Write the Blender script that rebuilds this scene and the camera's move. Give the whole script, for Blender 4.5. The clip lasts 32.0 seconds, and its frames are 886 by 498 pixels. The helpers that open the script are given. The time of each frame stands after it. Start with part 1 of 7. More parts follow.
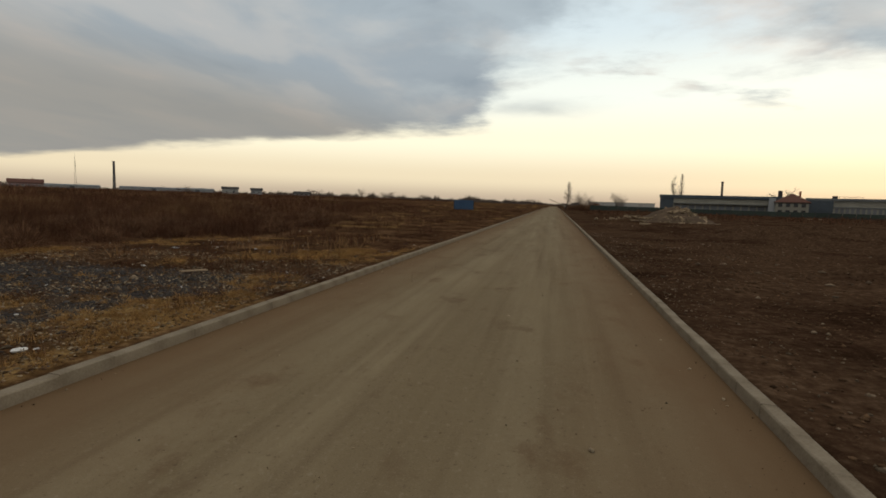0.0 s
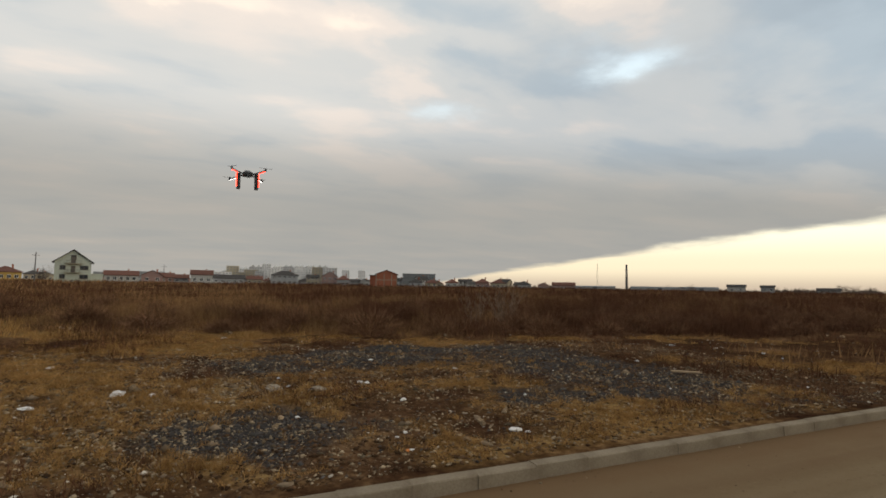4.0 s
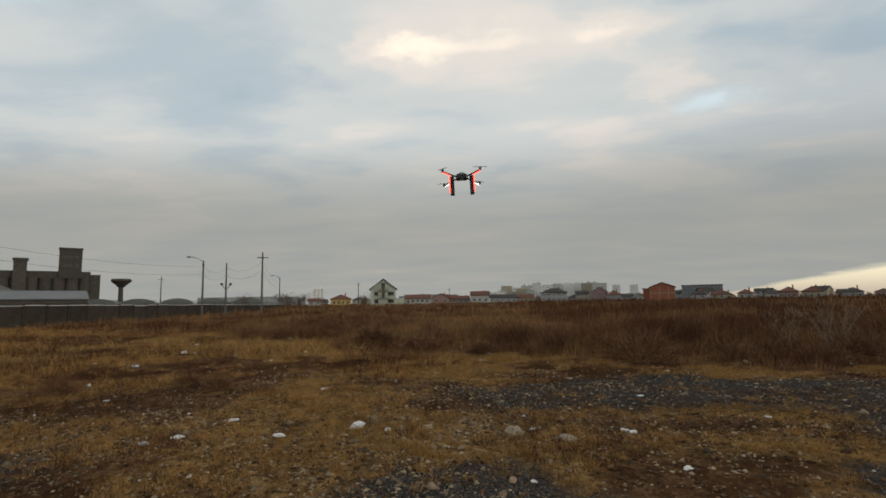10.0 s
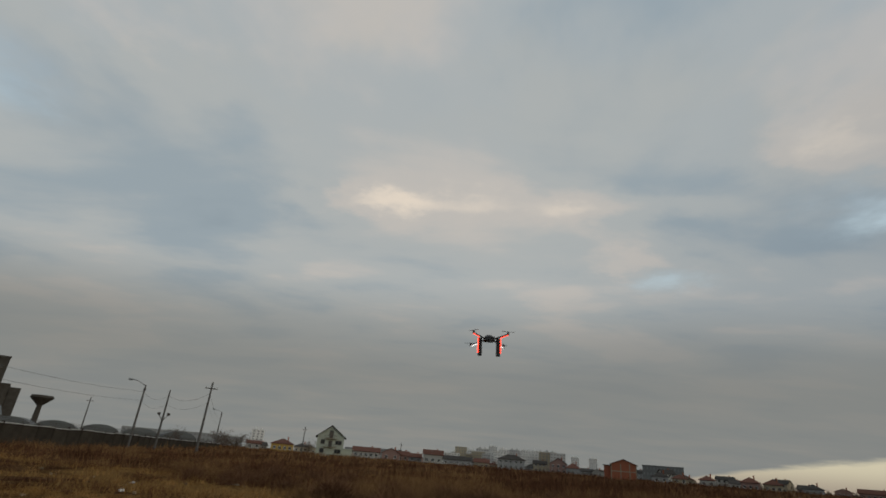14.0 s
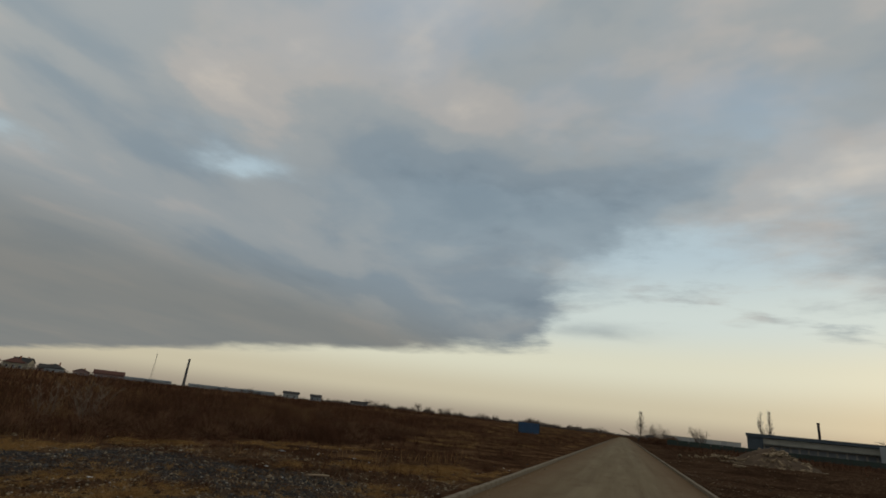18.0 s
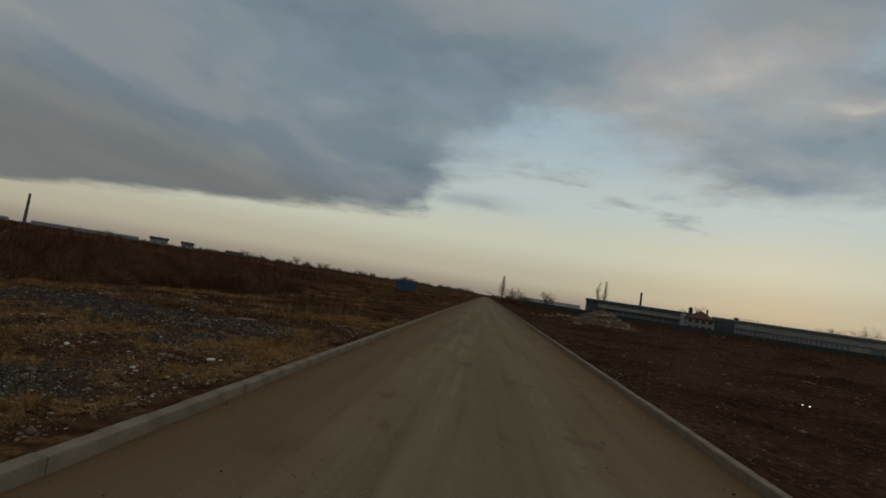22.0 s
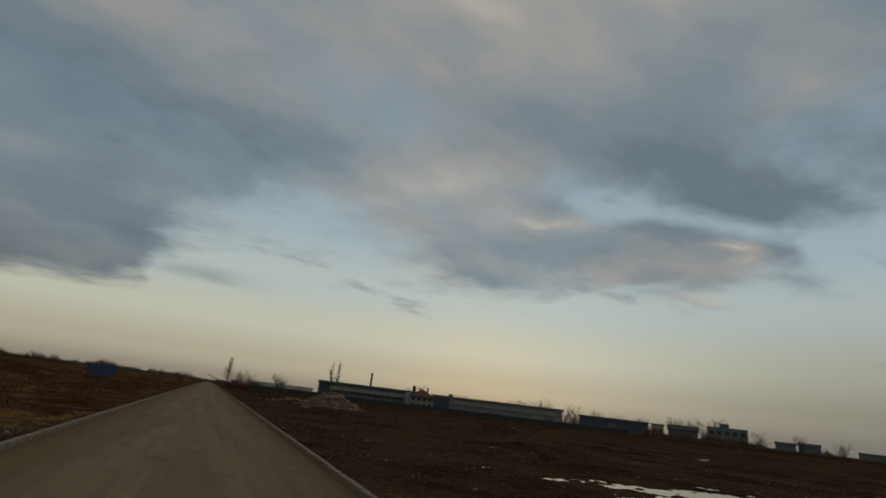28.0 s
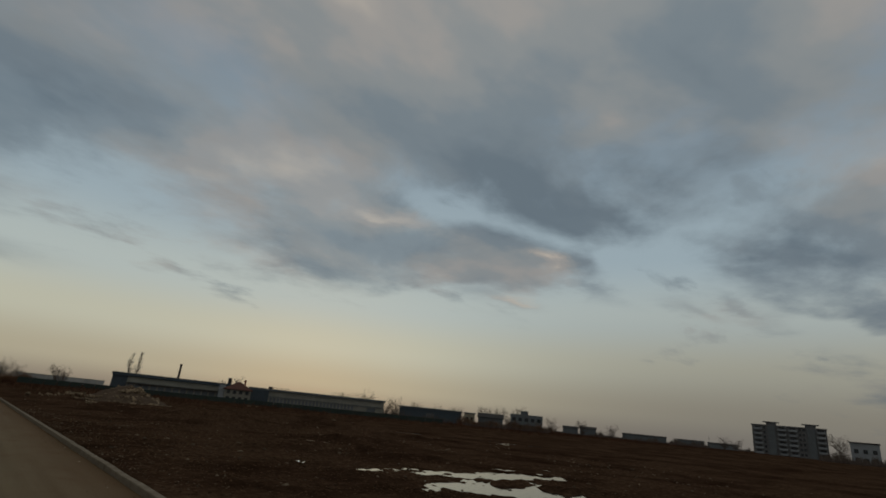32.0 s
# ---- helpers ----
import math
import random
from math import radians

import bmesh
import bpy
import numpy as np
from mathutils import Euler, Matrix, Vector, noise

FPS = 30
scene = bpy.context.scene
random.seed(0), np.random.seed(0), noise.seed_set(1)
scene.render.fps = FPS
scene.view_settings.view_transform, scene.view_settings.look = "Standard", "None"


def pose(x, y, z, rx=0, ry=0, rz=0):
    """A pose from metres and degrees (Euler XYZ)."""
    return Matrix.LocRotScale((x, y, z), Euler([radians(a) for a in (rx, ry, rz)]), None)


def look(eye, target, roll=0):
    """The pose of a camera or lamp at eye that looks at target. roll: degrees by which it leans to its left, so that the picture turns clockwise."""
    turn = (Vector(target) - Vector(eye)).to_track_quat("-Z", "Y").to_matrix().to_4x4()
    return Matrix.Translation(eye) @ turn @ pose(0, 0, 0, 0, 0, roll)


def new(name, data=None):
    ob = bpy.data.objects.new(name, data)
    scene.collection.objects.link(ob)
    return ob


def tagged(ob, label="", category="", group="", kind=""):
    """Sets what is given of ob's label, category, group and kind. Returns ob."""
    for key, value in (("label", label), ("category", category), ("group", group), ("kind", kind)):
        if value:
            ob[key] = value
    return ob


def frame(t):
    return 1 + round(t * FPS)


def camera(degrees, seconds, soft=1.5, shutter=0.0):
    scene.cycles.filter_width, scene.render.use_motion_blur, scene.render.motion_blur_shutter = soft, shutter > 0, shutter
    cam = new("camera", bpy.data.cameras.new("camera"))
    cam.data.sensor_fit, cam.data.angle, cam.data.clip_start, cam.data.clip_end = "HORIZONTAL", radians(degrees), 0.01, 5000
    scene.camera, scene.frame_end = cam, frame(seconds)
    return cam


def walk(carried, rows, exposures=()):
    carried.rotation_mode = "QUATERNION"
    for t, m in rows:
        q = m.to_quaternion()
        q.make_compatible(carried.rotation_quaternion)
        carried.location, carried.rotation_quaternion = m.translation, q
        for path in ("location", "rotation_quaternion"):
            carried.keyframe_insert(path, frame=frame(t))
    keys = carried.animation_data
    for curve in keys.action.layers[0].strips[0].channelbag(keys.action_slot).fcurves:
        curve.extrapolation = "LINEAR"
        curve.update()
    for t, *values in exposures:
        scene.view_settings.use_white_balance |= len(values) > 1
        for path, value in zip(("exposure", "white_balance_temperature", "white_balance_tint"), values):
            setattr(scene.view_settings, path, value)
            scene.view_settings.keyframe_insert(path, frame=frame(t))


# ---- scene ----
cam = camera(82.2, 32.0, soft=1.7)

# seconds, turn to the left, tilt up, lean (degrees), place (metres)
WALK = (
    (0, 12.25, -5.44, 1.86, 1.28, 1.11, 1.83),
    (0.5, 16.12, -4.82, 0.47, 1.16, 1.19, 1.77),
    (1, 22.02, -4.68, 0.86, 1.15, 1.23, 1.75),
    (1.5, 28.39, -4.07, -0.28, 1.21, 1.29, 1.76),
    (2, 30.26, -4.19, -0.37, 1.22, 1.45, 1.76),
    (2.5, 41.02, -3.37, 1.05, 1.16, 1.67, 1.74),
    (3, 49.69, 1.07, 1.35, 1.07, 1.85, 1.72),
    (3.5, 57.15, 4.71, 2.34, 0.95, 1.93, 1.72),
    (4, 65.10, 4.27, 1.03, 0.84, 2.00, 1.72),
    (4.5, 72.64, 4.74, -0.21, 0.74, 2.12, 1.72),
    (6.5, 92.31, 3.57, -3.36, 0.20, 2.61, 1.74),
    (7, 98.19, 4.87, -2.35, 0.03, 2.67, 1.74),
    (7.5, 96.06, 5.39, -2.17, -0.14, 2.66, 1.74),
    (8, 97.54, 3.96, -0.58, -0.29, 2.64, 1.74),
    (8.5, 104.76, 4.98, 4.65, -0.41, 2.66, 1.74),
    (9, 103.39, 4.10, 4.12, -0.53, 2.72, 1.74),
    (9.5, 98.17, 5.49, 2.35, -0.65, 2.72, 1.74),
    (10, 94.63, 6.08, -0.94, -0.73, 2.69, 1.75),
    (10.5, 96.60, 10.62, -0.14, -0.75, 2.68, 1.75),
    (11, 98.65, 12.45, -1.22, -0.74, 2.69, 1.75),
    (11.5, 95.85, 13.58, -1.29, -0.66, 2.67, 1.74),
    (12, 94.74, 16.13, -0.90, -0.57, 2.62, 1.74),
    (12.5, 97.50, 19.92, -0.12, -0.49, 2.52, 1.73),
    (13, 97.27, 21.19, 2.11, -0.40, 2.37, 1.73),
    (13.5, 95.42, 22.16, 4.10, -0.33, 2.22, 1.72),
    (15.5, 65.95, 23.25, 4.76, 0.28, 0.73, 1.72),
    (16, 56.08, 22.50, 6.75, 0.31, 0.60, 1.72),
    (16.5, 48.80, 18.17, 8.81, 0.33, 0.37, 1.73),
    (17, 40.54, 18.92, 7.52, 0.35, 0.10, 1.74),
    (17.5, 30.00, 18.50, 5.25, 0.36, -0.19, 1.75),
    (18, 20.50, 18.04, 6.21, 0.34, -0.53, 1.74),
    (18.5, 14.19, 18.47, 6.86, 0.32, -0.90, 1.74),
    (19, 9.05, 15.26, 6.66, 0.24, -1.19, 1.75),
    (19.5, 4.43, 12.77, 3.53, 0.06, -1.38, 1.75),
    (20, 3.89, 13.45, 4.95, -0.03, -1.56, 1.73),
    (20.5, 3.81, 11.76, 3.55, -0.02, -1.75, 1.72),
    (21, 1.75, 8.81, 1.63, -0.05, -1.94, 1.72),
    (21.5, 3.29, 7.21, 4.32, -0.14, -2.15, 1.72),
    (22, 5.53, 4.40, 8.77, -0.20, -2.28, 1.72),
    (22.5, 5.19, 5.92, 8.43, -0.19, -2.29, 1.72),
    (23, 4.98, 4.29, 8.18, -0.19, -2.24, 1.72),
    (23.5, 3.18, 8.92, 5.45, -0.20, -2.20, 1.73),
    (24, 0.09, 12.88, 5.28, -0.19, -2.22, 1.72),
    (24.5, -2.63, 15.07, 5.80, -0.19, -2.25, 1.72),
    (25, -5.87, 16.38, 6.69, -0.17, -2.28, 1.73),
    (25.5, -9.18, 16.56, 7.20, -0.12, -2.36, 1.75),
    (26, -13.72, 15.83, 7.22, -0.05, -2.44, 1.78),
    (26.5, -17.05, 17.99, 6.56, -0.02, -2.44, 1.74),
    (28.5, -26.76, 16.36, 6.26, 0.24, -2.88, 1.72),
    (29, -33.85, 15.37, 5.08, 0.32, -2.83, 1.72),
    (29.5, -38.97, 16.69, 5.59, 0.36, -2.78, 1.72),
    (30, -42.02, 17.14, 6.17, 0.38, -2.72, 1.72),
    (30.5, -44.40, 17.80, 5.52, 0.40, -2.66, 1.72),
    (31, -44.38, 18.21, 6.16, 0.40, -2.65, 1.72),
    (31.5, -43.26, 18.31, 6.18, 0.34, -2.70, 1.73),
    (32, -41.42, 18.49, 5.75, 0.24, -2.80, 1.73),
)


def aim(yaw, pitch, roll, x, y, z):
    a, b = radians(yaw), radians(pitch)
    eye = Vector((x, y, z))
    return look(eye, eye + Vector((-math.sin(a) * math.cos(b), math.cos(a) * math.cos(b), math.sin(b))), roll)


EXPOSURES = ((0, 0.08, 6900, 10), (2.5, 0.26, 6900, 10), (4, 0.36, 6850, 10), (7, 0.33, 6750, 9), (9, 0.28, 6600, 8), (11, 0.14, 6500, 6), (12, -0.02, 6450, 6), (13, -0.3, 6450, 6), (17, -0.46, 6450, 6), (20, -0.64, 6400, 6), (21, -0.74, 6300, 5), (22, -0.82, 6250, 5), (23, -0.56, 6150, 4), (24, -0.46, 6150, 4), (25, -0.56, 6200, 4), (26, -0.8, 6250, 4), (29, -0.98, 6300, 5), (32, -1.05, 6350, 6))
walk(cam, [(row[0], aim(*row[1:])) for row in WALK], EXPOSURES)

# ---- world and sun ----
SUN_TURN, SUN_UP = -28.0, 5.0


def build_world():
    world = bpy.data.worlds.new("dusk_sky")
    scene.world = world
    world.use_nodes = True
    nt = world.node_tree
    nt.nodes.clear()

    def node(kind, **sets):
        n = nt.nodes.new(kind)
        for k, v in sets.items():
            if k == "operation":
                n.operation = v
        return n

    def link(a, b):
        nt.links.new(a, b)

    def math_node(op, a, b=None, c=None, clamp=False):
        n = nt.nodes.new("ShaderNodeMath")
        n.operation, n.use_clamp = op, clamp
        for i, v in enumerate((a, b, c)):
            if v is None:
                continue
            if isinstance(v, (int, float)):
                n.inputs[i].default_value = v
            else:
                link(v, n.inputs[i])
        return n.outputs[0]

    def step(v, lo, hi, a=0.0, b=1.0):
        n = nt.nodes.new("ShaderNodeMapRange")
        n.interpolation_type = "SMOOTHSTEP"
        link(v, n.inputs[0])
        for i, q in enumerate((lo, hi, a, b)):
            n.inputs[i + 1].default_value = q
        return n.outputs[0]

    def blend(f, a, b):
        n = nt.nodes.new("ShaderNodeMix")
        n.data_type = "RGBA"
        if isinstance(f, (int, float)):
            n.inputs[0].default_value = f
        else:
            link(f, n.inputs[0])
        for i, v in ((6, a), (7, b)):
            if isinstance(v, tuple):
                n.inputs[i].default_value = (*v, 1)
            else:
                link(v, n.inputs[i])
        return n.outputs[2]

    def noise_at(vec, scale, detail, rough, shift=(0, 0, 0), stretch=(1, 1, 1), turn=0.0, warp=0.0):
        m = nt.nodes.new("ShaderNodeMapping")
        m.inputs[1].default_value, m.inputs[3].default_value = shift, stretch
        m.inputs[2].default_value = (0, 0, radians(turn))
        link(vec, m.inputs[0])
        n = nt.nodes.new("ShaderNodeTexNoise")
        link(m.outputs[0], n.inputs["Vector"])
        n.inputs["Scale"].default_value, n.inputs["Detail"].default_value = scale, detail
        n.inputs["Roughness"].default_value, n.inputs["Distortion"].default_value = rough, warp
        return n.outputs[0]

    coord = nt.nodes.new("ShaderNodeTexCoord").outputs["Generated"]
    sep = nt.nodes.new("ShaderNodeSeparateXYZ")
    link(coord, sep.inputs[0])
    dx, dy, dz = sep.outputs
    up = math_node("MAXIMUM", dz, 0.0)
    lift = math_node("ADD", up, 0.012)
    # the cloud layer is a plane high over the field
    px, py = math_node("DIVIDE", dx, lift), math_node("DIVIDE", dy, lift)
    plane = nt.nodes.new("ShaderNodeCombineXYZ")
    link(px, plane.inputs[0]), link(py, plane.inputs[1])
    plane = plane.outputs[0]

    # clear sky: warm cream low down, pale blue-green above, blue overhead
    sky = nt.nodes.new("ShaderNodeTexSky")
    sky.sky_type, sky.sun_disc = "NISHITA", False
    sky.sun_elevation, sky.sun_rotation = radians(SUN_UP), radians(-SUN_TURN)
    sky.air_density, sky.dust_density, sky.ozone_density = 1.0, 2.0, 1.0
    scaled = nt.nodes.new("ShaderNodeMix")
    scaled.data_type, scaled.blend_type = "RGBA", "MULTIPLY"
    scaled.inputs[0].default_value = 1
    link(sky.outputs[0], scaled.inputs[6])
    scaled.inputs[7].default_value = (0.06, 0.06, 0.06, 1)
    ramp = nt.nodes.new("ShaderNodeValToRGB")
    ramp.color_ramp.interpolation = "EASE"
    stops = ((0.0, (0.52, 0.43, 0.34)), (0.045, (0.86, 0.76, 0.56)), (0.115, (1.04, 1.0, 0.80)), (0.2, (0.92, 1.0, 0.965)), (0.32, (0.69, 0.83, 0.92)), (0.6, (0.42, 0.55, 0.70)))
    while len(ramp.color_ramp.elements) < len(stops):
        ramp.color_ramp.elements.new(0.5)
    for e, (at, c) in zip(ramp.color_ramp.elements, stops):
        e.position, e.color = at, (*c, 1)
    link(up, ramp.inputs[0])
    clear = blend(0.06, ramp.outputs[0], scaled.outputs[2])
    # the glow fades low down, well to the right of the sunset
    wide = math_node("SQRT", math_node("ADD", math_node("MULTIPLY", dx, dx), math_node("MULTIPLY", dy, dy)))
    away = math_node("MULTIPLY", step(math_node("DIVIDE", dx, wide), 0.6, 1.0), step(up, 0.3, 0.0))
    clear = blend(math_node("MULTIPLY", away, 0.75), clear, (0.30, 0.275, 0.255))

    # where the cloud deck ends: a long edge on the far side, a notch, a second band, then a step back to the right
    def flat(amount):
        c = nt.nodes.new("ShaderNodeCombineXYZ")
        h = math_node("ADD", up, amount)
        link(math_node("DIVIDE", dx, h), c.inputs[0]), link(math_node("DIVIDE", dy, h), c.inputs[1])
        return c.outputs[0]

    def patch(cx, cy, sx, sy, turn, amount):
        """A soft oval in the cloud layer."""
        m = nt.nodes.new("ShaderNodeMapping")
        m.vector_type = "TEXTURE"
        m.inputs[1].default_value, m.inputs[2].default_value, m.inputs[3].default_value = (cx, cy, 0), (0, 0, radians(turn)), (sx, sy, 1)
        link(ruffled, m.inputs[0])
        d = nt.nodes.new("ShaderNodeVectorMath")
        d.operation = "DOT_PRODUCT"
        link(m.outputs[0], d.inputs[0]), link(m.outputs[0], d.inputs[1])
        return math_node("MULTIPLY", math_node("POWER", 0.37, d.outputs["Value"]), amount)

    def total(rows):
        v = patch(*rows[0])
        for r in rows[1:]:
            v = math_node("ADD", v, patch(*r))
        return v

    # the cloud plane, ruffled so that no oval keeps a clean outline
    fray = nt.nodes.new("ShaderNodeTexNoise")
    link(flat(0.05), fray.inputs["Vector"])
    fray.inputs["Scale"].default_value, fray.inputs["Detail"].default_value, fray.inputs["Roughness"].default_value = 2.2, 5, 0.6
    shift = nt.nodes.new("ShaderNodeVectorMath")
    shift.operation = "MULTIPLY_ADD"
    link(fray.outputs["Color"], shift.inputs[0])
    shift.inputs[1].default_value, shift.inputs[2].default_value = (0.7, 0.7, 0), (-0.35, -0.35, 0)
    moved = nt.nodes.new("ShaderNodeVectorMath")
    moved.operation = "ADD"
    link(plane, moved.inputs[0]), link(shift.outputs[0], moved.inputs[1])
    ruffled = moved.outputs[0]

    soft = flat(0.22)
    ragged = noise_at(flat(0.12), 1.7, 7, 0.6, (3.1, 1.7, 0), (0.9, 1.0, 1), 20, 0.15)
    line = nt.nodes.new("ShaderNodeValToRGB")
    ends = ((-3.0, 7.2), (-1.5, 6.7), (-0.85, 6.0), (-0.58, 4.7), (-0.3, 3.7), (0.05, 3.0), (0.6, 2.85), (0.85, 3.0), (1.25, 3.5), (1.8, 3.75), (2.4, 3.55), (2.62, 2.3), (3.2, 1.2), (4.5, 0.8))
    while len(line.color_ramp.elements) < len(ends):
        line.color_ramp.elements.new(0.5)
    for e, (at, v) in zip(line.color_ramp.elements, ends):
        e.position, e.color = (at + 3) / 7.5, (v / 10, v / 10, v / 10, 1)
    link(math_node("MULTIPLY_ADD", px, 1 / 7.5, 3 / 7.5, True), line.inputs[0])
    edge = math_node("MULTIPLY_ADD", line.outputs[0], 10.0, math_node("MULTIPLY", math_node("MAXIMUM", math_node("MULTIPLY_ADD", px, -1.0, -3.0), 0.0), 0.3))
    inside = math_node("ADD", math_node("SUBTRACT", edge, py), math_node("MULTIPLY", math_node("SUBTRACT", ragged, 0.5), step(px, -2.5, -0.4, 2.2, 4.2)))
    deck = step(math_node("MULTIPLY", inside, step(px, -2.5, -0.6, 1.0, 0.8)), -0.55, 0.75)
    # breaks in the deck, more of them towards the right
    broken = noise_at(soft, 1.7, 6, 0.56, (8.3, 2.2, 0), (1, 1, 1), -25, 0.2)
    gap_bias = math_node("MULTIPLY_ADD", step(px, -0.2, 1.4), 0.09, 0.0)
    gap_bias = math_node("SUBTRACT", gap_bias, math_node("MULTIPLY", step(px, 0.45, -0.6), 0.16))
    lane = math_node("DIVIDE", math_node("SUBTRACT", math_node("MULTIPLY_ADD", px, 0.25, py), 2.06), 0.16)
    lane = math_node("DIVIDE", 1.0, math_node("MULTIPLY_ADD", math_node("MULTIPLY", lane, lane), 1.0, 1.0))
    gap_bias = math_node("ADD", gap_bias, math_node("MULTIPLY", math_node("MULTIPLY", lane, step(px, 1.05, 1.5)), 0.26))
    band = math_node("MULTIPLY", math_node("MULTIPLY", step(px, 0.3, 0.8), step(px, 2.5, 2.0)), math_node("MULTIPLY", step(py, 1.6, 2.0), step(py, 3.9, 3.3)))
    gap_bias = math_node("SUBTRACT", gap_bias, math_node("MULTIPLY", band, 0.13))
    holes = step(math_node("SUBTRACT", broken, gap_bias), 0.20, 0.43)
    deck = math_node("MULTIPLY", deck, holes)
    # thin places with blue showing, one round hole among them
    thin = total(((-1.6, 1.56, 0.16, 0.15, 0, 1.0), (-2.55, 1.22, 0.12, 0.14, 0, 0.55), (-0.5, 0.92, 0.22, 0.28, 10, 0.5), (0.3, 1.55, 0.3, 0.14, 20, 0.45), (2.95, 1.2, 0.6, 0.12, -5, 0.7), (-1.2, -1.45, 0.14, 0.12, 0, 0.5), (1.3, 1.72, 0.2, 0.1, -20, 0.5)))
    deck = math_node("MULTIPLY", deck, math_node("SUBTRACT", 1.0, thin, clamp=True))
    # loose puffs beyond the edge
    shred = noise_at(flat(0.14), 2.3, 6, 0.56, (1.4, 5.5, 0), (0.7, 1.2, 1), 10, 0.1)
    shreds = math_node("MULTIPLY", step(shred, 0.55, 0.70), math_node("MULTIPLY", math_node("MULTIPLY", step(inside, -2.4, -0.4), step(px, -0.4, 0.3)), 0.8))
    loose = total(((2.27, 1.75, 0.16, 0.1, 10, 0.9), (3.18, 2.63, 0.2, 0.13, 0, 0.75), (2.85, 1.84, 0.45, 0.1, 0, 0.75), (-0.25, 5.2, 0.45, 0.4, 0, 0.5), (3.98, 1.2, 0.45, 0.1, 0, 0.7), (2.75, 2.55, 0.3, 0.2, 30, 0.5), (3.9, 1.5, 0.35, 0.1, 0, 0.5)))
    cover = math_node("MAXIMUM", math_node("MAXIMUM", deck, shreds), math_node("MINIMUM", loose, 0.9))

    # cloud tone: slate undersides, paler folds, warm where the low sun reaches
    folds = noise_at(flat(0.1), 1.25, 5, 0.5, (5.0, 9.0, 0), (1.45, 0.8, 1), 8, 0.2)
    round_folds = noise_at(soft, 1.8, 5, 0.5, (5.0, 9.0, 0), (0.85, 1.1, 1), 24, 0.12)
    across = step(px, -0.6, -2.0)
    folds = math_node("ADD", math_node("MULTIPLY", folds, across), math_node("MULTIPLY", round_folds, math_node("SUBTRACT", 1.0, across)))
    large = noise_at(soft, 0.7, 2, 0.5, (2.0, 4.0, 0), (1, 1, 1), 0, 0.1)
    tone = nt.nodes.new("ShaderNodeValToRGB")
    tone.color_ramp.interpolation = "EASE"
    tones = ((0.26, (0.31, 0.375, 0.435)), (0.40, (0.41, 0.47, 0.52)), (0.50, (0.545, 0.56, 0.565)), (0.58, (0.68, 0.63, 0.595)), (0.72, (1.04, 0.88, 0.74)))
    while len(tone.color_ramp.elements) < len(tones):
        tone.color_ramp.elements.new(0.5)
    for e, (at, c) in zip(tone.color_ramp.elements, tones):
        e.position, e.color = at, (*c, 1)
    thick = math_node("MULTIPLY", step(px, 0.1, 1.0), step(py, 2.2, 1.2, 0.35, 1.0))
    value = math_node("MULTIPLY_ADD", math_node("SUBTRACT", large, 0.5), 0.5, folds)
    # flatter to the left, heavier along the far edge, a little warmer in the second band
    calm = math_node("MULTIPLY_ADD", step(px, 0.2, -1.2), -0.42, 1.0)
    value = math_node("MULTIPLY_ADD", math_node("SUBTRACT", value, 0.53), calm, math_node("MULTIPLY_ADD", step(px, 0.2, -1.2), -0.018, 0.53))
    heavy = math_node("MULTIPLY", math_node("MULTIPLY", step(px, -3.5, -1.5), step(px, 0.9, 0.1)), step(py, 0.9, 2.0))
    value = math_node("MULTIPLY_ADD", heavy, -0.05, value)
    value = math_node("MULTIPLY_ADD", band, 0.07, value)
    # long warm rolls lit from below, and the darker undersides of the bands
    lit = total(((-1.86, -0.32, 0.15, 0.32, 0, 0.16), (-1.76, 0.55, 0.13, 0.55, -4, 0.09), (-2.3, 0.9, 0.16, 0.36, 0, 0.10), (-1.25, 1.2, 0.2, 0.3, 15, 0.17), (-1.3, 2.4, 0.3, 0.5, 0, 0.07), (-1.05, -0.4, 0.35, 0.45, 0, 0.07), (-0.92, -0.95, 0.2, 0.22, 0, 0.10), (-3.3, -0.2, 0.3, 0.9, 0, 0.06), (1.48, 2.04, 0.34, 0.14, -38, 0.21), (-0.44, 1.36, 0.2, 0.3, 0, 0.08), (2.27, 1.68, 0.2, 0.12, 0, 0.27), (3.2, 2.6, 0.25, 0.2, 0, 0.3), (-4.5, 1.7, 0.25, 1.0, 10, 0.05), (0.7, 1.15, 0.5, 0.35, 0, 0.05), (1.3, 1.15, 0.4, 0.25, 0, 0.05)))
    shade = total(((1.8, 3.3, 0.55, 0.28, 8, 0.13), (1.35, 1.08, 0.35, 0.16, -10, 0.02), (3.0, 0.5, 0.9, 0.25, 0, 0.07), (-0.3, 1.5, 0.35, 0.45, 0, 0.03), (-1.7, -1.2, 0.8, 0.7, 0, 0.05), (-0.7, 3.2, 0.5, 1.2, 0, 0.05), (-0.75, 1.75, 0.2, 0.6, 0, 0.06)))
    value = math_node("SUBTRACT", math_node("ADD", value, lit), shade)
    link(math_node("MULTIPLY_ADD", thick, -0.05, value), tone.inputs[0])
    # the deck is thicker and slate-coloured towards its far edge
    slate = nt.nodes.new("ShaderNodeMix")
    slate.data_type, slate.blend_type = "RGBA", "MULTIPLY"
    link(math_node("MULTIPLY", step(math_node("MAXIMUM", py, px), 0.3, 1.9), step(px, 1.4, -0.6, 0.55, 1.0)), slate.inputs[0])
    link(tone.outputs[0], slate.inputs[6])
    slate.inputs[7].default_value = (0.80, 0.835, 0.875, 1)
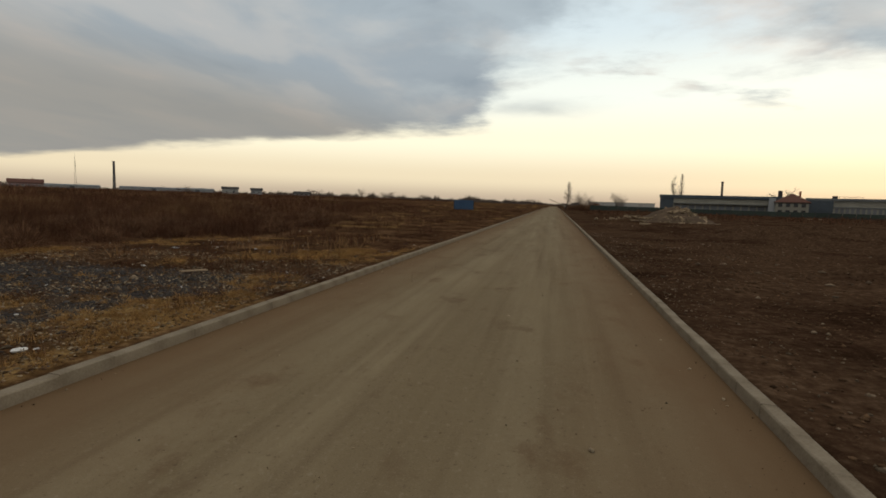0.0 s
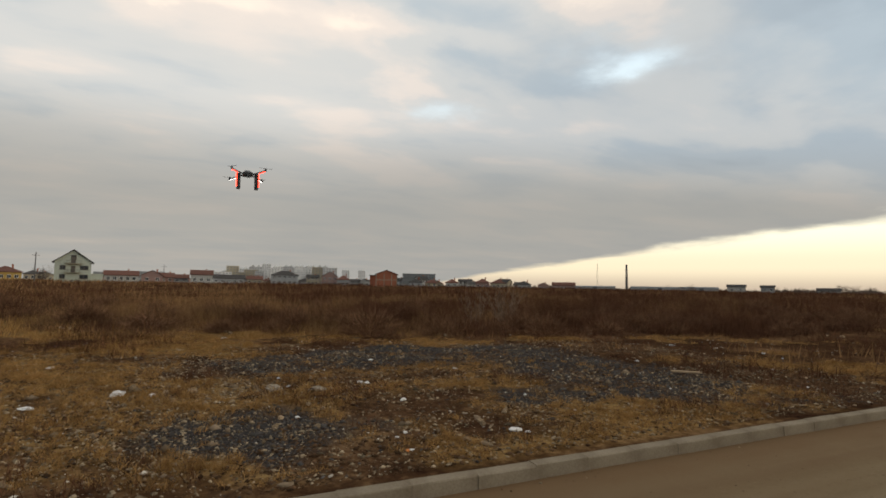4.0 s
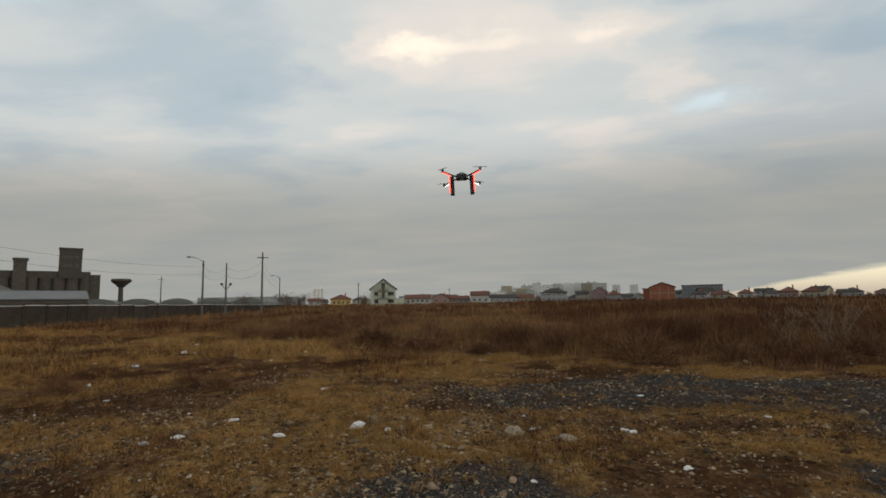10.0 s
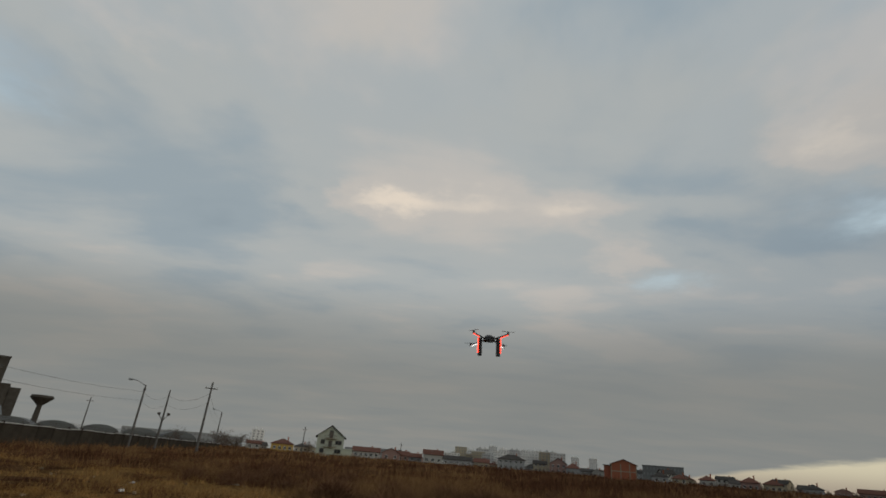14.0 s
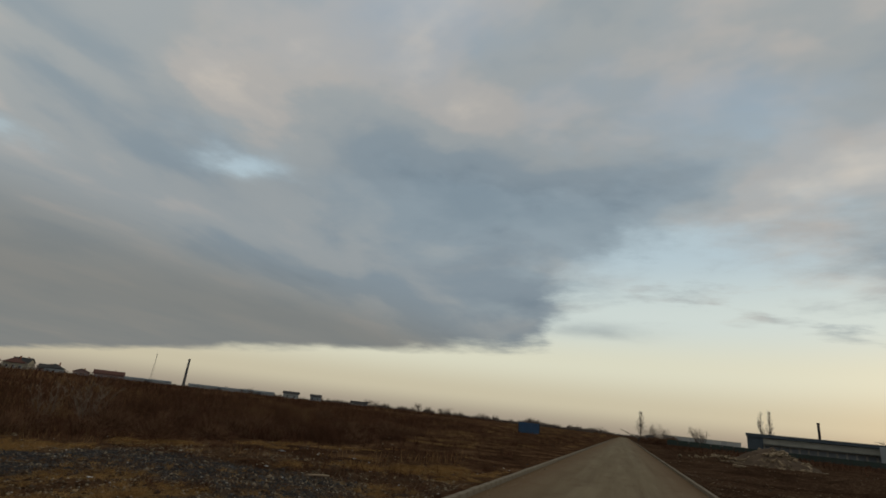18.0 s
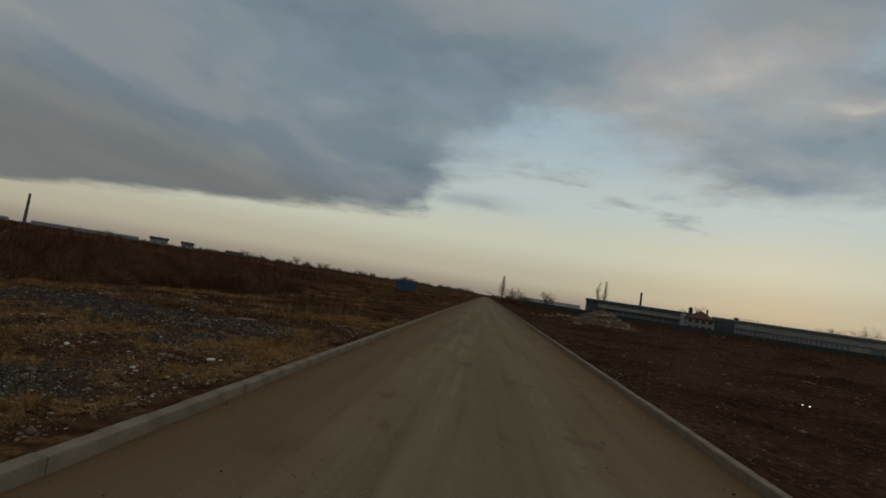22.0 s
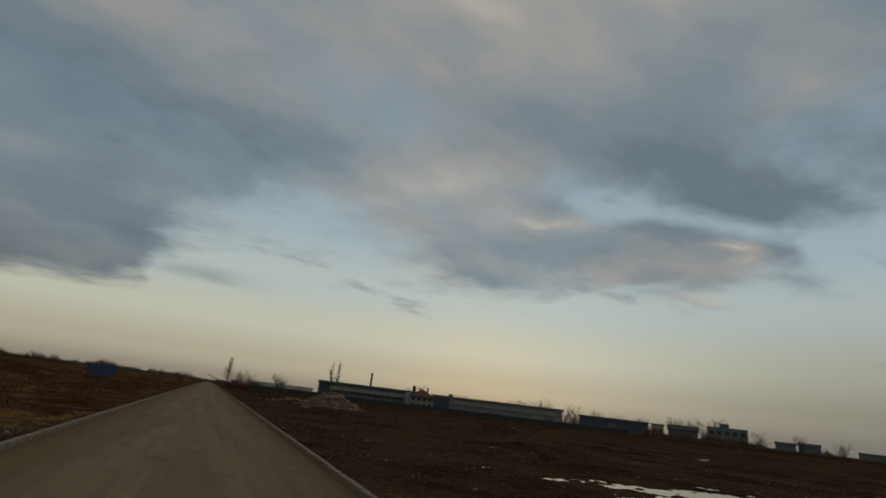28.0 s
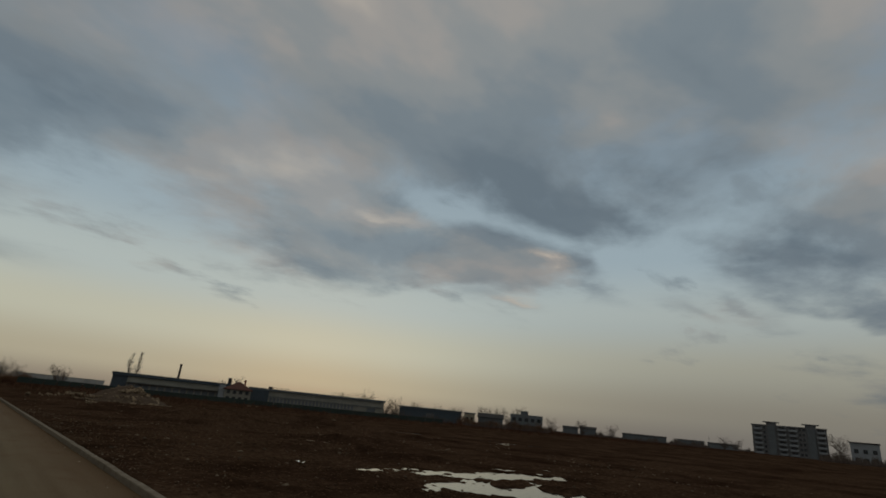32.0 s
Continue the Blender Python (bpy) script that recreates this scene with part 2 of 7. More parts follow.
    # far down, low haze is painted over the deck as an even grey
    low = math_node("MULTIPLY_ADD", step(px, -1.0, -4.0), -0.13, up)
    cloud = blend(math_node("MULTIPLY", step(low, 0.26, 0.0), 0.86), slate.outputs[2], (0.285, 0.282, 0.268))
    veil = math_node("MULTIPLY", math_node("MULTIPLY", step(broken, 0.56, 0.40), step(px, -2.0, -0.2)), 0.22)
    colour = blend(math_node("MULTIPLY", cover, math_node("SUBTRACT", 1.0, veil)), clear, cloud)
    # below the horizon: dull earth
    colour = blend(step(dz, 0.0, -0.02), colour, (0.06, 0.05, 0.04))
    back = nt.nodes.new("ShaderNodeBackground")
    link(colour, back.inputs[0])
    back.inputs[1].default_value = 1.0
    out = nt.nodes.new("ShaderNodeOutputWorld")
    link(back.outputs[0], out.inputs[0])


build_world()

sun = new("sun", bpy.data.lights.new("sun", "SUN"))
sun.data.energy, sun.data.angle, sun.data.color = 0.5, radians(14), (1.0, 0.86, 0.7)
_a, _b = radians(SUN_TURN), radians(SUN_UP + 4)
sun.matrix_world = look((0, 0, 60), (60 * math.sin(_a) * math.cos(_b), -60 * math.cos(_a) * math.cos(_b), 60 - 60 * math.sin(_b)))

# ---- materials ----
MATS = {}


def material(name, colour, rough=0.85, dark=None, scale=3.0, fine=25.0, amount=0.5, bump=0.15, metal=0.0, spread=0.12, stretch=(1, 1, 1), island=False, emit=None):
    """A surface with two scales of mottling, a fine relief and a spread from piece to piece."""
    if name in MATS:
        return MATS[name]
    m = bpy.data.materials.new(name)
    m.use_nodes = True
    nt = m.node_tree
    bsdf = nt.nodes["Principled BSDF"]
    dark = dark or tuple(c * 0.55 for c in colour)
    coord = nt.nodes.new("ShaderNodeTexCoord")
    mp = nt.nodes.new("ShaderNodeMapping")
    mp.inputs[3].default_value = stretch
    nt.links.new(coord.outputs["Object"], mp.inputs[0])
    big, small = nt.nodes.new("ShaderNodeTexNoise"), nt.nodes.new("ShaderNodeTexNoise")
    for n, s, d in ((big, scale, 4), (small, fine, 3)):
        n.inputs["Scale"].default_value, n.inputs["Detail"].default_value = s, d
        nt.links.new(mp.outputs[0], n.inputs["Vector"])
    add = nt.nodes.new("ShaderNodeMath")
    add.operation = "MULTIPLY_ADD"
    nt.links.new(small.outputs[0], add.inputs[0])
    add.inputs[1].default_value = 0.6
    nt.links.new(big.outputs[0], add.inputs[2])
    fit = nt.nodes.new("ShaderNodeMapRange")
    nt.links.new(add.outputs[0], fit.inputs[0])
    fit.inputs[1].default_value, fit.inputs[2].default_value = 0.55, 1.05
    fit.inputs[3].default_value, fit.inputs[4].default_value = amount, 0.0
    mix = nt.nodes.new("ShaderNodeMix")
    mix.data_type = "RGBA"
    nt.links.new(fit.outputs[0], mix.inputs[0])
    mix.inputs[6].default_value, mix.inputs[7].default_value = (*colour, 1), (*dark, 1)
    rnd = nt.nodes.new("ShaderNodeNewGeometry").outputs["Random Per Island"] if island else nt.nodes.new("ShaderNodeObjectInfo").outputs["Random"]
    hsv = nt.nodes.new("ShaderNodeHueSaturation")
    vary = nt.nodes.new("ShaderNodeMapRange")
    nt.links.new(rnd, vary.inputs[0])
    vary.inputs[3].default_value, vary.inputs[4].default_value = 1 - spread, 1 + spread
    nt.links.new(vary.outputs[0], hsv.inputs["Value"])
    nt.links.new(mix.outputs[2], hsv.inputs["Color"])
    nt.links.new(hsv.outputs[0], bsdf.inputs["Base Color"])
    bsdf.inputs["Roughness"].default_value, bsdf.inputs["Metallic"].default_value = rough, metal
    bsdf.inputs["Specular IOR Level"].default_value = 0.02 if rough > 0.8 else 0.4
    if bump:
        b = nt.nodes.new("ShaderNodeBump")
        b.inputs["Strength"].default_value, b.inputs["Distance"].default_value = bump, 0.02
        nt.links.new(add.outputs[0], b.inputs["Height"])
        nt.links.new(b.outputs[0], bsdf.inputs["Normal"])
    if emit:
        bsdf.inputs["Emission Color"].default_value, bsdf.inputs["Emission Strength"].default_value = (*colour, 1), emit
    MATS[name] = m
    return m


def glass(name, tint):
    if name in MATS:
        return MATS[name]
    m = bpy.data.materials.new(name)
    m.use_nodes = True
    b = m.node_tree.nodes["Principled BSDF"]
    b.inputs["Base Color"].default_value, b.inputs["Roughness"].default_value = (*tint, 1), 0.12
    MATS[name] = m
    return m


def ground_material():
    """Earth, dry grass, gravel and weed litter, mixed by how the ground is covered."""
    m = bpy.data.materials.new("field_ground")
    m.use_nodes = True
    nt = m.node_tree
    bsdf = nt.nodes["Principled BSDF"]
    pos = nt.nodes.new("ShaderNodeTexCoord").outputs["Object"]

    def noise_of(scale, detail=4, rough=0.6):
        n = nt.nodes.new("ShaderNodeTexNoise")
        n.inputs["Scale"].default_value, n.inputs["Detail"].default_value, n.inputs["Roughness"].default_value = scale, detail, rough
        nt.links.new(pos, n.inputs["Vector"])
        return n.outputs[0]

    def ramp_of(v, *stops):
        r = nt.nodes.new("ShaderNodeValToRGB")
        while len(r.color_ramp.elements) < len(stops):
            r.color_ramp.elements.new(0.5)
        for e, (at, c) in zip(r.color_ramp.elements, stops):
            e.position, e.color = at, (*c, 1)
        nt.links.new(v, r.inputs[0])
        return r.outputs[0]

    def blend(f, a, b):
        n = nt.nodes.new("ShaderNodeMix")
        n.data_type = "RGBA"
        nt.links.new(f, n.inputs[0]), nt.links.new(a, n.inputs[6]), nt.links.new(b, n.inputs[7])
        return n.outputs[2]

    cover = nt.nodes.new("ShaderNodeVertexColor")
    cover.layer_name = "cover"
    sep = nt.nodes.new("ShaderNodeSeparateColor")
    nt.links.new(cover.outputs[0], sep.inputs[0])
    n1, n2, n3, n4 = noise_of(0.5, 5), noise_of(6.0, 5, 0.7), noise_of(38.0, 3), noise_of(0.06, 4)
    mixn = nt.nodes.new("ShaderNodeMath")
    mixn.operation = "MULTIPLY_ADD"
    nt.links.new(n2, mixn.inputs[0])
    mixn.inputs[1].default_value = 0.5
    half = nt.nodes.new("ShaderNodeMath")
    half.operation = "MULTIPLY"
    half.inputs[1].default_value = 0.5
    nt.links.new(n1, half.inputs[0]), nt.links.new(half.outputs[0], mixn.inputs[2])
    earth = ramp_of(mixn.outputs[0], (0.38, (0.020, 0.010, 0.006)), (0.5, (0.058, 0.030, 0.0155)), (0.62, (0.145, 0.084, 0.043)))
    far = ramp_of(n4, (0.35, (0.040, 0.020, 0.011)), (0.6, (0.105, 0.056, 0.028)))
    grass = ramp_of(n2, (0.3, (0.06, 0.032, 0.013)), (0.5, (0.155, 0.090, 0.034)), (0.72, (0.33, 0.212, 0.088)))
    grit = ramp_of(n3, (0.34, (0.013, 0.012, 0.0118)), (0.5, (0.033, 0.0305, 0.0295)), (0.68, (0.115, 0.104, 0.092)))
    c = blend(sep.outputs[0], earth, grass)
    c = blend(sep.outputs[1], c, grit)
    c = blend(sep.outputs[2], c, far)
    damp = ramp_of(mixn.outputs[0], (0.36, (0.015, 0.0074, 0.0041)), (0.52, (0.038, 0.0205, 0.0118)), (0.68, (0.088, 0.052, 0.031)))
    grains = ramp_of(n3, (0.55, (0, 0, 0)), (0.72, (0.55, 0.55, 0.55)))
    damp = blend(grains, damp, ramp_of(n2, (0.3, (0.045, 0.027, 0.016)), (0.7, (0.15, 0.098, 0.058))))
    wet = ramp_of(noise_of(0.16, 5, 0.62), (0.42, (0, 0, 0)), (0.56, (0.85, 0.85, 0.85)))
    dry = ramp_of(n2, (0.3, (0.036, 0.020, 0.0115)), (0.5, (0.067, 0.039, 0.0225)), (0.72, (0.130, 0.084, 0.051)))
    damp = blend(wet, damp, dry)
    c = blend(cover.outputs["Alpha"], damp, c)
    nt.links.new(c, bsdf.inputs["Base Color"])
    bsdf.inputs["Roughness"].default_value, bsdf.inputs["Specular IOR Level"].default_value = 0.95, 0.0
    b = nt.nodes.new("ShaderNodeBump")
    b.inputs["Strength"].default_value, b.inputs["Distance"].default_value = 0.7, 0.05
    nt.links.new(n2, b.inputs["Height"])
    b2 = nt.nodes.new("ShaderNodeBump")
    b2.inputs["Strength"].default_value, b2.inputs["Distance"].default_value = 0.6, 0.015
    nt.links.new(n3, b2.inputs["Height"]), nt.links.new(b.outputs[0], b2.inputs["Normal"])
    nt.links.new(b2.outputs[0], bsdf.inputs["Normal"])
    return m


def road_material():
    """Dusty paving with tyre tracks along it and drifts of earth by the kerbs."""
    m = bpy.data.materials.new("dusty_road")
    m.use_nodes = True
    nt = m.node_tree
    bsdf = nt.nodes["Principled BSDF"]
    pos = nt.nodes.new("ShaderNodeTexCoord").outputs["Object"]

    def noise_of(scale, stretch, detail=4, rough=0.6):
        mp = nt.nodes.new("ShaderNodeMapping")
        mp.inputs[3].default_value = stretch
        nt.links.new(pos, mp.inputs[0])
        n = nt.nodes.new("ShaderNodeTexNoise")
        n.inputs["Scale"].default_value, n.inputs["Detail"].default_value, n.inputs["Roughness"].default_value = scale, detail, rough
        nt.links.new(mp.outputs[0], n.inputs["Vector"])
        return n.outputs[0]

    def blend(f, a, b):
        n = nt.nodes.new("ShaderNodeMix")
        n.data_type = "RGBA"
        nt.links.new(f, n.inputs[0])
        for i, v in ((6, a), (7, b)):
            if isinstance(v, tuple):
                n.inputs[i].default_value = (*v, 1)
            else:
                nt.links.new(v, n.inputs[i])
        return n.outputs[2]

    def span(v, lo, hi, a=0.0, b=1.0):
        n = nt.nodes.new("ShaderNodeMapRange")
        nt.links.new(v, n.inputs[0])
        for i, q in enumerate((lo, hi, a, b)):
            n.inputs[i + 1].default_value = q
        return n.outputs[0]

    tracks, cloudy, gritty = noise_of(1.5, (1, 0.03, 1), 3), noise_of(0.35, (1, 0.5, 1), 5), noise_of(60.0, (1, 1, 1), 4, 0.75)
    patches, crumbs = noise_of(1.1, (1, 0.6, 1), 6, 0.65), noise_of(17.0, (1, 0.8, 1), 5, 0.7)
    c = blend(span(tracks, 0.35, 0.65), (0.160, 0.120, 0.069), (0.216, 0.169, 0.102))
    c = blend(span(cloudy, 0.4, 0.68, 0, 0.6), c, (0.143, 0.107, 0.063))
    ruts = noise_of(2.6, (1, 0.03, 1), 3, 0.5)
    c = blend(span(ruts, 0.54, 0.68, 0, 0.4), c, (0.110, 0.076, 0.044))
    c = blend(span(ruts, 0.46, 0.34, 0, 0.2), c, (0.235, 0.185, 0.115))
    c = blend(span(patches, 0.56, 0.70, 0, 0.7), c, (0.108, 0.069, 0.039))
    c = blend(span(crumbs, 0.60, 0.70, 0, 0.7), c, (0.082, 0.055, 0.034))
    c = blend(span(crumbs, 0.42, 0.32, 0, 0.35), c, (0.28, 0.225, 0.155))
    c = blend(span(gritty, 0.58, 0.75, 0, 0.5), c, (0.31, 0.255, 0.185))
    c = blend(span(gritty, 0.42, 0.28, 0, 0.6), c, (0.075, 0.052, 0.034))
    sep = nt.nodes.new("ShaderNodeSeparateXYZ")
    nt.links.new(pos, sep.inputs[0])
    ab = nt.nodes.new("ShaderNodeMath")
    ab.operation = "ABSOLUTE"
    nt.links.new(sep.outputs[0], ab.inputs[0])
    wob = nt.nodes.new("ShaderNodeMath")
    wob.operation = "MULTIPLY_ADD"
    nt.links.new(patches, wob.inputs[0])
    wob.inputs[1].default_value = 1.6
    nt.links.new(ab.outputs[0], wob.inputs[2])
    c = blend(span(wob.outputs[0], 2.0, 3.7, 0, 0.9), c, (0.138, 0.086, 0.046))
    nt.links.new(c, bsdf.inputs["Base Color"])
    bsdf.inputs["Roughness"].default_value, bsdf.inputs["Specular IOR Level"].default_value = 0.9, 0.02
    b = nt.nodes.new("ShaderNodeBump")
    b.inputs["Strength"].default_value, b.inputs["Distance"].default_value = 0.35, 0.01
    nt.links.new(gritty, b.inputs["Height"])
    b2 = nt.nodes.new("ShaderNodeBump")
    b2.inputs["Strength"].default_value, b2.inputs["Distance"].default_value = 0.4, 0.06
    nt.links.new(tracks, b2.inputs["Height"]), nt.links.new(b.outputs[0], b2.inputs["Normal"])
    nt.links.new(b2.outputs[0], bsdf.inputs["Normal"])
    return m


CONCRETE = material("concrete", (0.29, 0.26, 0.195), 0.9, (0.165, 0.14, 0.098), 2.5, 40, 0.6, 0.25)
OLD_CONCRETE = material("old_concrete", (0.092, 0.084, 0.073), 0.92, (0.048, 0.042, 0.035), 0.7, 12, 0.7, 0.25)
POLE = material("pole_concrete", (0.13, 0.125, 0.12), 0.9, (0.08, 0.073, 0.066), 1.5, 20, 0.5, 0.15)
IRON = material("dark_iron", (0.05, 0.048, 0.046), 0.6, (0.08, 0.05, 0.035), 4, 30, 0.5, 0.1, 0.5)
PANE = glass("window_glass", (0.03, 0.035, 0.04))
STONE = material("rubble_stone", (0.33, 0.25, 0.16), 0.92, (0.11, 0.073, 0.042), 7, 50, 0.9, 0.5, 0, 0.45)
KERB = material("kerb_concrete", (0.235, 0.196, 0.142), 0.92, (0.118, 0.090, 0.060), 3.5, 45, 0.75, 0.3, 0, 0.05)
GREY_STONE = material("grey_gravel", (0.078, 0.071, 0.066), 0.9, (0.026, 0.024, 0.022), 8, 60, 0.5, 0.3, 0, 0.5, island=True)
PALE_STONE = material("pale_gravel", (0.285, 0.225, 0.148), 0.9, (0.12, 0.086, 0.052), 8, 60, 0.6, 0.3, 0, 0.65, island=True)
DULL_STONE = material("dull_stone", (0.175, 0.132, 0.088), 0.92, (0.075, 0.052, 0.033), 8, 60, 0.7, 0.3, 0, 0.6, island=True)
CHALK = material("pale_plaster", (0.50, 0.46, 0.39), 0.9, (0.30, 0.26, 0.20), 8, 60, 0.6, 0.2, 0, 0.35, island=True)
PLASTIC = material("white_plastic", (0.66, 0.65, 0.62), 0.5, (0.36, 0.33, 0.28), 6, 30, 0.4, 0.2, 0, 0.1)
DRY_GRASS = material("dry_grass", (0.40, 0.232, 0.086), 0.9, (0.11, 0.056, 0.019), 1.2, 9, 0.7, 0, 0, 0.35, island=True)
WEED = material("brown_weeds", (0.118, 0.056, 0.031), 0.95, (0.040, 0.019, 0.011), 0.35, 3, 0.8, 0, 0, 0.6, island=True)
TAN_WEED = material("tan_weeds", (0.27, 0.158, 0.072), 0.95, (0.12, 0.066, 0.030), 0.35, 3, 0.6, 0, 0, 0.4, island=True)
PALE_TWIG = material("pale_dry_twigs", (0.22, 0.165, 0.12), 0.95, (0.12, 0.088, 0.062), 2, 9, 0.6, 0)
SHRUB = material("dead_shrub", (0.18, 0.098, 0.056), 0.95, (0.085, 0.045, 0.026), 1.5, 6, 0.7, 0, 0, 0.6, island=True)
CLOD = material("earth_clods", (0.105, 0.062, 0.034), 0.95, (0.042, 0.023, 0.013), 3, 40, 0.6, 0.2, 0, 0.6, island=True)
GREEN_SHEET = material("dark_green_sheet", (0.028, 0.042, 0.032), 0.7, (0.018, 0.026, 0.02), 0.8, 9, 0.5, 0.05)
FENCE_PANEL = material("stained_fence_panel", (0.062, 0.054, 0.044), 0.92, (0.030, 0.025, 0.020), 0.7, 9, 0.8, 0.25)
BARK = material("winter_bark", (0.085, 0.068, 0.055), 0.95, (0.05, 0.04, 0.034), 2, 15, 0.5, 0.2)
TWIG = material("bare_twigs", (0.13, 0.10, 0.08), 0.95, (0.075, 0.058, 0.048), 1, 5, 0.5, 0)
NEEDLE = material("dark_needles", (0.035, 0.05, 0.035), 0.9, (0.018, 0.026, 0.02), 2, 9, 0.5, 0, 0, 0.3, island=True)

# ---- helpers for meshes ----


def part(name, bm, mat, parent=None, label="", smooth=False):
    """One mesh object out of a bmesh, under its thing."""
    me = bpy.data.meshes.new(name)
    bm.to_mesh(me)
    bm.free()
    me.materials.append(mat)
    if smooth:
        me.shade_smooth()
    ob = new(name, me)
    if parent is not None:
        ob.parent = parent
    if label:
        ob["label"] = label
    return ob


def shared(name, me, parent, m=None):
    """One more object on a mesh that is already there."""
    ob = new(name, me)
    ob.parent = parent
    if m is not None:
        ob.matrix_local = m
    return ob


def thing(name, m, label, category, group="", kind=""):
    ob = new(name)
    ob.empty_display_size = 0.2
    ob.matrix_world = m
    return tagged(ob, label, category, group, kind)


def box(bm, x0, x1, y0, y1, z0, z1, bevel=0.0):
    r = bmesh.ops.create_cube(bm, size=1.0, matrix=Matrix.Translation(((x0 + x1) / 2, (y0 + y1) / 2, (z0 + z1) / 2)) @ Matrix.Diagonal((x1 - x0, y1 - y0, z1 - z0, 1)))
    if bevel:
        edges = {e for v in r["verts"] for e in v.link_edges}
        bmesh.ops.bevel(bm, geom=list(edges), offset=bevel, segments=2, profile=0.6, affect="EDGES")
    return bm


def boxes(*spans, bevel=0.0):
    bm = bmesh.new()
    for s in spans:
        box(bm, *s, bevel=bevel)
    return bm


def tube(bm, a, b, r0, r1, sides=8):
    """A tapered bar from a to b."""
    a, b = Vector(a), Vector(b)
    d = b - a
    m = Matrix.Translation((a + b) / 2) @ d.to_track_quat("Z", "Y").to_matrix().to_4x4()
    bmesh.ops.create_cone(bm, cap_ends=True, segments=sides, radius1=r0, radius2=r1, depth=d.length, matrix=m)
    return bm


def prism(bm, outline, y0, y1):
    """An outline in x and z, drawn out along y."""
    f = [bm.verts.new((x, y0, z)) for x, z in outline]
    b = [bm.verts.new((x, y1, z)) for x, z in outline]
    n = len(f)
    bm.faces.new(f), bm.faces.new(b[::-1])
    for i in range(n):
        j = (i + 1) % n
        bm.faces.new((f[j], f[i], b[i], b[j]))
    return bm


def raw_mesh(name, verts, faces, mat, smooth=False):
    """A mesh from arrays; faces all have the same number of corners."""
    me = bpy.data.meshes.new(name)
    n, k = faces.shape
    me.vertices.add(len(verts))
    me.vertices.foreach_set("co", np.ascontiguousarray(verts, dtype=np.float32).ravel())
    me.loops.add(n * k)
    me.loops.foreach_set("vertex_index", np.ascontiguousarray(faces, dtype=np.int32).ravel())
    me.polygons.add(n)
    me.polygons.foreach_set("loop_start", np.arange(0, n * k, k, dtype=np.int32))
    me.update(calc_edges=True)
    me.materials.append(mat)
    if smooth:
        me.shade_smooth()
    return me


def polar(turn, far):
    """A place on the ground, so many degrees to the left of the road's line and so far off."""
    a = radians(turn)
    return -math.sin(a) * far, math.cos(a) * far


def facing(turn, far, z=0.0, twist=0.0):
    """A pose whose -y side faces the road's start."""
    x, y = polar(turn, far)
    return pose(x, y, z + float(land(x, y)), 0, 0, turn + twist)


def smooth(v, lo, hi):
    t = np.clip((v - lo) / (hi - lo), 0, 1)
    return t * t * (3 - 2 * t)


def land(x, y):
    """The broad rise of the fields away from the road."""
    return smooth(np.hypot(x, y), 60, 190) * (0.55 + 0.65 * smooth(-np.asarray(x, float), -40, 60))


rng = np.random.default_rng(7)


def value_noise(x, y, size, seed=0):
    """Smooth noise from 0 to 1."""
    u, v = np.asarray(x, float) / size, np.asarray(y, float) / size
    i, j = np.floor(u), np.floor(v)
    fu, fv = u - i, v - j
    fu, fv = fu * fu * (3 - 2 * fu), fv * fv * (3 - 2 * fv)

    def corner(a, b):
        h = np.sin(a * 127.1 + b * 311.7 + seed * 74.7) * 43758.5453
        return h - np.floor(h)

    return (corner(i, j) * (1 - fu) + corner(i + 1, j) * fu) * (1 - fv) + (corner(i, j + 1) * (1 - fu) + corner(i + 1, j + 1) * fu) * fv


def fractal(x, y, size, seed=0):
    return value_noise(x, y, size, seed) * 0.5 + value_noise(x, y, size / 2.1, seed + 1) * 0.3 + value_noise(x, y, size / 4.7, seed + 2) * 0.2


# ---- the lie of the land ----
ROAD_L, ROAD_R, KERB_W, KERB_H = -3.09, 3.15, 0.14, 0.12
WATER_Z = 0.035


def weed_line(y):
    """How far to the left the tall weeds begin."""
    return np.interp(y, (-60, -30, -17, -8, -3, 1, 4, 8, 10, 14, 22, 37, 58, 120, 400), (-52, -37, -31, -26, -22, -18, -15.8, -13.2, -12.4, -12.0, -11.2, -14, -19, -28, -60))


def gravel_cover(x, y):
    a = np.exp(-(((x + 10.3 + 0.06 * (y - 6)) / 1.75) ** 2 + ((y - 6.2) / 4.6) ** 2) ** 2)
    b = np.exp(-(((x + 7.3) / 3.2) ** 2 + ((y - 9.3) / 2.1) ** 2) ** 2)
    c = np.exp(-(((x + 5.2) / 0.9) ** 2 + ((y - 2.3) / 1.5) ** 2)) * 0.8
    d = np.exp(-((x - 3.7) / 0.5) ** 2) * smooth(y, -4, 2) * 0.25
    e = np.exp(-(((x + 5.6) / 1.5) ** 2 + ((y + 2.4) / 1.3) ** 2)) * 0.6
    f = np.exp(-(((x + 5.7) / 0.9) ** 2 + ((y - 7.0) / 1.7) ** 2)) * 0.85
    v = np.maximum.reduce([a, b, c, d, e, f])
    return smooth(v + (fractal(x, y, 2.0, 5) - 0.5) * 0.8 + (fractal(x, y, 0.45, 7) - 0.5) * 0.8, 0.3, 0.7) * 0.94


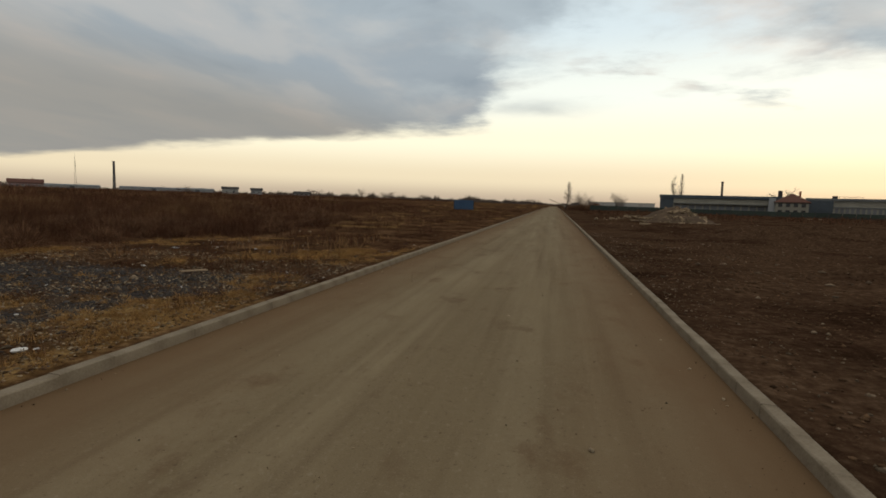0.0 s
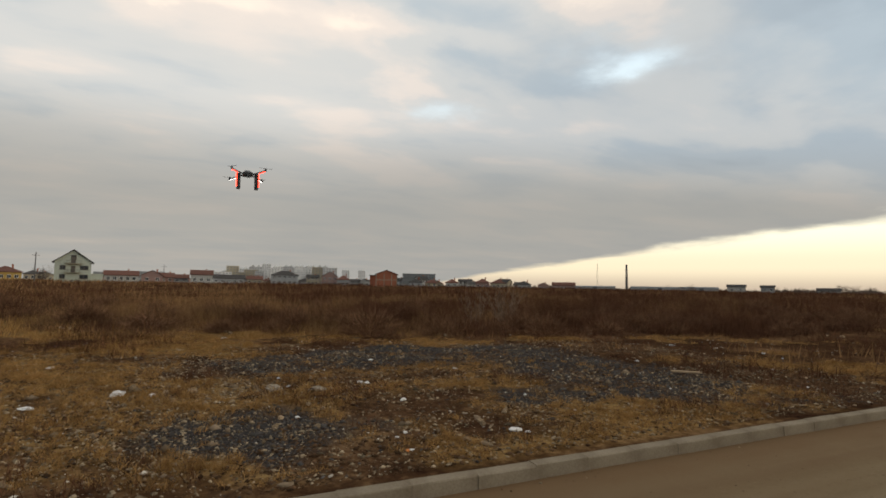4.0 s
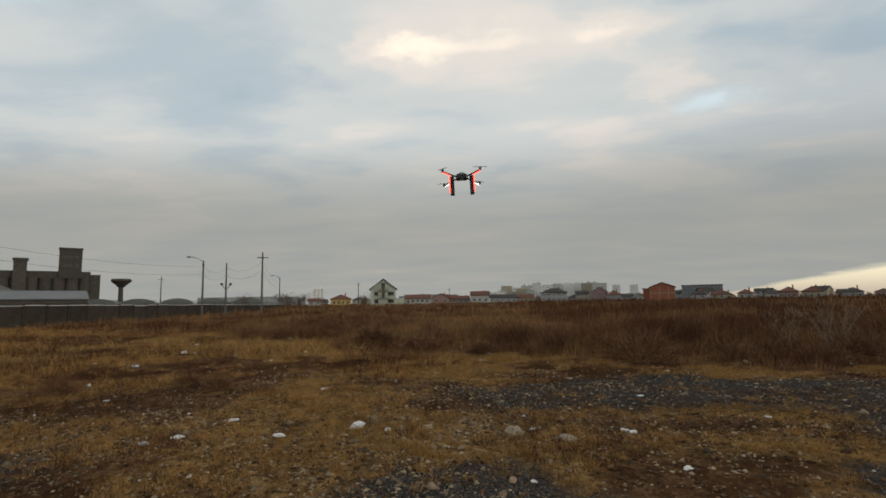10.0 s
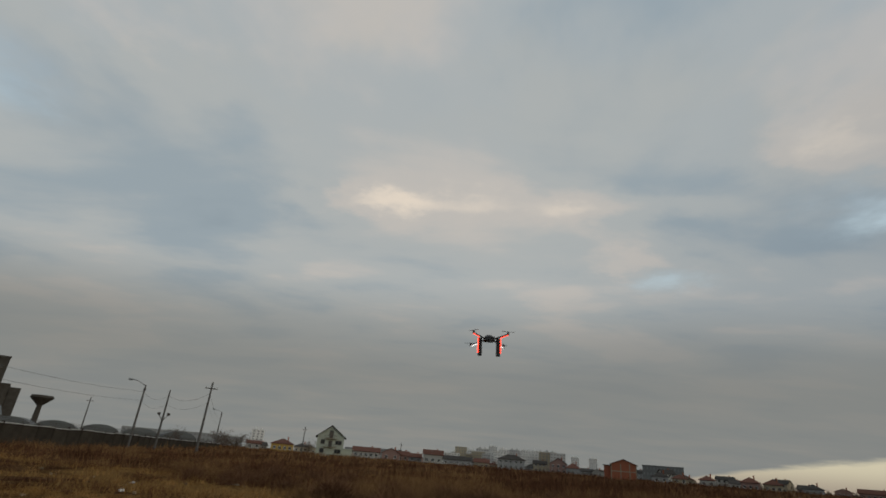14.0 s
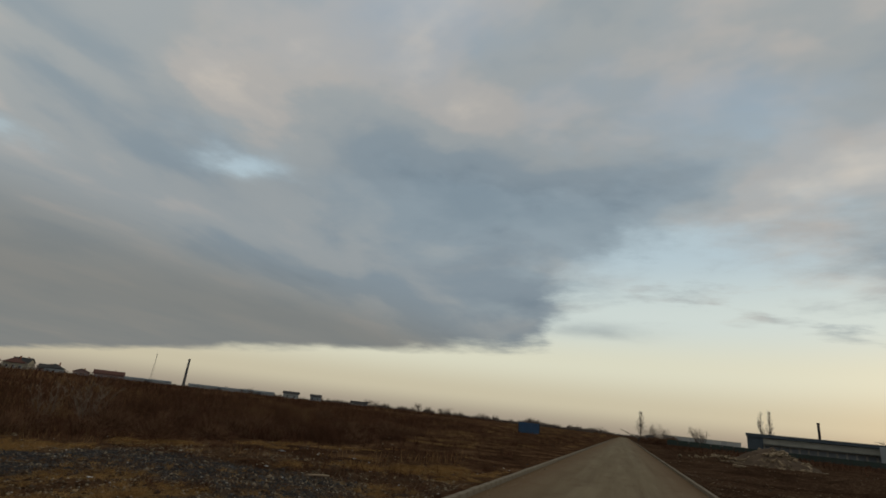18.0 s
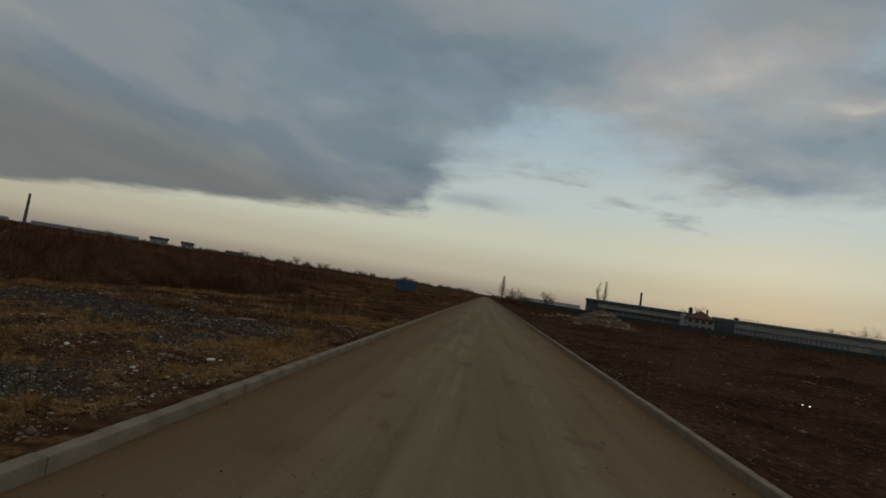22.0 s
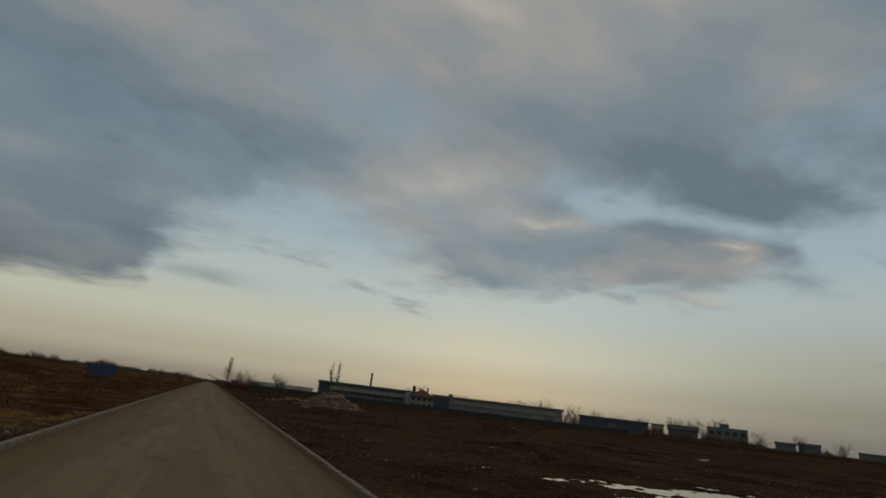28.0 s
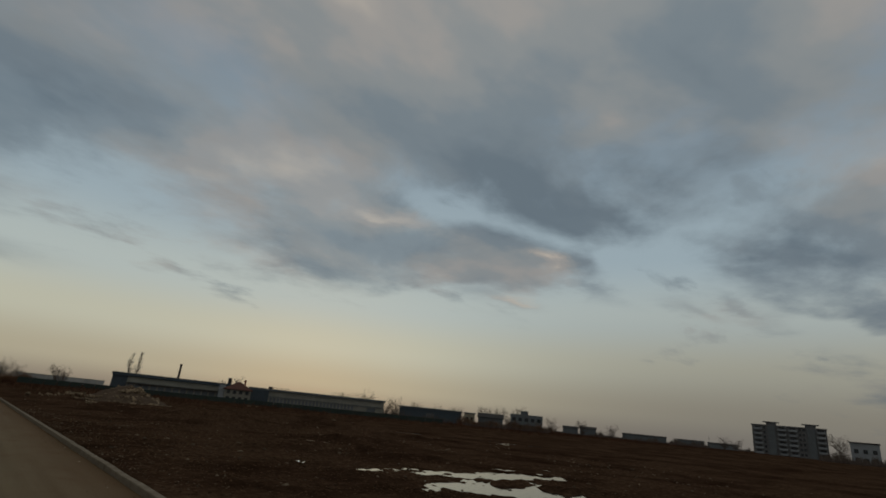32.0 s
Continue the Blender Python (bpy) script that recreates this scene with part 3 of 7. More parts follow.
def rubble_cover(x, y):
    """Where stones and rubbish were tipped."""
    v = np.exp(-(((x + 7.3) / 0.9) ** 2 + ((y - 2.0) / 1.3) ** 2))
    v = np.maximum(v, 0.7 * np.exp(-(((x + 5.0) / 1.1) ** 2 + ((y - 1.1) / 1.6) ** 2)))
    v = np.maximum(v, 0.6 * np.exp(-(((x + 10.6) / 0.7) ** 2 + ((y - 4.8) / 1.2) ** 2)))
    v = np.maximum(v, 0.6 * np.exp(-(((x + 4.6) / 0.8) ** 2 + ((y - 4.5) / 1.2) ** 2)))
    return np.maximum(v, 0.5 * np.exp(-(((x + 7.0) / 1.6) ** 2 + ((y + 1.7) / 1.2) ** 2)))


def weed_cover(x, y):
    left = smooth(weed_line(y) - x + (fractal(x, y, 5.0, 11) - 0.5) * 9.0, -0.8, 2.0)
    right = smooth(x - 3.6, 1, 6) * smooth(y + 0.15 * x, 75, 115) * 0.8
    return np.maximum(left * (x < 0), right * (x > 0))


def grass_cover(x, y):
    g = fractal(x, y, 2.4, 21)
    left = smooth(g + 0.16 * np.exp(-(((x + 4.9) / 1.3) ** 2 + ((y - 4.9) / 1.6) ** 2)) + 0.07 * smooth(-x, 6, 14) - 0.15 * smooth(y, 6, 11) - 0.10 * smooth(y, 12, 22) + (fractal(x, y, 0.7, 23) - 0.5) * 0.25, 0.39, 0.60) * (x < -3.4)
    right = smooth(g, 0.60, 0.75) * 0.35 * (x > 3.6)
    return np.maximum(left, right) * (1 - gravel_cover(x, y))


def pool(x, y):
    """Above 0.5 inside the puddles."""
    e = np.exp(-(((x - 12.4) / 2.4) ** 2 + ((y - 7.0) / 2.2) ** 2))
    e = np.maximum(e, np.exp(-(((x - 16.2) / 3.2) ** 2 + ((y - 9.7) / 1.3) ** 2)))
    e = np.maximum(e, np.exp(-(((x - 13.0) / 2.2) ** 2 + ((y - 5.1) / 1.1) ** 2)) * 0.95)
    e = np.maximum(e, np.exp(-(((x - 10.4) / 0.9) ** 2 + ((y - 11.2) / 0.35) ** 2)) * 0.85)
    e = np.maximum(e, np.exp(-(((x - 15.6) / 0.9) ** 2 + ((y - 3.9) / 0.3) ** 2)) * 0.75)
    e = e - 0.75 * np.exp(-(((x - 13.2) / 0.75) ** 2 + ((y - 8.0) / 0.45) ** 2)) - 0.6 * np.exp(-(((x - 15.2) / 1.5) ** 2 + ((y - 7.1) / 0.5) ** 2))
    e = np.maximum(e, np.exp(-(((x - 36.0) / 3.2) ** 2 + ((y - 43 + (x - 36.0) * 1.6) / 1.7) ** 2)) * 0.95)
    e = np.maximum(e, np.exp(-(((x - 40.5) / 2.2) ** 2 + ((y - 38.5) / 0.8) ** 2)) * 0.8)
    return e + (fractal(x, y, 1.3, 31) - 0.5) * 1.1 + (fractal(x, y, 0.45, 35) - 0.5) * 1.6 - 0.06


MOUNDS = ((13.5, 34, 6.5, 0.8, 0.5), (20, 46, 8, 1.0, 0.6), (9.0, 44, 3, 0.9, 0.4), (27, 37, 5, 0.9, 0.45), (12.5, 16.8, 3.6, 0.7, 0.26), (15.2, 31, 5.0, 1.1, 0.42), (14.7, 40, 3.6, 1.0, 0.40), (12.0, 19.2, 2.4, 0.7, 0.22), (21, 39.6, 4.5, 1.3, 0.5), (18.5, 23.5, 3.2, 0.8, 0.3), (31, 46, 6, 1.4, 0.45), (10.5, 27, 1.6, 0.8, 0.22), (26, 30, 5, 1.0, 0.3), (16, 15.2, 3.0, 0.6, 0.16))


def ground_z(x, y):
    x, y = np.asarray(x, float), np.asarray(y, float)
    out = np.hypot(x, y)
    z = 0.085 + (fractal(x, y, 1.3, 41) - 0.5) * 0.13 + (fractal(x, y, 6.0, 43) - 0.5) * 0.22 * smooth(np.abs(x), 4.0, 9.0)
    z = z + (fractal(x, y, 40.0, 47) - 0.5) * 0.5 * smooth(out, 40, 120)
    for mx, my, sx, sy, h in MOUNDS:
        z = z + h * np.exp(-(((x - mx) / sx) ** 2 + ((y - my) / sy) ** 2)) * (0.45 + 1.1 * fractal(x, y, 1.1, 51))
    basin = smooth(pool(x, y), 0.30, 0.62) * (x > 8)
    near_pool = smooth(pool(x, y), 0.02, 0.4) * (x > 8)
    z = z * (1 - near_pool) + (0.065 + (fractal(x, y, 0.7, 53) - 0.5) * 0.05) * near_pool
    z = z - basin * 0.07
    by_kerb = np.minimum(np.abs(x - (ROAD_L - KERB_W)), np.abs(x - (ROAD_R + KERB_W)))
    z = np.where(by_kerb < 1.2, z * smooth(by_kerb, -0.2, 1.2) + 0.10 * (1 - smooth(by_kerb, -0.2, 1.2)), z)
    z = z + land(x, y) * smooth(np.abs(x), 5, 30)
    inside = (x > ROAD_L - KERB_W + 0.03) & (x < ROAD_R + KERB_W - 0.03)
    return np.where(inside, -0.12, z)


def lines(parts_):
    return np.unique(np.round(np.concatenate([np.arange(a, b, s) for a, b, s in parts_]), 4))


def far_lines(start, end, grow=1.22, first=2.0):
    v, s = [start], first
    while abs(v[-1]) < abs(end):
        v.append(v[-1] + math.copysign(s, end))
        s *= grow
    return np.array(v)


def build_ground():
    edge = np.array((ROAD_L - KERB_W, ROAD_L - KERB_W + 0.04, ROAD_R + KERB_W - 0.04, ROAD_R + KERB_W))
    xs = np.unique(np.concatenate([far_lines(-60, -3600), lines(((-60, -22, 1.0), (-22, -3.4, 0.2), (3.45, 26, 0.2), (26, 60, 0.6))), np.arange(-3, 3.2, 1.0), edge, far_lines(60, 3600)]))
    ys = np.unique(np.concatenate([far_lines(-40, -3600), lines(((-40, -12, 1.0), (-12, 26, 0.2), (26, 60, 0.45), (60, 110, 1.2))), far_lines(110, 3600)]))
    gx, gy = np.meshgrid(xs, ys)
    gz = ground_z(gx, gy)
    verts = np.stack([gx.ravel(), gy.ravel(), gz.ravel()], 1)
    nx, ny = len(xs), len(ys)
    i = (np.arange(ny - 1)[:, None] * nx + np.arange(nx - 1)[None]).ravel()
    me = raw_mesh("ground", verts, np.stack([i, i + 1, i + nx + 1, i + nx], 1), ground_material(), True)
    layer = me.color_attributes.new("cover", "FLOAT_COLOR", "POINT")
    x, y = verts[:, 0], verts[:, 1]
    rgba = np.stack([grass_cover(x, y), gravel_cover(x, y), weed_cover(x, y), (x < 0).astype(float)], 1)
    layer.data.foreach_set("color", rgba.astype(np.float32).ravel())
    return tagged(new("ground", me), "dark earth field with dry grass, gravel patches and litter", "ground", kind="structure")


ground = build_ground()


def build_road():
    xs = np.linspace(ROAD_L, ROAD_R, 21)
    ys = np.unique(np.concatenate([lines(((-60, -10, 2.0), (-10, 30, 0.35), (30, 110, 1.5))), far_lines(110, 420)]))
    gx, gy = np.meshgrid(xs, ys)
    gz = (fractal(gx, gy, 3.0, 61) - 0.5) * 0.03 - 0.004 * ((gx - 0.03) / 3.2) ** 2
    nx, ny = len(xs), len(ys)
    i = (np.arange(ny - 1)[:, None] * nx + np.arange(nx - 1)[None]).ravel()
    me = raw_mesh("road", np.stack([gx.ravel(), gy.ravel(), gz.ravel()], 1), np.stack([i, i + 1, i + nx + 1, i + nx], 1), road_material(), True)
    return tagged(new("road", me), "straight dusty brown paved road with tyre tracks", "road", kind="structure")


road = build_road()


def build_water():
    m = bpy.data.materials.new("puddle_water")
    m.use_nodes = True
    b = m.node_tree.nodes["Principled BSDF"]
    b.inputs["Base Color"].default_value, b.inputs["Roughness"].default_value = (0.03, 0.025, 0.02, 1), 0.04
    b.inputs["IOR"].default_value = 1.33
    n = m.node_tree.nodes.new("ShaderNodeTexNoise")
    n.inputs["Scale"].default_value = 1.5
    bp = m.node_tree.nodes.new("ShaderNodeBump")
    bp.inputs["Strength"].default_value, bp.inputs["Distance"].default_value = 0.03, 0.02
    m.node_tree.links.new(n.outputs[0], bp.inputs["Height"])
    m.node_tree.links.new(bp.outputs[0], b.inputs["Normal"])
    for name, spans in (("water_1", (7.5, 24.5, 2.2, 13.8)), ("water_2", (28, 46, 30, 54))):
        x0, x1, y0, y1 = spans
        xs, ys = np.arange(x0, x1, 0.2), np.arange(y0, y1, 0.2)
        gx, gy = np.meshgrid(xs, ys)
        wet = (ground_z(gx, gy) < WATER_Z + 0.06) & (smooth(pool(gx, gy), 0.15, 0.3) > 0.5)
        nx = len(xs)
        q = wet[:-1, :-1] | wet[1:, :-1] | wet[:-1, 1:] | wet[1:, 1:]
        jj, ii = np.nonzero(q)
        i = jj * nx + ii
        faces = np.stack([i, i + 1, i + nx + 1, i + nx], 1)
        used, inv = np.unique(faces, return_inverse=True)
        v = np.stack([gx.ravel(), gy.ravel(), np.full(gx.size, WATER_Z)], 1)[used]
        me = raw_mesh(name, v, inv.reshape(-1, 4), m)
        tagged(new(name, me), "still muddy puddle reflecting the pale evening sky", "puddle", kind="structure")


build_water()


def scatter(n, x0, x1, y0, y1, keep, near=0.0):
    """Random places in a box, kept by a cover function."""
    x, y = rng.uniform(x0, x1, n), rng.uniform(y0, y1, n)
    k = keep(x, y) > rng.random(n)
    return x[k], y[k]


def stalks(x, y, height, width, lean, bend=0.3, base=None):
    """Thin tapering blades, two quads each."""
    n = len(x)
    z = (ground_z(x, y) if base is None else base) - 0.02
    a, t = rng.uniform(0, 2 * np.pi, n), rng.uniform(0, 2 * np.pi, n)
    dx, dy = np.cos(a) * width / 2, np.sin(a) * width / 2
    lx, ly = np.cos(t) * lean * height, np.sin(t) * lean * height
    v = np.empty((n, 6, 3))
    for k, (h, w, b) in enumerate(((0, 1, 0), (0.55, 0.8, bend), (1, 0.25, 1))):
        v[:, 2 * k] = np.stack([x + lx * b - dx * w, y + ly * b - dy * w, z + height * h], 1)
        v[:, 2 * k + 1] = np.stack([x + lx * b + dx * w, y + ly * b + dy * w, z + height * h], 1)
    i = np.arange(n)[:, None] * 6
    f = np.concatenate([i + np.array([0, 1, 3, 2]), i + np.array([2, 3, 5, 4])])
    return v.reshape(-1, 3), f


def spikes(x, y, height, width, lean):
    """Blades of one triangle each."""
    n = len(x)
    z = ground_z(x, y) - 0.01
    a, t = rng.uniform(0, 2 * np.pi, n), rng.uniform(0, 2 * np.pi, n)
    dx, dy = np.cos(a) * width / 2, np.sin(a) * width / 2
    v = np.empty((n, 3, 3))
    v[:, 0], v[:, 1] = np.stack([x - dx, y - dy, z], 1), np.stack([x + dx, y + dy, z], 1)
    v[:, 2] = np.stack([x + np.cos(t) * lean * height, y + np.sin(t) * lean * height, z + height], 1)
    return v.reshape(-1, 3), np.arange(n * 3).reshape(-1, 3)


def tufts(x, y, count, spread):
    """Several stalks round each place."""
    return np.repeat(x, count) + rng.normal(0, spread, len(x) * count), np.repeat(y, count) + rng.normal(0, spread, len(x) * count)


def build_grass():
    def on_verge(x, y):
        return np.clip(grass_cover(x, y), 0, 1) * (1 - 0.85 * weed_cover(x, y))

    x, y = scatter(21000, -18, -3.5, -11, 24, on_verge)
    x, y = tufts(x, y, 52, 0.038)
    ok = x < -3.42
    x, y = x[ok], y[ok]
    v, f = spikes(x, y, rng.uniform(0.025, 0.115, len(x)) * (0.1 + 1.7 * fractal(x, y, 0.6, 71)), rng.uniform(0.003, 0.007, len(x)), rng.uniform(0.2, 1.4, len(x)))
    tagged(new("dry_grass", raw_mesh("dry_grass", v, f, DRY_GRASS)), "short tan dry winter grass in uneven patches", "grass", kind="stuff")
    x, y = scatter(7000, -17, -3.8, -9, 24, lambda a, b: np.maximum(smooth(fractal(a, b, 1.8, 73), 0.5, 0.66), np.exp(-(((a + 9.4) / 2.4) ** 2 + ((b + 4.6) / 1.2) ** 2))) * (gravel_cover(a, b) < 0.5))
    x, y = tufts(x, y, 16, 0.06)
    ok = x < -3.42
    x, y = x[ok], y[ok]
    v, f = spikes(x, y, rng.uniform(0.06, 0.24, len(x)), rng.uniform(0.004, 0.009, len(x)), rng.uniform(0.1, 0.9, len(x)))
    tagged(new("withered_tufts", raw_mesh("withered_tufts", v, f, WEED)), "withered brown tufts among the dry grass", "grass", kind="stuff")
    x, y = scatter(9000, -48, -12, -34, 2, lambda a, b: smooth(fractal(a, b, 2.6, 79), 0.47, 0.62) * (1 - weed_cover(a, b)))
    x, y = tufts(x, y, 12, 0.12)
    v, f = spikes(x, y, rng.uniform(0.08, 0.42, len(x)), rng.uniform(0.008, 0.018, len(x)), rng.uniform(0.1, 0.7, len(x)))
    tagged(new("rusty_tufts", raw_mesh("rusty_tufts", v, f, WEED)), "rusty brown tufts in the grass before the fence", "grass", kind="stuff")
    x, y = scatter(26000, -60, -14, -45, 6, lambda a, b: on_verge(a, b) * (0.25 + 0.75 * smooth(fractal(a, b, 3.0, 75), 0.4, 0.6)))
    x, y = tufts(x, y, 7, 0.14)
    v, f = spikes(x, y, rng.uniform(0.06, 0.34, len(x)) * (0.3 + 1.4 * fractal(x, y, 2.0, 77)), rng.uniform(0.01, 0.024, len(x)), rng.uniform(0.2, 1.0, len(x)))
    tagged(new("tall_dry_grass", raw_mesh("tall_dry_grass", v, f, DRY_GRASS)), "longer tan dry grass before the concrete fence", "grass", kind="stuff")
    x, y = scatter(9000, 3.5, 26, 1, 60, lambda a, b: np.clip(grass_cover(a, b), 0, 1) * (pool(a, b) < 0.1))
    x, y = tufts(x, y, 5, 0.06)
    ok = x > 3.45
    x, y = x[ok], y[ok]
    v, f = stalks(x, y, rng.uniform(0.03, 0.10, len(x)), rng.uniform(0.008, 0.015, len(x)), rng.uniform(0.3, 1.5, len(x)))
    tagged(new("sparse_grass", raw_mesh("sparse_grass", v, f, WEED)), "sparse withered brown grass on dark soil", "grass", kind="stuff")


def build_weeds():
    def clump(x, y):
        return weed_cover(x, y) * (x < 0) * (0.10 + 0.9 * smooth(fractal(x, y, 2.6, 81), 0.42, 0.56))

    vs, fs, total = ([], []), ([], []), [0, 0]
    for n, box_, count, spread, high, wide in (
        (44000, (-34, -9, -14, 42), 14, 0.2, (0.12, 0.85), (0.005, 0.013)),
        (30000, (-85, -20, -50, 110), 6, 0.3, (0.25, 0.85), (0.015, 0.035)),
        (16000, (-34, -5, 10, 120), 7, 0.12, (0.08, 0.4), (0.012, 0.025)),
        (34000, (-330, -60, -120, 330), 4, 0.8, (0.4, 1.1), (0.06, 0.14)),
    ):
        x, y = scatter(n, *box_, clump if high[1] > 0.5 else lambda a, b: 0.55 * smooth(fractal(a, b, 3.0, 87), 0.45, 0.62) * (gravel_cover(a, b) < 0.3))
        x, y = tufts(x, y, count, spread)
        inner = smooth(weed_line(y) - x, -1.5, 6.0) if high[1] > 0.5 else 1.0
        h = rng.uniform(*high, len(x)) * (0.05 + 1.7 * fractal(x, y, 2.2, 83)) * (0.35 + 0.65 * inner) * (1.0 + 0.3 * smooth(y, 4, 16))
        # fewer pale weeds northward: the dark of backlit weeds is put into the colour
        pale = fractal(x, y, 7.0, 89) + rng.normal(0, 0.07, len(x)) + 0.05 - 0.17 * smooth(y, 4, 12) > 0.54
        for k, m in enumerate((~pale, pale)):
            v, f = spikes(x[m], y[m], h[m], rng.uniform(*wide, m.sum()) * 1.3, rng.uniform(0.05, 0.8, m.sum()))
            vs[k].append(v), fs[k].append(f + total[k])
            total[k] += len(v)
    tagged(new("pale_weeds", raw_mesh("pale_weeds", np.concatenate(vs[1]), np.concatenate(fs[1]), TAN_WEED)), "straw-coloured dead weeds among the brown", "weeds", kind="stuff")
    vs, fs = vs[0], fs[0]
    tagged(new("weeds", raw_mesh("weeds", np.concatenate(vs), np.concatenate(fs), WEED)), "wide belt of tall reddish-brown withered weeds", "weeds", kind="stuff")
    x, y = scatter(30000, 6, 260, 60, 330, lambda a, b: weed_cover(a, b) * smooth(fractal(a, b, 7.0, 85), 0.35, 0.55))
    x, y = tufts(x, y, 4, 0.5)
    v, f = spikes(x, y, rng.uniform(0.3, 0.9, len(x)), rng.uniform(0.05, 0.12, len(x)), rng.uniform(0.1, 0.6, len(x)))
    tagged(new("low_scrub", raw_mesh("low_scrub", v, f, WEED)), "low brown scrub in front of the factory halls", "weeds", kind="stuff")


def build_far_woods():
    """A ragged line of bare scrub and trees along the horizon."""
    vs, fs, total = [], [], 0
    for a0, a1, far, n, top in ((-2, 66, 900, 14000, 14), (3, 32, 460, 6000, 8.0), (-73, -54.5, 620, 3500, 5.0), (95, 128, 700, 4000, 6.0), (-11, -2, 420, 1500, 3.5), (-96, -80, 420, 2500, 6.0), (-55.3, -46, 197, 2600, 4.5), (-45, -36, 212, 1600, 6.0), (-70, -55.5, 300, 3000, 5), (-88, -78.6, 236, 2600, 7)):
        a = np.radians(rng.uniform(a0, a1, n))
        d = far * rng.uniform(0.9, 1.1, n)
        h = top * (0.15 + 1.2 * fractal(np.degrees(a) * 3.0, d * 0.002, 3.0, 121) ** 2.2) * rng.uniform(0.4, 1.0, n)
        v, f = spikes(-np.sin(a) * d, np.cos(a) * d, h, rng.uniform(0.3, 1.2, n) * far / 900, rng.uniform(0.0, 0.35, n))
        vs.append(v), fs.append(f + total)
        total += len(v)
    tagged(new("far_woods", raw_mesh("far_woods", np.concatenate(vs), np.concatenate(fs), TWIG)), "ragged line of bare scrub and trees on the horizon", "woods", kind="stuff")


build_grass()
build_weeds()
build_far_woods()


def pebble_shapes(n, kinds=6):
    """Unit stones: squashed, dented icosahedra."""
    out = []
    for k in range(kinds):
        bm = bmesh.new()
        bmesh.ops.create_icosphere(bm, subdivisions=1, radius=1.0)
        for v in bm.verts:
            v.co *= 0.6 + 0.7 * noise.random()
        bm.verts.index_update()
        out.append((np.array([v.co[:] for v in bm.verts]), np.array([[v.index for v in f.verts] for f in bm.faces])))
        bm.free()
    return out


def build_gravel():
    shapes = pebble_shapes(6)

    def heap(name, n, area, keep, size, mat, label):
        nonlocal shapes
        x, y = scatter(n, *area, keep)
        r = rng.uniform(*size, len(x)) * (0.6 + rng.random(len(x)) ** 3 * 1.6)
        z = np.where((x > ROAD_L) & (x < ROAD_R), 0.0, ground_z(x, y)) + r * 0.15
        which = rng.integers(0, len(shapes), len(x))
        vs, fs, total = [], [], 0
        for k, (sv, sf) in enumerate(shapes):
            m = which == k
            c = m.sum()
            a = rng.uniform(0, 2 * np.pi, c)
            s = r[m][:, None] * np.stack([rng.uniform(0.8, 1.4, c), rng.uniform(0.6, 1.1, c), rng.uniform(0.35, 0.7, c)], 1)
            p = sv[None] * s[:, None]
            ca, sa = np.cos(a)[:, None], np.sin(a)[:, None]
            q = np.stack([p[..., 0] * ca - p[..., 1] * sa + x[m][:, None], p[..., 0] * sa + p[..., 1] * ca + y[m][:, None], p[..., 2] + z[m][:, None]], -1)
            vs.append(q.reshape(-1, 3))
            fs.append((np.arange(c)[:, None, None] * len(sv) + sf[None]).reshape(-1, 3) + total)
            total += c * len(sv)
        tagged(new(name, raw_mesh(name, np.concatenate(vs), np.concatenate(fs), mat)), label, "gravel", kind="stuff")

    octa = (np.array([(1, 0, 0), (-1, 0, 0), (0, 1, 0), (0, -1, 0), (0, 0, 1), (0, 0, -1)], float), np.array([(0, 2, 4), (2, 1, 4), (1, 3, 4), (3, 0, 4), (2, 0, 5), (1, 2, 5), (3, 1, 5), (0, 3, 5)]))
    full, shapes = shapes, [(octa[0] * np.array(q), octa[1]) for q in ((1.3, 0.8, 1.0), (0.9, 1.2, 1.1), (1.1, 1.0, 0.8))]
    heap("earth_crumbs", 90000, (-11, -3.42, -5, 13), lambda x, y: 0.25 + 0.75 * smooth(fractal(x, y, 1.0, 93), 0.4, 0.6), (0.006, 0.02), CLOD, "crumbs and clods of dark earth")
    heap("fine_chippings", 60000, (-12.5, -3.42, -5, 15), lambda x, y: np.clip(gravel_cover(x, y) * 1.2, 0.10, 1) * (1 - weed_cover(x, y)), (0.005, 0.016), GREY_STONE, "fine grey stone chippings pressed into earth")
    heap("soil_crumbs", 42000, (3.42, 16, 0, 30), lambda x, y: (0.2 + 0.8 * smooth(fractal(x, y, 1.2, 95), 0.42, 0.62)) * (pool(x, y) < 0.2), (0.006, 0.026), CLOD, "crumbs and clods of dark turned soil")
    shapes = [(q * np.array((1, 1, 1.25)), f) for q, f in shapes] + full[:1]
    heap("gravel", 17000, (-16, -3.45, -6, 26), lambda x, y: np.clip(gravel_cover(x, y), 0.02, 1) * (1 - weed_cover(x, y)), (0.010, 0.032), GREY_STONE, "blue-grey crushed gravel spread over the verge")
    heap("pebbles", 150000, (-13, -3.45, -6.5, 14), lambda x, y: (0.06 + 0.3 * smooth(fractal(x, y, 1.6, 97), 0.5, 0.68) + 0.7 * rubble_cover(x, y)) * (1 - weed_cover(x, y)), (0.004, 0.017), PALE_STONE, "pale loose pebbles and crumbs of rubble")
    heap("plaster_chips", 5200, (-15, -3.45, -6.5, 20), lambda x, y: (0.10 + 0.45 * smooth(fractal(x, y, 1.1, 96), 0.5, 0.66) + 0.8 * rubble_cover(x, y)) * (1 - weed_cover(x, y)), (0.006, 0.017), CHALK, "pale chips of plaster, paper and plastic strewn about")
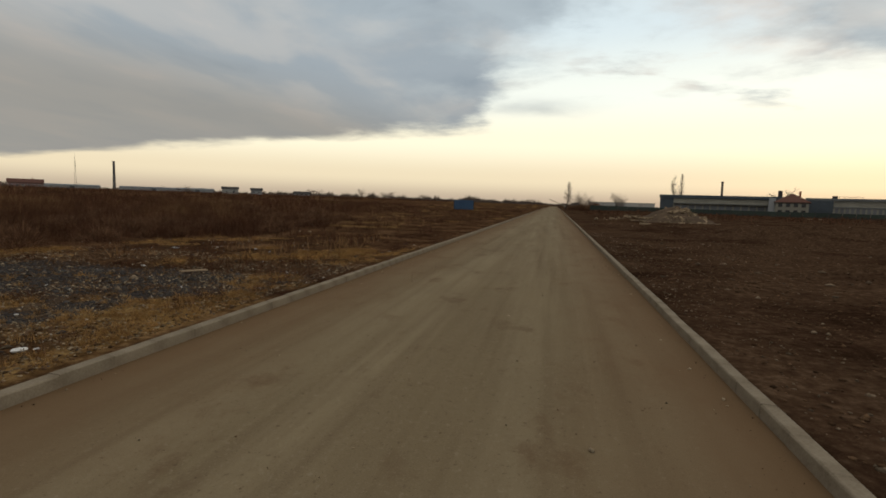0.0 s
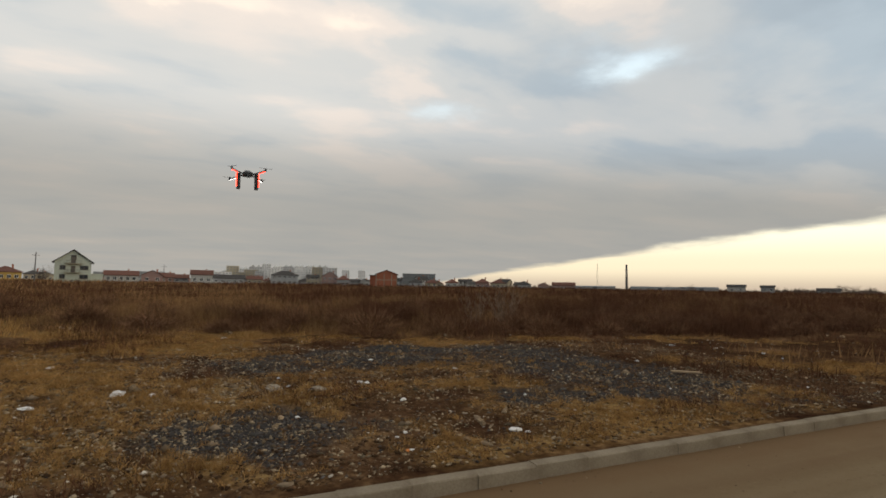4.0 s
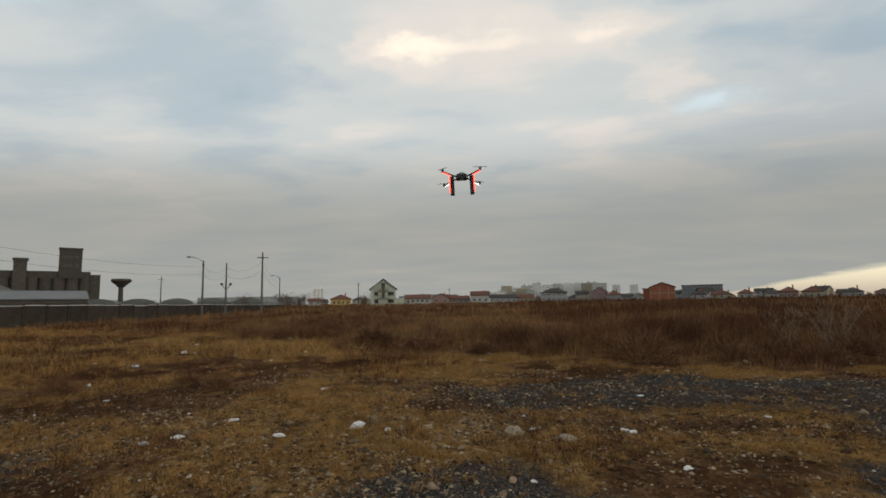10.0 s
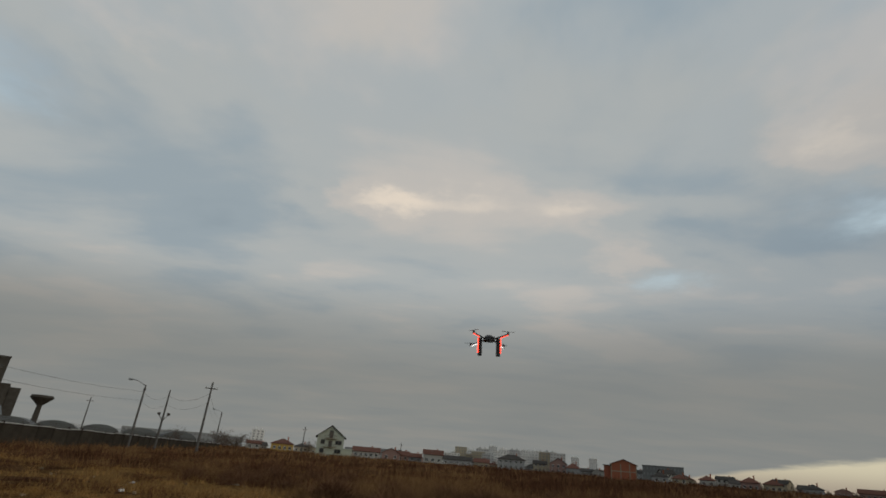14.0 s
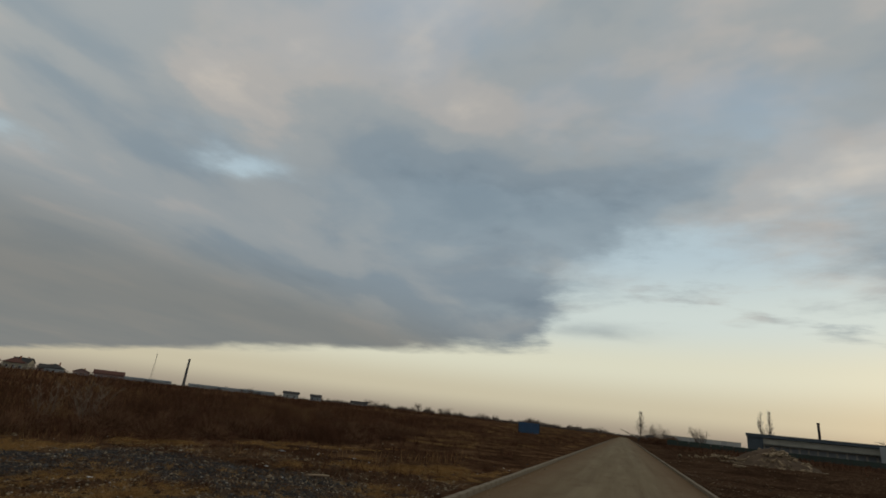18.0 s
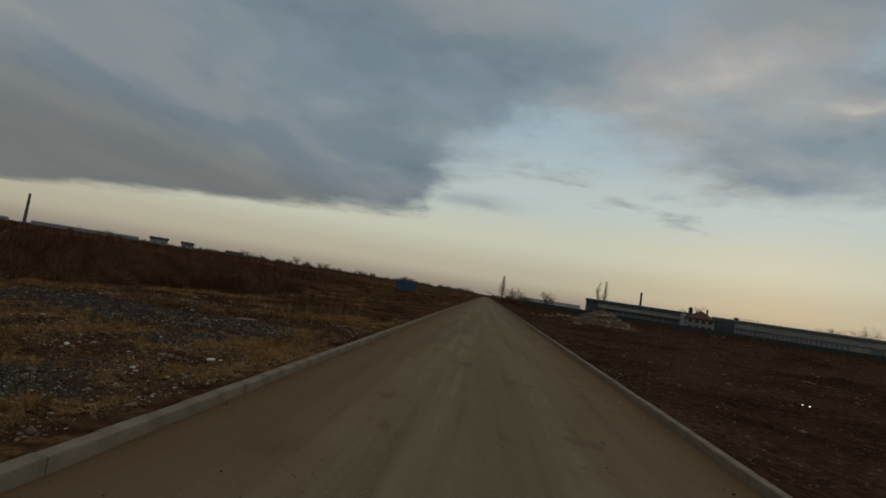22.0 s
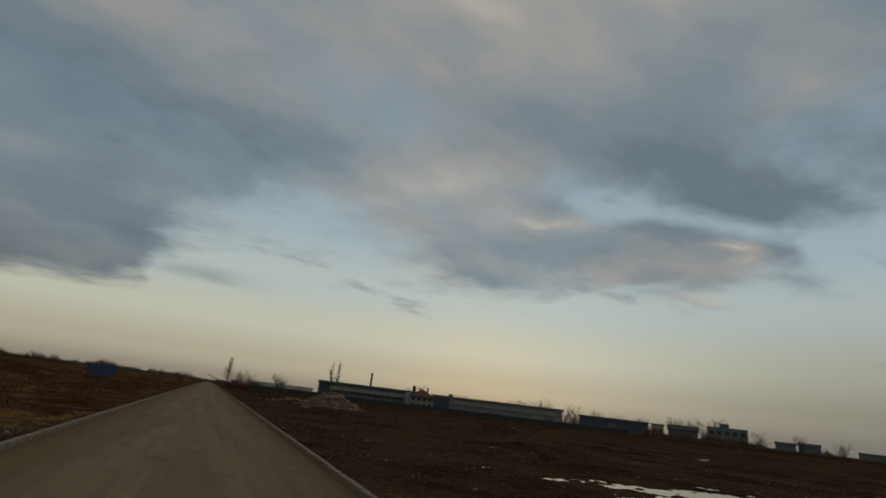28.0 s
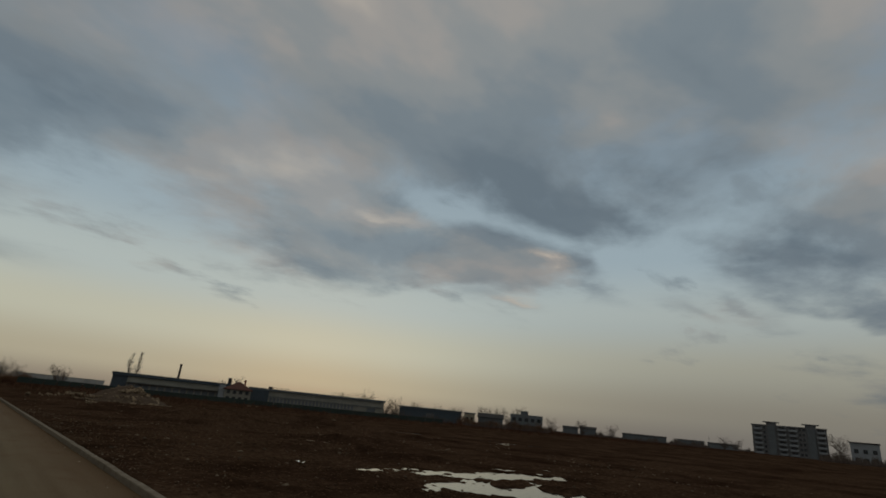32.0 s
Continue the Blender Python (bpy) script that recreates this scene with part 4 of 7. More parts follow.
    heap("broken_stones", 5000, (-13, -3.45, -6, 13), lambda x, y: (0.12 + 0.35 * gravel_cover(x, y) + 0.9 * rubble_cover(x, y)) * (1 - weed_cover(x, y)), (0.014, 0.036), DULL_STONE, "broken stones and brick lumps on the verge")
    heap("kerbside_gravel", 9000, (3.45, 7.5, -2, 34), lambda x, y: np.exp(-((x - 3.5) / 1.1) ** 2) * (0.2 + 0.8 * smooth(fractal(x, y, 1.2, 99), 0.4, 0.6)) + 0.06, (0.006, 0.020), DULL_STONE, "dull broken stones along the kerb")
    heap("field_stones", 9000, (4, 34, 4, 60), lambda x, y: (0.12 + 0.6 * smooth(fractal(x, y, 2.6, 91), 0.48, 0.66)) * (pool(x, y) < 0.15), (0.010, 0.042), DULL_STONE, "scattered stones and brick crumbs on dark soil")
    heap("road_crumbs", 9000, (ROAD_L + 0.03, ROAD_R - 0.03, -3, 20), lambda x, y: 0.05 + 0.35 * smooth(fractal(x, y, 1.4, 98), 0.52, 0.7) + 0.9 * np.exp(-((ROAD_R - x) / 0.35) ** 2) + 0.9 * np.exp(-((x - ROAD_L) / 0.22) ** 2), (0.002, 0.0065), CLOD, "dark crumbs of earth strewn on the road")
    heap("road_grit", 1500, (ROAD_L + 0.05, ROAD_R - 0.05, -2, 24), lambda x, y: 0.06 + 0.9 * np.exp(-((ROAD_R - x) / 0.3) ** 2) + 0.9 * np.exp(-((x - ROAD_L) / 0.3) ** 2), (0.006, 0.016), PALE_STONE, "loose grit on the dusty road")


build_gravel()

# ---- buildings ----


def mesh_of(name, bm, mat):
    me = bpy.data.meshes.new(name)
    bm.to_mesh(me)
    bm.free()
    me.materials.append(mat)
    return me


WINDOWS = {}


def window_frame(w, h, f, bars):
    """The outer frame and its upright bars in one piece."""
    xs, solid = [-w / 2, -w / 2 + f], [True]
    for k in range(bars):
        c = -w / 2 + w * (k + 1) / (bars + 1)
        xs += [c - f / 2, c + f / 2]
        solid += [False, True]
    xs += [w / 2 - f, w / 2]
    solid += [False, True]
    zs = [0, f, h - f, h]
    bm = bmesh.new()
    grid = [[[bm.verts.new((x, y, z)) for z in zs] for x in xs] for y in (-0.05, 0.05)]
    cells = {(a, b) for a in range(len(xs) - 1) for b in range(3) if solid[a] or b != 1}
    for a, b in cells:
        q = [(a, b), (a + 1, b), (a + 1, b + 1), (a, b + 1)]
        bm.faces.new([grid[0][m][n] for m, n in q])
        bm.faces.new([grid[1][m][n] for m, n in q[::-1]])
        for k, step_ in enumerate(((0, -1), (1, 0), (0, 1), (-1, 0))):
            if (a + step_[0], b + step_[1]) not in cells:
                (m, n), (o, r) = q[k], q[(k + 1) % 4]
                bm.faces.new((grid[0][o][r], grid[0][m][n], grid[1][m][n], grid[1][o][r]))
    return bm


def window(parent, x, z, w, h, y, frame_mat, turn=0.0, bars=1, name="window"):
    """A window with a frame standing 4 cm proud, its glass set back and a sill below; shared by size."""
    key = (round(w, 2), round(h, 2), frame_mat.name, bars)
    if key not in WINDOWS:
        f = max(0.06, w * 0.06)
        WINDOWS[key] = (mesh_of("window_frame", window_frame(w, h, f, bars), frame_mat), mesh_of("pane", boxes((-w / 2 + f, w / 2 - f, -0.012, 0.01, f, h - f)), PANE), mesh_of("sill", boxes((-w / 2 - 0.08, w / 2 + 0.08, -0.14, 0.0, -0.07, -0.005)), frame_mat))
    fr, pn, sl = WINDOWS[key]
    win = shared(name, fr, parent, Matrix.Translation((x, y, z)) @ Matrix.Rotation(turn, 4, "Z"))
    shared("pane", pn, win)
    shared("sill", sl, win)
    return win


def gable_roof(bm, w, d, eave, ridge, over=0.5, thick=0.22, along_x=False):
    """Two pitched slabs; the gable faces -y, or the ridge runs along x."""
    a, b = (d, w) if along_x else (w, d)
    half = a / 2 + over
    rise = (ridge - eave) * half / (a / 2)
    base = ridge - rise
    outline = [(-half, base), (0, ridge), (half, base), (half, base + thick), (0, ridge + thick * 1.15), (-half, base + thick)]
    prism(bm, outline, -b / 2 - over, b / 2 + over)
    if along_x:
        bmesh.ops.rotate(bm, verts=bm.verts, cent=(0, 0, 0), matrix=Matrix.Rotation(radians(90), 3, "Z"))
    bmesh.ops.translate(bm, verts=bm.verts, vec=(0, d / 2, 0))
    return bm


def gable_walls(w, d, eave, ridge, along_x=False):
    bm = bmesh.new()
    if along_x:
        prism(bm, [(-d / 2, -0.4), (-d / 2, eave), (0, ridge - 0.05), (d / 2, eave), (d / 2, -0.4)], -w / 2, w / 2)
        bmesh.ops.rotate(bm, verts=bm.verts, cent=(0, 0, 0), matrix=Matrix.Rotation(radians(90), 3, "Z"))
    else:
        prism(bm, [(-w / 2, -0.4), (-w / 2, eave), (0, ridge - 0.05), (w / 2, eave), (w / 2, -0.4)], -d / 2, d / 2)
    bmesh.ops.translate(bm, verts=bm.verts, vec=(0, d / 2, 0))
    return bm


def hip_roof(bm, w, d, eave, ridge, over=0.5):
    x, y0, y1 = w / 2 + over, -over, d + over
    r = max(0.2, (w - d) / 2)
    v = [bm.verts.new(c) for c in ((-x, y0, eave), (x, y0, eave), (x, y1, eave), (-x, y1, eave), (-r, d / 2, ridge), (r, d / 2, ridge), (-x, y0, eave - 0.2), (x, y0, eave - 0.2), (x, y1, eave - 0.2), (-x, y1, eave - 0.2))]
    for f in ((0, 1, 5, 4), (1, 2, 5), (2, 3, 4, 5), (3, 0, 4), (0, 6, 7, 1), (1, 7, 8, 2), (2, 8, 9, 3), (3, 9, 6, 0), (6, 9, 8, 7)):
        bm.faces.new([v[i] for i in f])
    return bm


WHITE_WALL = material("pale_render", (0.378, 0.374, 0.347), 0.9, (0.257, 0.250, 0.230), 0.5, 6, 0.4, 0.05)
MINT_WALL = material("mint_render", (0.448, 0.480, 0.400), 0.9, (0.336, 0.360, 0.296), 0.5, 6, 0.4, 0.05)
YELLOW_WALL = material("yellow_render", (0.496, 0.336, 0.104), 0.9, (0.360, 0.240, 0.080), 0.5, 6, 0.4, 0.05)
CREAM_WALL = material("cream_render", (0.375, 0.330, 0.240), 0.9, (0.270, 0.232, 0.173), 0.5, 6, 0.4, 0.05)
PINK_WALL = material("pink_render", (0.306, 0.200, 0.174), 0.9, (0.212, 0.140, 0.123), 0.5, 6, 0.4, 0.05)
GREY_WALL = material("grey_render", (0.30, 0.31, 0.31), 0.9, (0.20, 0.205, 0.21), 0.4, 6, 0.5, 0.05)
SLATE_WALL = material("grey_cladding", (0.145, 0.155, 0.155), 0.8, (0.095, 0.10, 0.10), 0.3, 4, 0.5, 0.05)
BRICK_RED = material("raw_red_brick", (0.33, 0.125, 0.075), 0.92, (0.22, 0.08, 0.05), 0.8, 9, 0.5, 0.15)
ROOF_DARK = material("dark_roof", (0.075, 0.07, 0.066), 0.85, (0.045, 0.042, 0.04), 0.8, 8, 0.5, 0.1)
ROOF_RED = material("red_tile_roof", (0.145, 0.075, 0.058), 0.9, (0.09, 0.048, 0.04), 0.8, 10, 0.5, 0.1)
TRIM_WHITE = material("white_trim", (0.62, 0.62, 0.6), 0.6, (0.5, 0.49, 0.47), 2, 20, 0.3, 0.02)
TRIM_DARK = material("dark_trim", (0.09, 0.075, 0.06), 0.6, (0.06, 0.05, 0.04), 2, 20, 0.3, 0.02)
BLUE_METAL = material("blue_sheet_metal", (0.070, 0.086, 0.100), 0.6, (0.045, 0.055, 0.063), 0.7, 8, 0.5, 0.05, 0.3)
BLOCK_PALE = material("panel_block_pale", (0.706, 0.702, 0.679), 0.9, (0.540, 0.529, 0.512), 0.15, 2, 0.5, 0.03)
BLOCK_GREY = material("panel_block_grey", (0.520, 0.516, 0.501), 0.9, (0.397, 0.387, 0.378), 0.15, 2, 0.5, 0.03)
# the far blocks' glass is paler than bare panes: distance haze mixed into its colour
HAZED_GLASS = material("hazed_window_glass", (0.20, 0.205, 0.21), 0.4, (0.14, 0.145, 0.15), 1, 8, 0.5, 0)
WORKS_WALL = material("stained_works_render", (0.30, 0.285, 0.235), 0.92, (0.18, 0.168, 0.14), 0.4, 5, 0.6, 0.06)
APARTMENT = material("stained_panel_wall", (0.20, 0.195, 0.19), 0.9, (0.13, 0.127, 0.122), 0.2, 3, 0.6, 0.05)
DARK_BAND = material("dark_opening", (0.15, 0.155, 0.16), 0.45, (0.10, 0.103, 0.107), 1, 8, 0.5, 0)


def house(label, turn, far, w, d, eave, ridge, wall, roof, style="gable", wins=(), frame_mat=None, twist=0.0, chimney=True, group=""):
    """A house: walls, roof, windows given as (x, z, w, h) on the front."""
    frame_mat = frame_mat or TRIM_WHITE
    e = thing("house", facing(turn, far, 0, twist), label, "house", group)
    along = style == "long"
    if style == "hip":
        part("wall", boxes((-w / 2, w / 2, 0, d, -0.4, eave)), wall, e)
        part("roof", hip_roof(bmesh.new(), w, d, eave, ridge), roof, e)
    else:
        part("wall", gable_walls(w, d, eave, ridge, along), wall, e)
        part("roof", gable_roof(bmesh.new(), w, d, eave, ridge, along_x=along), roof, e)
    for x, z, ww, hh in wins:
        window(e, x, z, ww, hh, 0.0, frame_mat)
    for z in (0.9,):
        window(e, w / 2, z, 1.2, 1.3, d * 0.4, frame_mat, radians(90))
    if chimney:
        c = part("chimney", boxes((w * 0.18, w * 0.18 + 0.6, d * 0.6, d * 0.6 + 0.6, eave, ridge + 0.7), (w * 0.18 - 0.06, w * 0.18 + 0.66, d * 0.6 - 0.06, d * 0.6 + 0.66, ridge + 0.7, ridge + 0.82)), BRICK_RED, e)
    return e


def grid_windows(cols, rows_, w, z0, step_z, ww, hh):
    return [(-w / 2 + w * (c + 0.5) / cols, z0 + r * step_z, ww, hh) for r in range(rows_) for c in range(cols)]


def white_house():
    """The lone house with a balcony on each floor."""
    e = thing("house", facing(100.6, 200), "pale green-white gabled house with balcony and dark roof", "house")
    w, d, eave, ridge = 9.6, 11, 6.6, 10.2
    part("wall", gable_walls(w, d, eave, ridge), MINT_WALL, e)
    part("roof", gable_roof(bmesh.new(), w, d, eave, ridge, 0.7), ROOF_DARK, e)
    for x, z in ((-2.7, 3.9), (2.9, 3.9), (-2.7, 1.0), (2.9, 1.0)):
        window(e, x, z, 1.5 if x < 0 else 2.3, 1.4, 0, TRIM_DARK)
    window(e, 0, 7.0, 1.5, 1.6, 0, TRIM_DARK)
    for z in (2.85, 5.75):
        b = part("balcony", boxes((-2.2, 2.2, -1.3, -0.02, z, z + 0.18)), CONCRETE, e)
        part("railing", boxes((-2.2, 2.2, -1.3, -1.24, z + 1.0, z + 1.08), *[(x - 0.03, x + 0.03, -1.29, -1.25, z + 0.18, z + 1.0) for x in np.linspace(-2.15, 2.15, 12)]), TRIM_DARK, b)
        part("door", boxes((-0.6, 0.6, -0.04, 0.03, z + 0.18, z + 2.3)), TRIM_DARK, e)
    part("annex", boxes((w / 2, w / 2 + 3.4, 2, 9, -0.3, 2.6), (w / 2 - 0.02, w / 2 + 3.7, 1.7, 9.2, 2.6, 2.8)), MINT_WALL, e)


def brick_building():
    e = thing("unfinished_building", facing(70.72, 190), "unfinished red brick building with pale concrete frame bands", "building")
    w, d, eave, ridge = 8.0, 11, 4.8, 6.3
    part("wall", gable_walls(w, d, eave, ridge), BRICK_RED, e)
    part("roof", gable_roof(bmesh.new(), w, d, eave, ridge, 0.35, 0.16), ROOF_RED, e)
    for x in (-w / 2 + 0.15, -0.9, 1.9, w / 2 - 0.15):
        part("concrete_column", boxes((x - 0.14, x + 0.14, -0.06, 0.1, -0.3, 5.0)), CONCRETE, e)
    part("ring_beam", boxes((-w / 2, w / 2, -0.075, 0.1, 2.6, 2.85)), CONCRETE, e)
    part("side_roof", boxes((-w / 2 - 2.6, -w / 2, 2, 9, 4.3, 4.5)), ROOF_DARK, e)
    part("side_wall", boxes((-w / 2 - 2.2, -w / 2 - 0.02, 2.3, 9, -0.3, 4.3)), BRICK_RED, e)


def flat_block(name, label, turn, far, w, d, h, wall, floors, cols, category="building", hat=True, group=""):
    """A slab block with a strip of windows on each floor and stair heads on the roof."""
    e = thing(name, facing(turn, far), label, category, group)
    part("wall", boxes((-w / 2, w / 2, 0, d, -0.5, h)), wall, e)
    part("parapet", boxes((-w / 2 - 0.15, w / 2 + 0.15, -0.15, d + 0.15, h, h + 0.5)), wall, e)
    fh = h / floors
    bw = w / cols
    me = mesh_of("window", boxes((-bw * 0.24, bw * 0.24, -0.09, 0.12, fh * 0.34, fh * 0.78)), HAZED_GLASS)
    for f in range(floors):
        for c in range(cols):
            shared("window", me, e, Matrix.Translation((-w / 2 + bw * (c + 0.5), 0, fh * f)))
    if hat:
        for x0, x1 in ((-w * 0.3, -w * 0.12), (w * 0.15, w * 0.3)):
            part("stair_head", boxes((x0, x1, d * 0.3, d * 0.8, h + 0.5, h + 2.9)), wall, e)
    return e


white_house()
brick_building()
house("yellow house with a red tiled hip roof", 105.4, 255, 9.8, 9, 3.4, 5.6, YELLOW_WALL, ROOF_RED, "hip", grid_windows(4, 1, 9, 1.0, 3, 1.3, 1.3))
house("small grey-white shed-like house with red roof", 108.1, 215, 5.0, 6, 2.2, 3.1, WHITE_WALL, ROOF_RED, "long", grid_windows(2, 1, 5, 0.8, 3, 1.0, 1.0), chimney=False)
house("cream house behind the yellow one", 103.59, 300, 7, 8, 3.2, 5.0, CREAM_WALL, ROOF_DARK, "hip", grid_windows(3, 1, 7, 1.0, 3, 1.2, 1.3))
house("long white house with a red roof", 96.91, 240, 11.5, 8, 3.0, 4.6, WHITE_WALL, ROOF_RED, "long", grid_windows(5, 1, 11, 1.0, 3, 1.2, 1.3))
house("pink house with a red roof", 94.35, 250, 8.0, 8, 3.3, 5.2, PINK_WALL, ROOF_RED, "gable", grid_windows(2, 1, 8, 1.0, 3, 1.3, 1.3))
house("small pink house with white windows", 93.12, 255, 5.6, 7, 2.8, 4.4, PINK_WALL, ROOF_RED, "long", grid_windows(2, 1, 5, 0.9, 3, 1.1, 1.2))
house("white house with a red-brown roof", 90, 270, 9.5, 10, 4.4, 6.4, WHITE_WALL, ROOF_RED, "long", grid_windows(3, 1, 9, 1.2, 3, 1.4, 1.4))
house("grey low house with dark red roof", 91.89, 280, 6.5, 8, 2.6, 4.2, GREY_WALL, ROOF_RED, "long", grid_windows(2, 1, 6, 0.9, 3, 1.2, 1.2))
house("long grey-green barn with low roof", 87.48, 290, 15.0, 9, 3.1, 4.8, GREY_WALL, ROOF_DARK, "long", grid_windows(5, 1, 15, 1.2, 3, 1.4, 0.9), chimney=False)
house("cream cottage with low roof", 84.96, 300, 8.0, 8, 2.9, 4.6, CREAM_WALL, ROOF_RED, "long", grid_windows(3, 1, 8, 0.9, 3, 1.2, 1.2))
house("dark-roofed villa with upper balcony", 81.95, 310, 15.0, 11, 5.8, 8.4, GREY_WALL, ROOF_DARK, "hip", grid_windows(5, 2, 14, 1.1, 2.8, 1.5, 1.4))
house("cream two-storey house with dark roof", 79.04, 330, 7.5, 8, 5.0, 6.6, CREAM_WALL, ROOF_DARK, "long", grid_windows(3, 2, 7, 1.0, 2.7, 1.2, 1.3))
house("brown-red house with steep dark roof", 77.2, 320, 9.5, 10, 5.6, 8.6, PINK_WALL, ROOF_DARK, "gable", grid_windows(3, 2, 9, 1.0, 2.7, 1.3, 1.4))
house("dark brown house with broad roof", 75.75, 315, 7.5, 9, 3.9, 6.6, GREY_WALL, ROOF_RED, "hip", grid_windows(3, 1, 7, 1.0, 2.8, 1.2, 1.3))
house("small cream house near the brick one", 73.44, 340, 6, 8, 3.2, 4.6, WHITE_WALL, ROOF_DARK, "gable", grid_windows(2, 1, 6, 1.0, 2.8, 1.2, 1.3))
house("grey house with a dark hip roof", 67.6, 260, 6.5, 8, 2.8, 4.6, GREY_WALL, ROOF_DARK, "hip", grid_windows(2, 1, 6, 0.9, 2.8, 1.2, 1.2))
house("dark red hip-roofed house", 65.88, 270, 6.5, 8, 2.6, 4.4, CREAM_WALL, ROOF_RED, "hip", grid_windows(2, 1, 6, 0.9, 2.8, 1.2, 1.2))
house("pale house with red roof", 63.59, 280, 6.5, 8, 3.0, 4.9, WHITE_WALL, ROOF_RED, "hip", grid_windows(2, 1, 6, 0.9, 2.8, 1.2, 1.2))
house("pink house with tiled roof", 60.16, 285, 7.5, 8, 3.4, 5.6, PINK_WALL, ROOF_RED, "hip", grid_windows(3, 1, 7, 0.9, 2.8, 1.2, 1.2))
house("tan house with tiled roof", 58.44, 290, 7.5, 8, 3.3, 5.4, CREAM_WALL, ROOF_RED, "hip", grid_windows(3, 1, 7, 0.9, 2.8, 1.2, 1.2))
house("dark low house by the field", 55.58, 330, 8.5, 8, 3.0, 5.2, GREY_WALL, ROOF_DARK, "hip", grid_windows(3, 1, 8, 0.9, 2.8, 1.2, 1.2))
house("long low brick-coloured house", 51.39, 380, 16, 9, 3.3, 5.2, PINK_WALL, ROOF_RED, "long", grid_windows(6, 1, 15, 1.0, 2.8, 1.3, 1.3))
house("white flat-fronted house by the field", 34.76, 330, 9, 8, 3.6, 4.6, WHITE_WALL, ROOF_DARK, "long", grid_windows(2, 1, 8, 1.2, 2.8, 1.2, 1.3), chimney=False)
house("low white house by the field", 32.21, 335, 6.5, 8, 3.4, 4.4, GREY_WALL, ROOF_DARK, "long", grid_windows(2, 1, 6, 1.2, 2.8, 1.0, 1.3), chimney=False)
house("pale low house far along the field", 27.65, 400, 12, 8, 2.4, 3.8, GREY_WALL, ROOF_DARK, "long", grid_windows(3, 1, 11, 1.0, 2.8, 1.2, 1.2), chimney=False)
flat_block("apartment_tower", "tall pale apartment tower far behind the houses", 108.2, 640, 13, 12, 19.5, BLOCK_PALE, 7, 3)
flat_block("grey_hall", "wide flat-topped grey office block", 67.4, 360, 23, 14, 9.0, SLATE_WALL, 3, 12, hat=False)
for _t, _far, _w, _h, _m in ((87.67, 830, 20, 17, BLOCK_PALE), (86.41, 820, 16, 20, BLOCK_PALE), (85.15, 790, 18, 22, BLOCK_GREY), (84.08, 830, 13, 27, BLOCK_PALE), (82.92, 800, 15, 23, BLOCK_PALE), (81.85, 840, 16, 25, BLOCK_GREY), (80.69, 800, 15, 24, BLOCK_PALE), (79.53, 820, 17, 25, BLOCK_PALE), (78.27, 850, 20, 26, BLOCK_GREY), (89.61, 860, 24, 14, BLOCK_GREY)):
    flat_block("apartment_block", "pale panel apartment block in a distant estate", _t, _far, _w, 12, _h * 1.12, _m, max(5, int(_h / 2.9)), max(4, int(_w / 3.2)), group="distant estate")
random.seed(23)
for _k in range(15):
    _t, _w, _h = 77.2 + _k * 0.86 + random.uniform(-0.25, 0.25), random.uniform(11, 19), random.uniform(14, 24)
    flat_block("apartment_block", "pale panel apartment block among many in the estate", _t, random.uniform(690, 770), _w, 12, _h, random.choice((BLOCK_PALE, BLOCK_PALE, BLOCK_GREY, CREAM_WALL)), max(4, int(_h / 2.9)), max(4, int(_w / 3.2)), hat=False, group="distant estate")
_walls = (("cream", CREAM_WALL), ("pale", WHITE_WALL), ("grey", GREY_WALL), ("pinkish", PINK_WALL))
_roofs = (("red-brown", ROOF_RED), ("dark", ROOF_DARK))
for _k in range(24):
    _t = 53.5 + _k * 2.35 + random.uniform(-0.8, 0.8)
    (_c, _m), (_r, _rm) = random.choice(_walls), random.choice(_roofs)
    _w, _e = random.uniform(6, 10), random.choice((2.7, 3.0, 5.0))
    house("small %s house with a %s roof in the village row" % (_c, _r), _t, random.uniform(330, 400), _w, 8, _e, _e + random.uniform(1.4, 2.4), _m, _rm, random.choice(("hip", "gable", "long")), grid_windows(3, 2 if _e > 4 else 1, _w - 1, 0.9, 2.5, 1.1, 1.2), random.choice((TRIM_DARK, TRIM_WHITE)), random.uniform(-25, 25), group="village row")
for _t in (75.75, 74.0):
    flat_block("apartment_tower", "slim pale apartment tower, one of a pair", _t, 900, 12.5, 12, 25.5, BLOCK_PALE, 9, 4, group="pair of towers")
for _t, _far, _w in ((95.58, 640, 46), (97.95, 700, 36), (111.53, 560, 40), (114.47, 520, 36), (117.9, 560, 44)):
    flat_block("apartment_block", "long low grey apartment block in the haze", _t, _far, _w, 12, 8.5 + _t % 3, GREY_WALL, 3, int(_w / 3.4), hat=False, group="distant rows")
for _t, _far, _w in ((48.25, 620, 46), (41.78, 600, 60), (37.93, 560, 30)):
    e = thing("warehouse", facing(_t, _far), "low pale warehouse on the far edge of the field", "warehouse", "far warehouses")
    part("wall", boxes((-_w / 2, _w / 2, 0, 18, -0.4, 3.6)), GREY_WALL, e)
    part("roof", gable_roof(bmesh.new(), _w, 18, 3.6, 4.9, 0.3, 0.15, True), SLATE_WALL, e)
    part("gate", boxes((-2, 2, -0.06, 0.05, -0.2, 3.4)), BLUE_METAL, e)


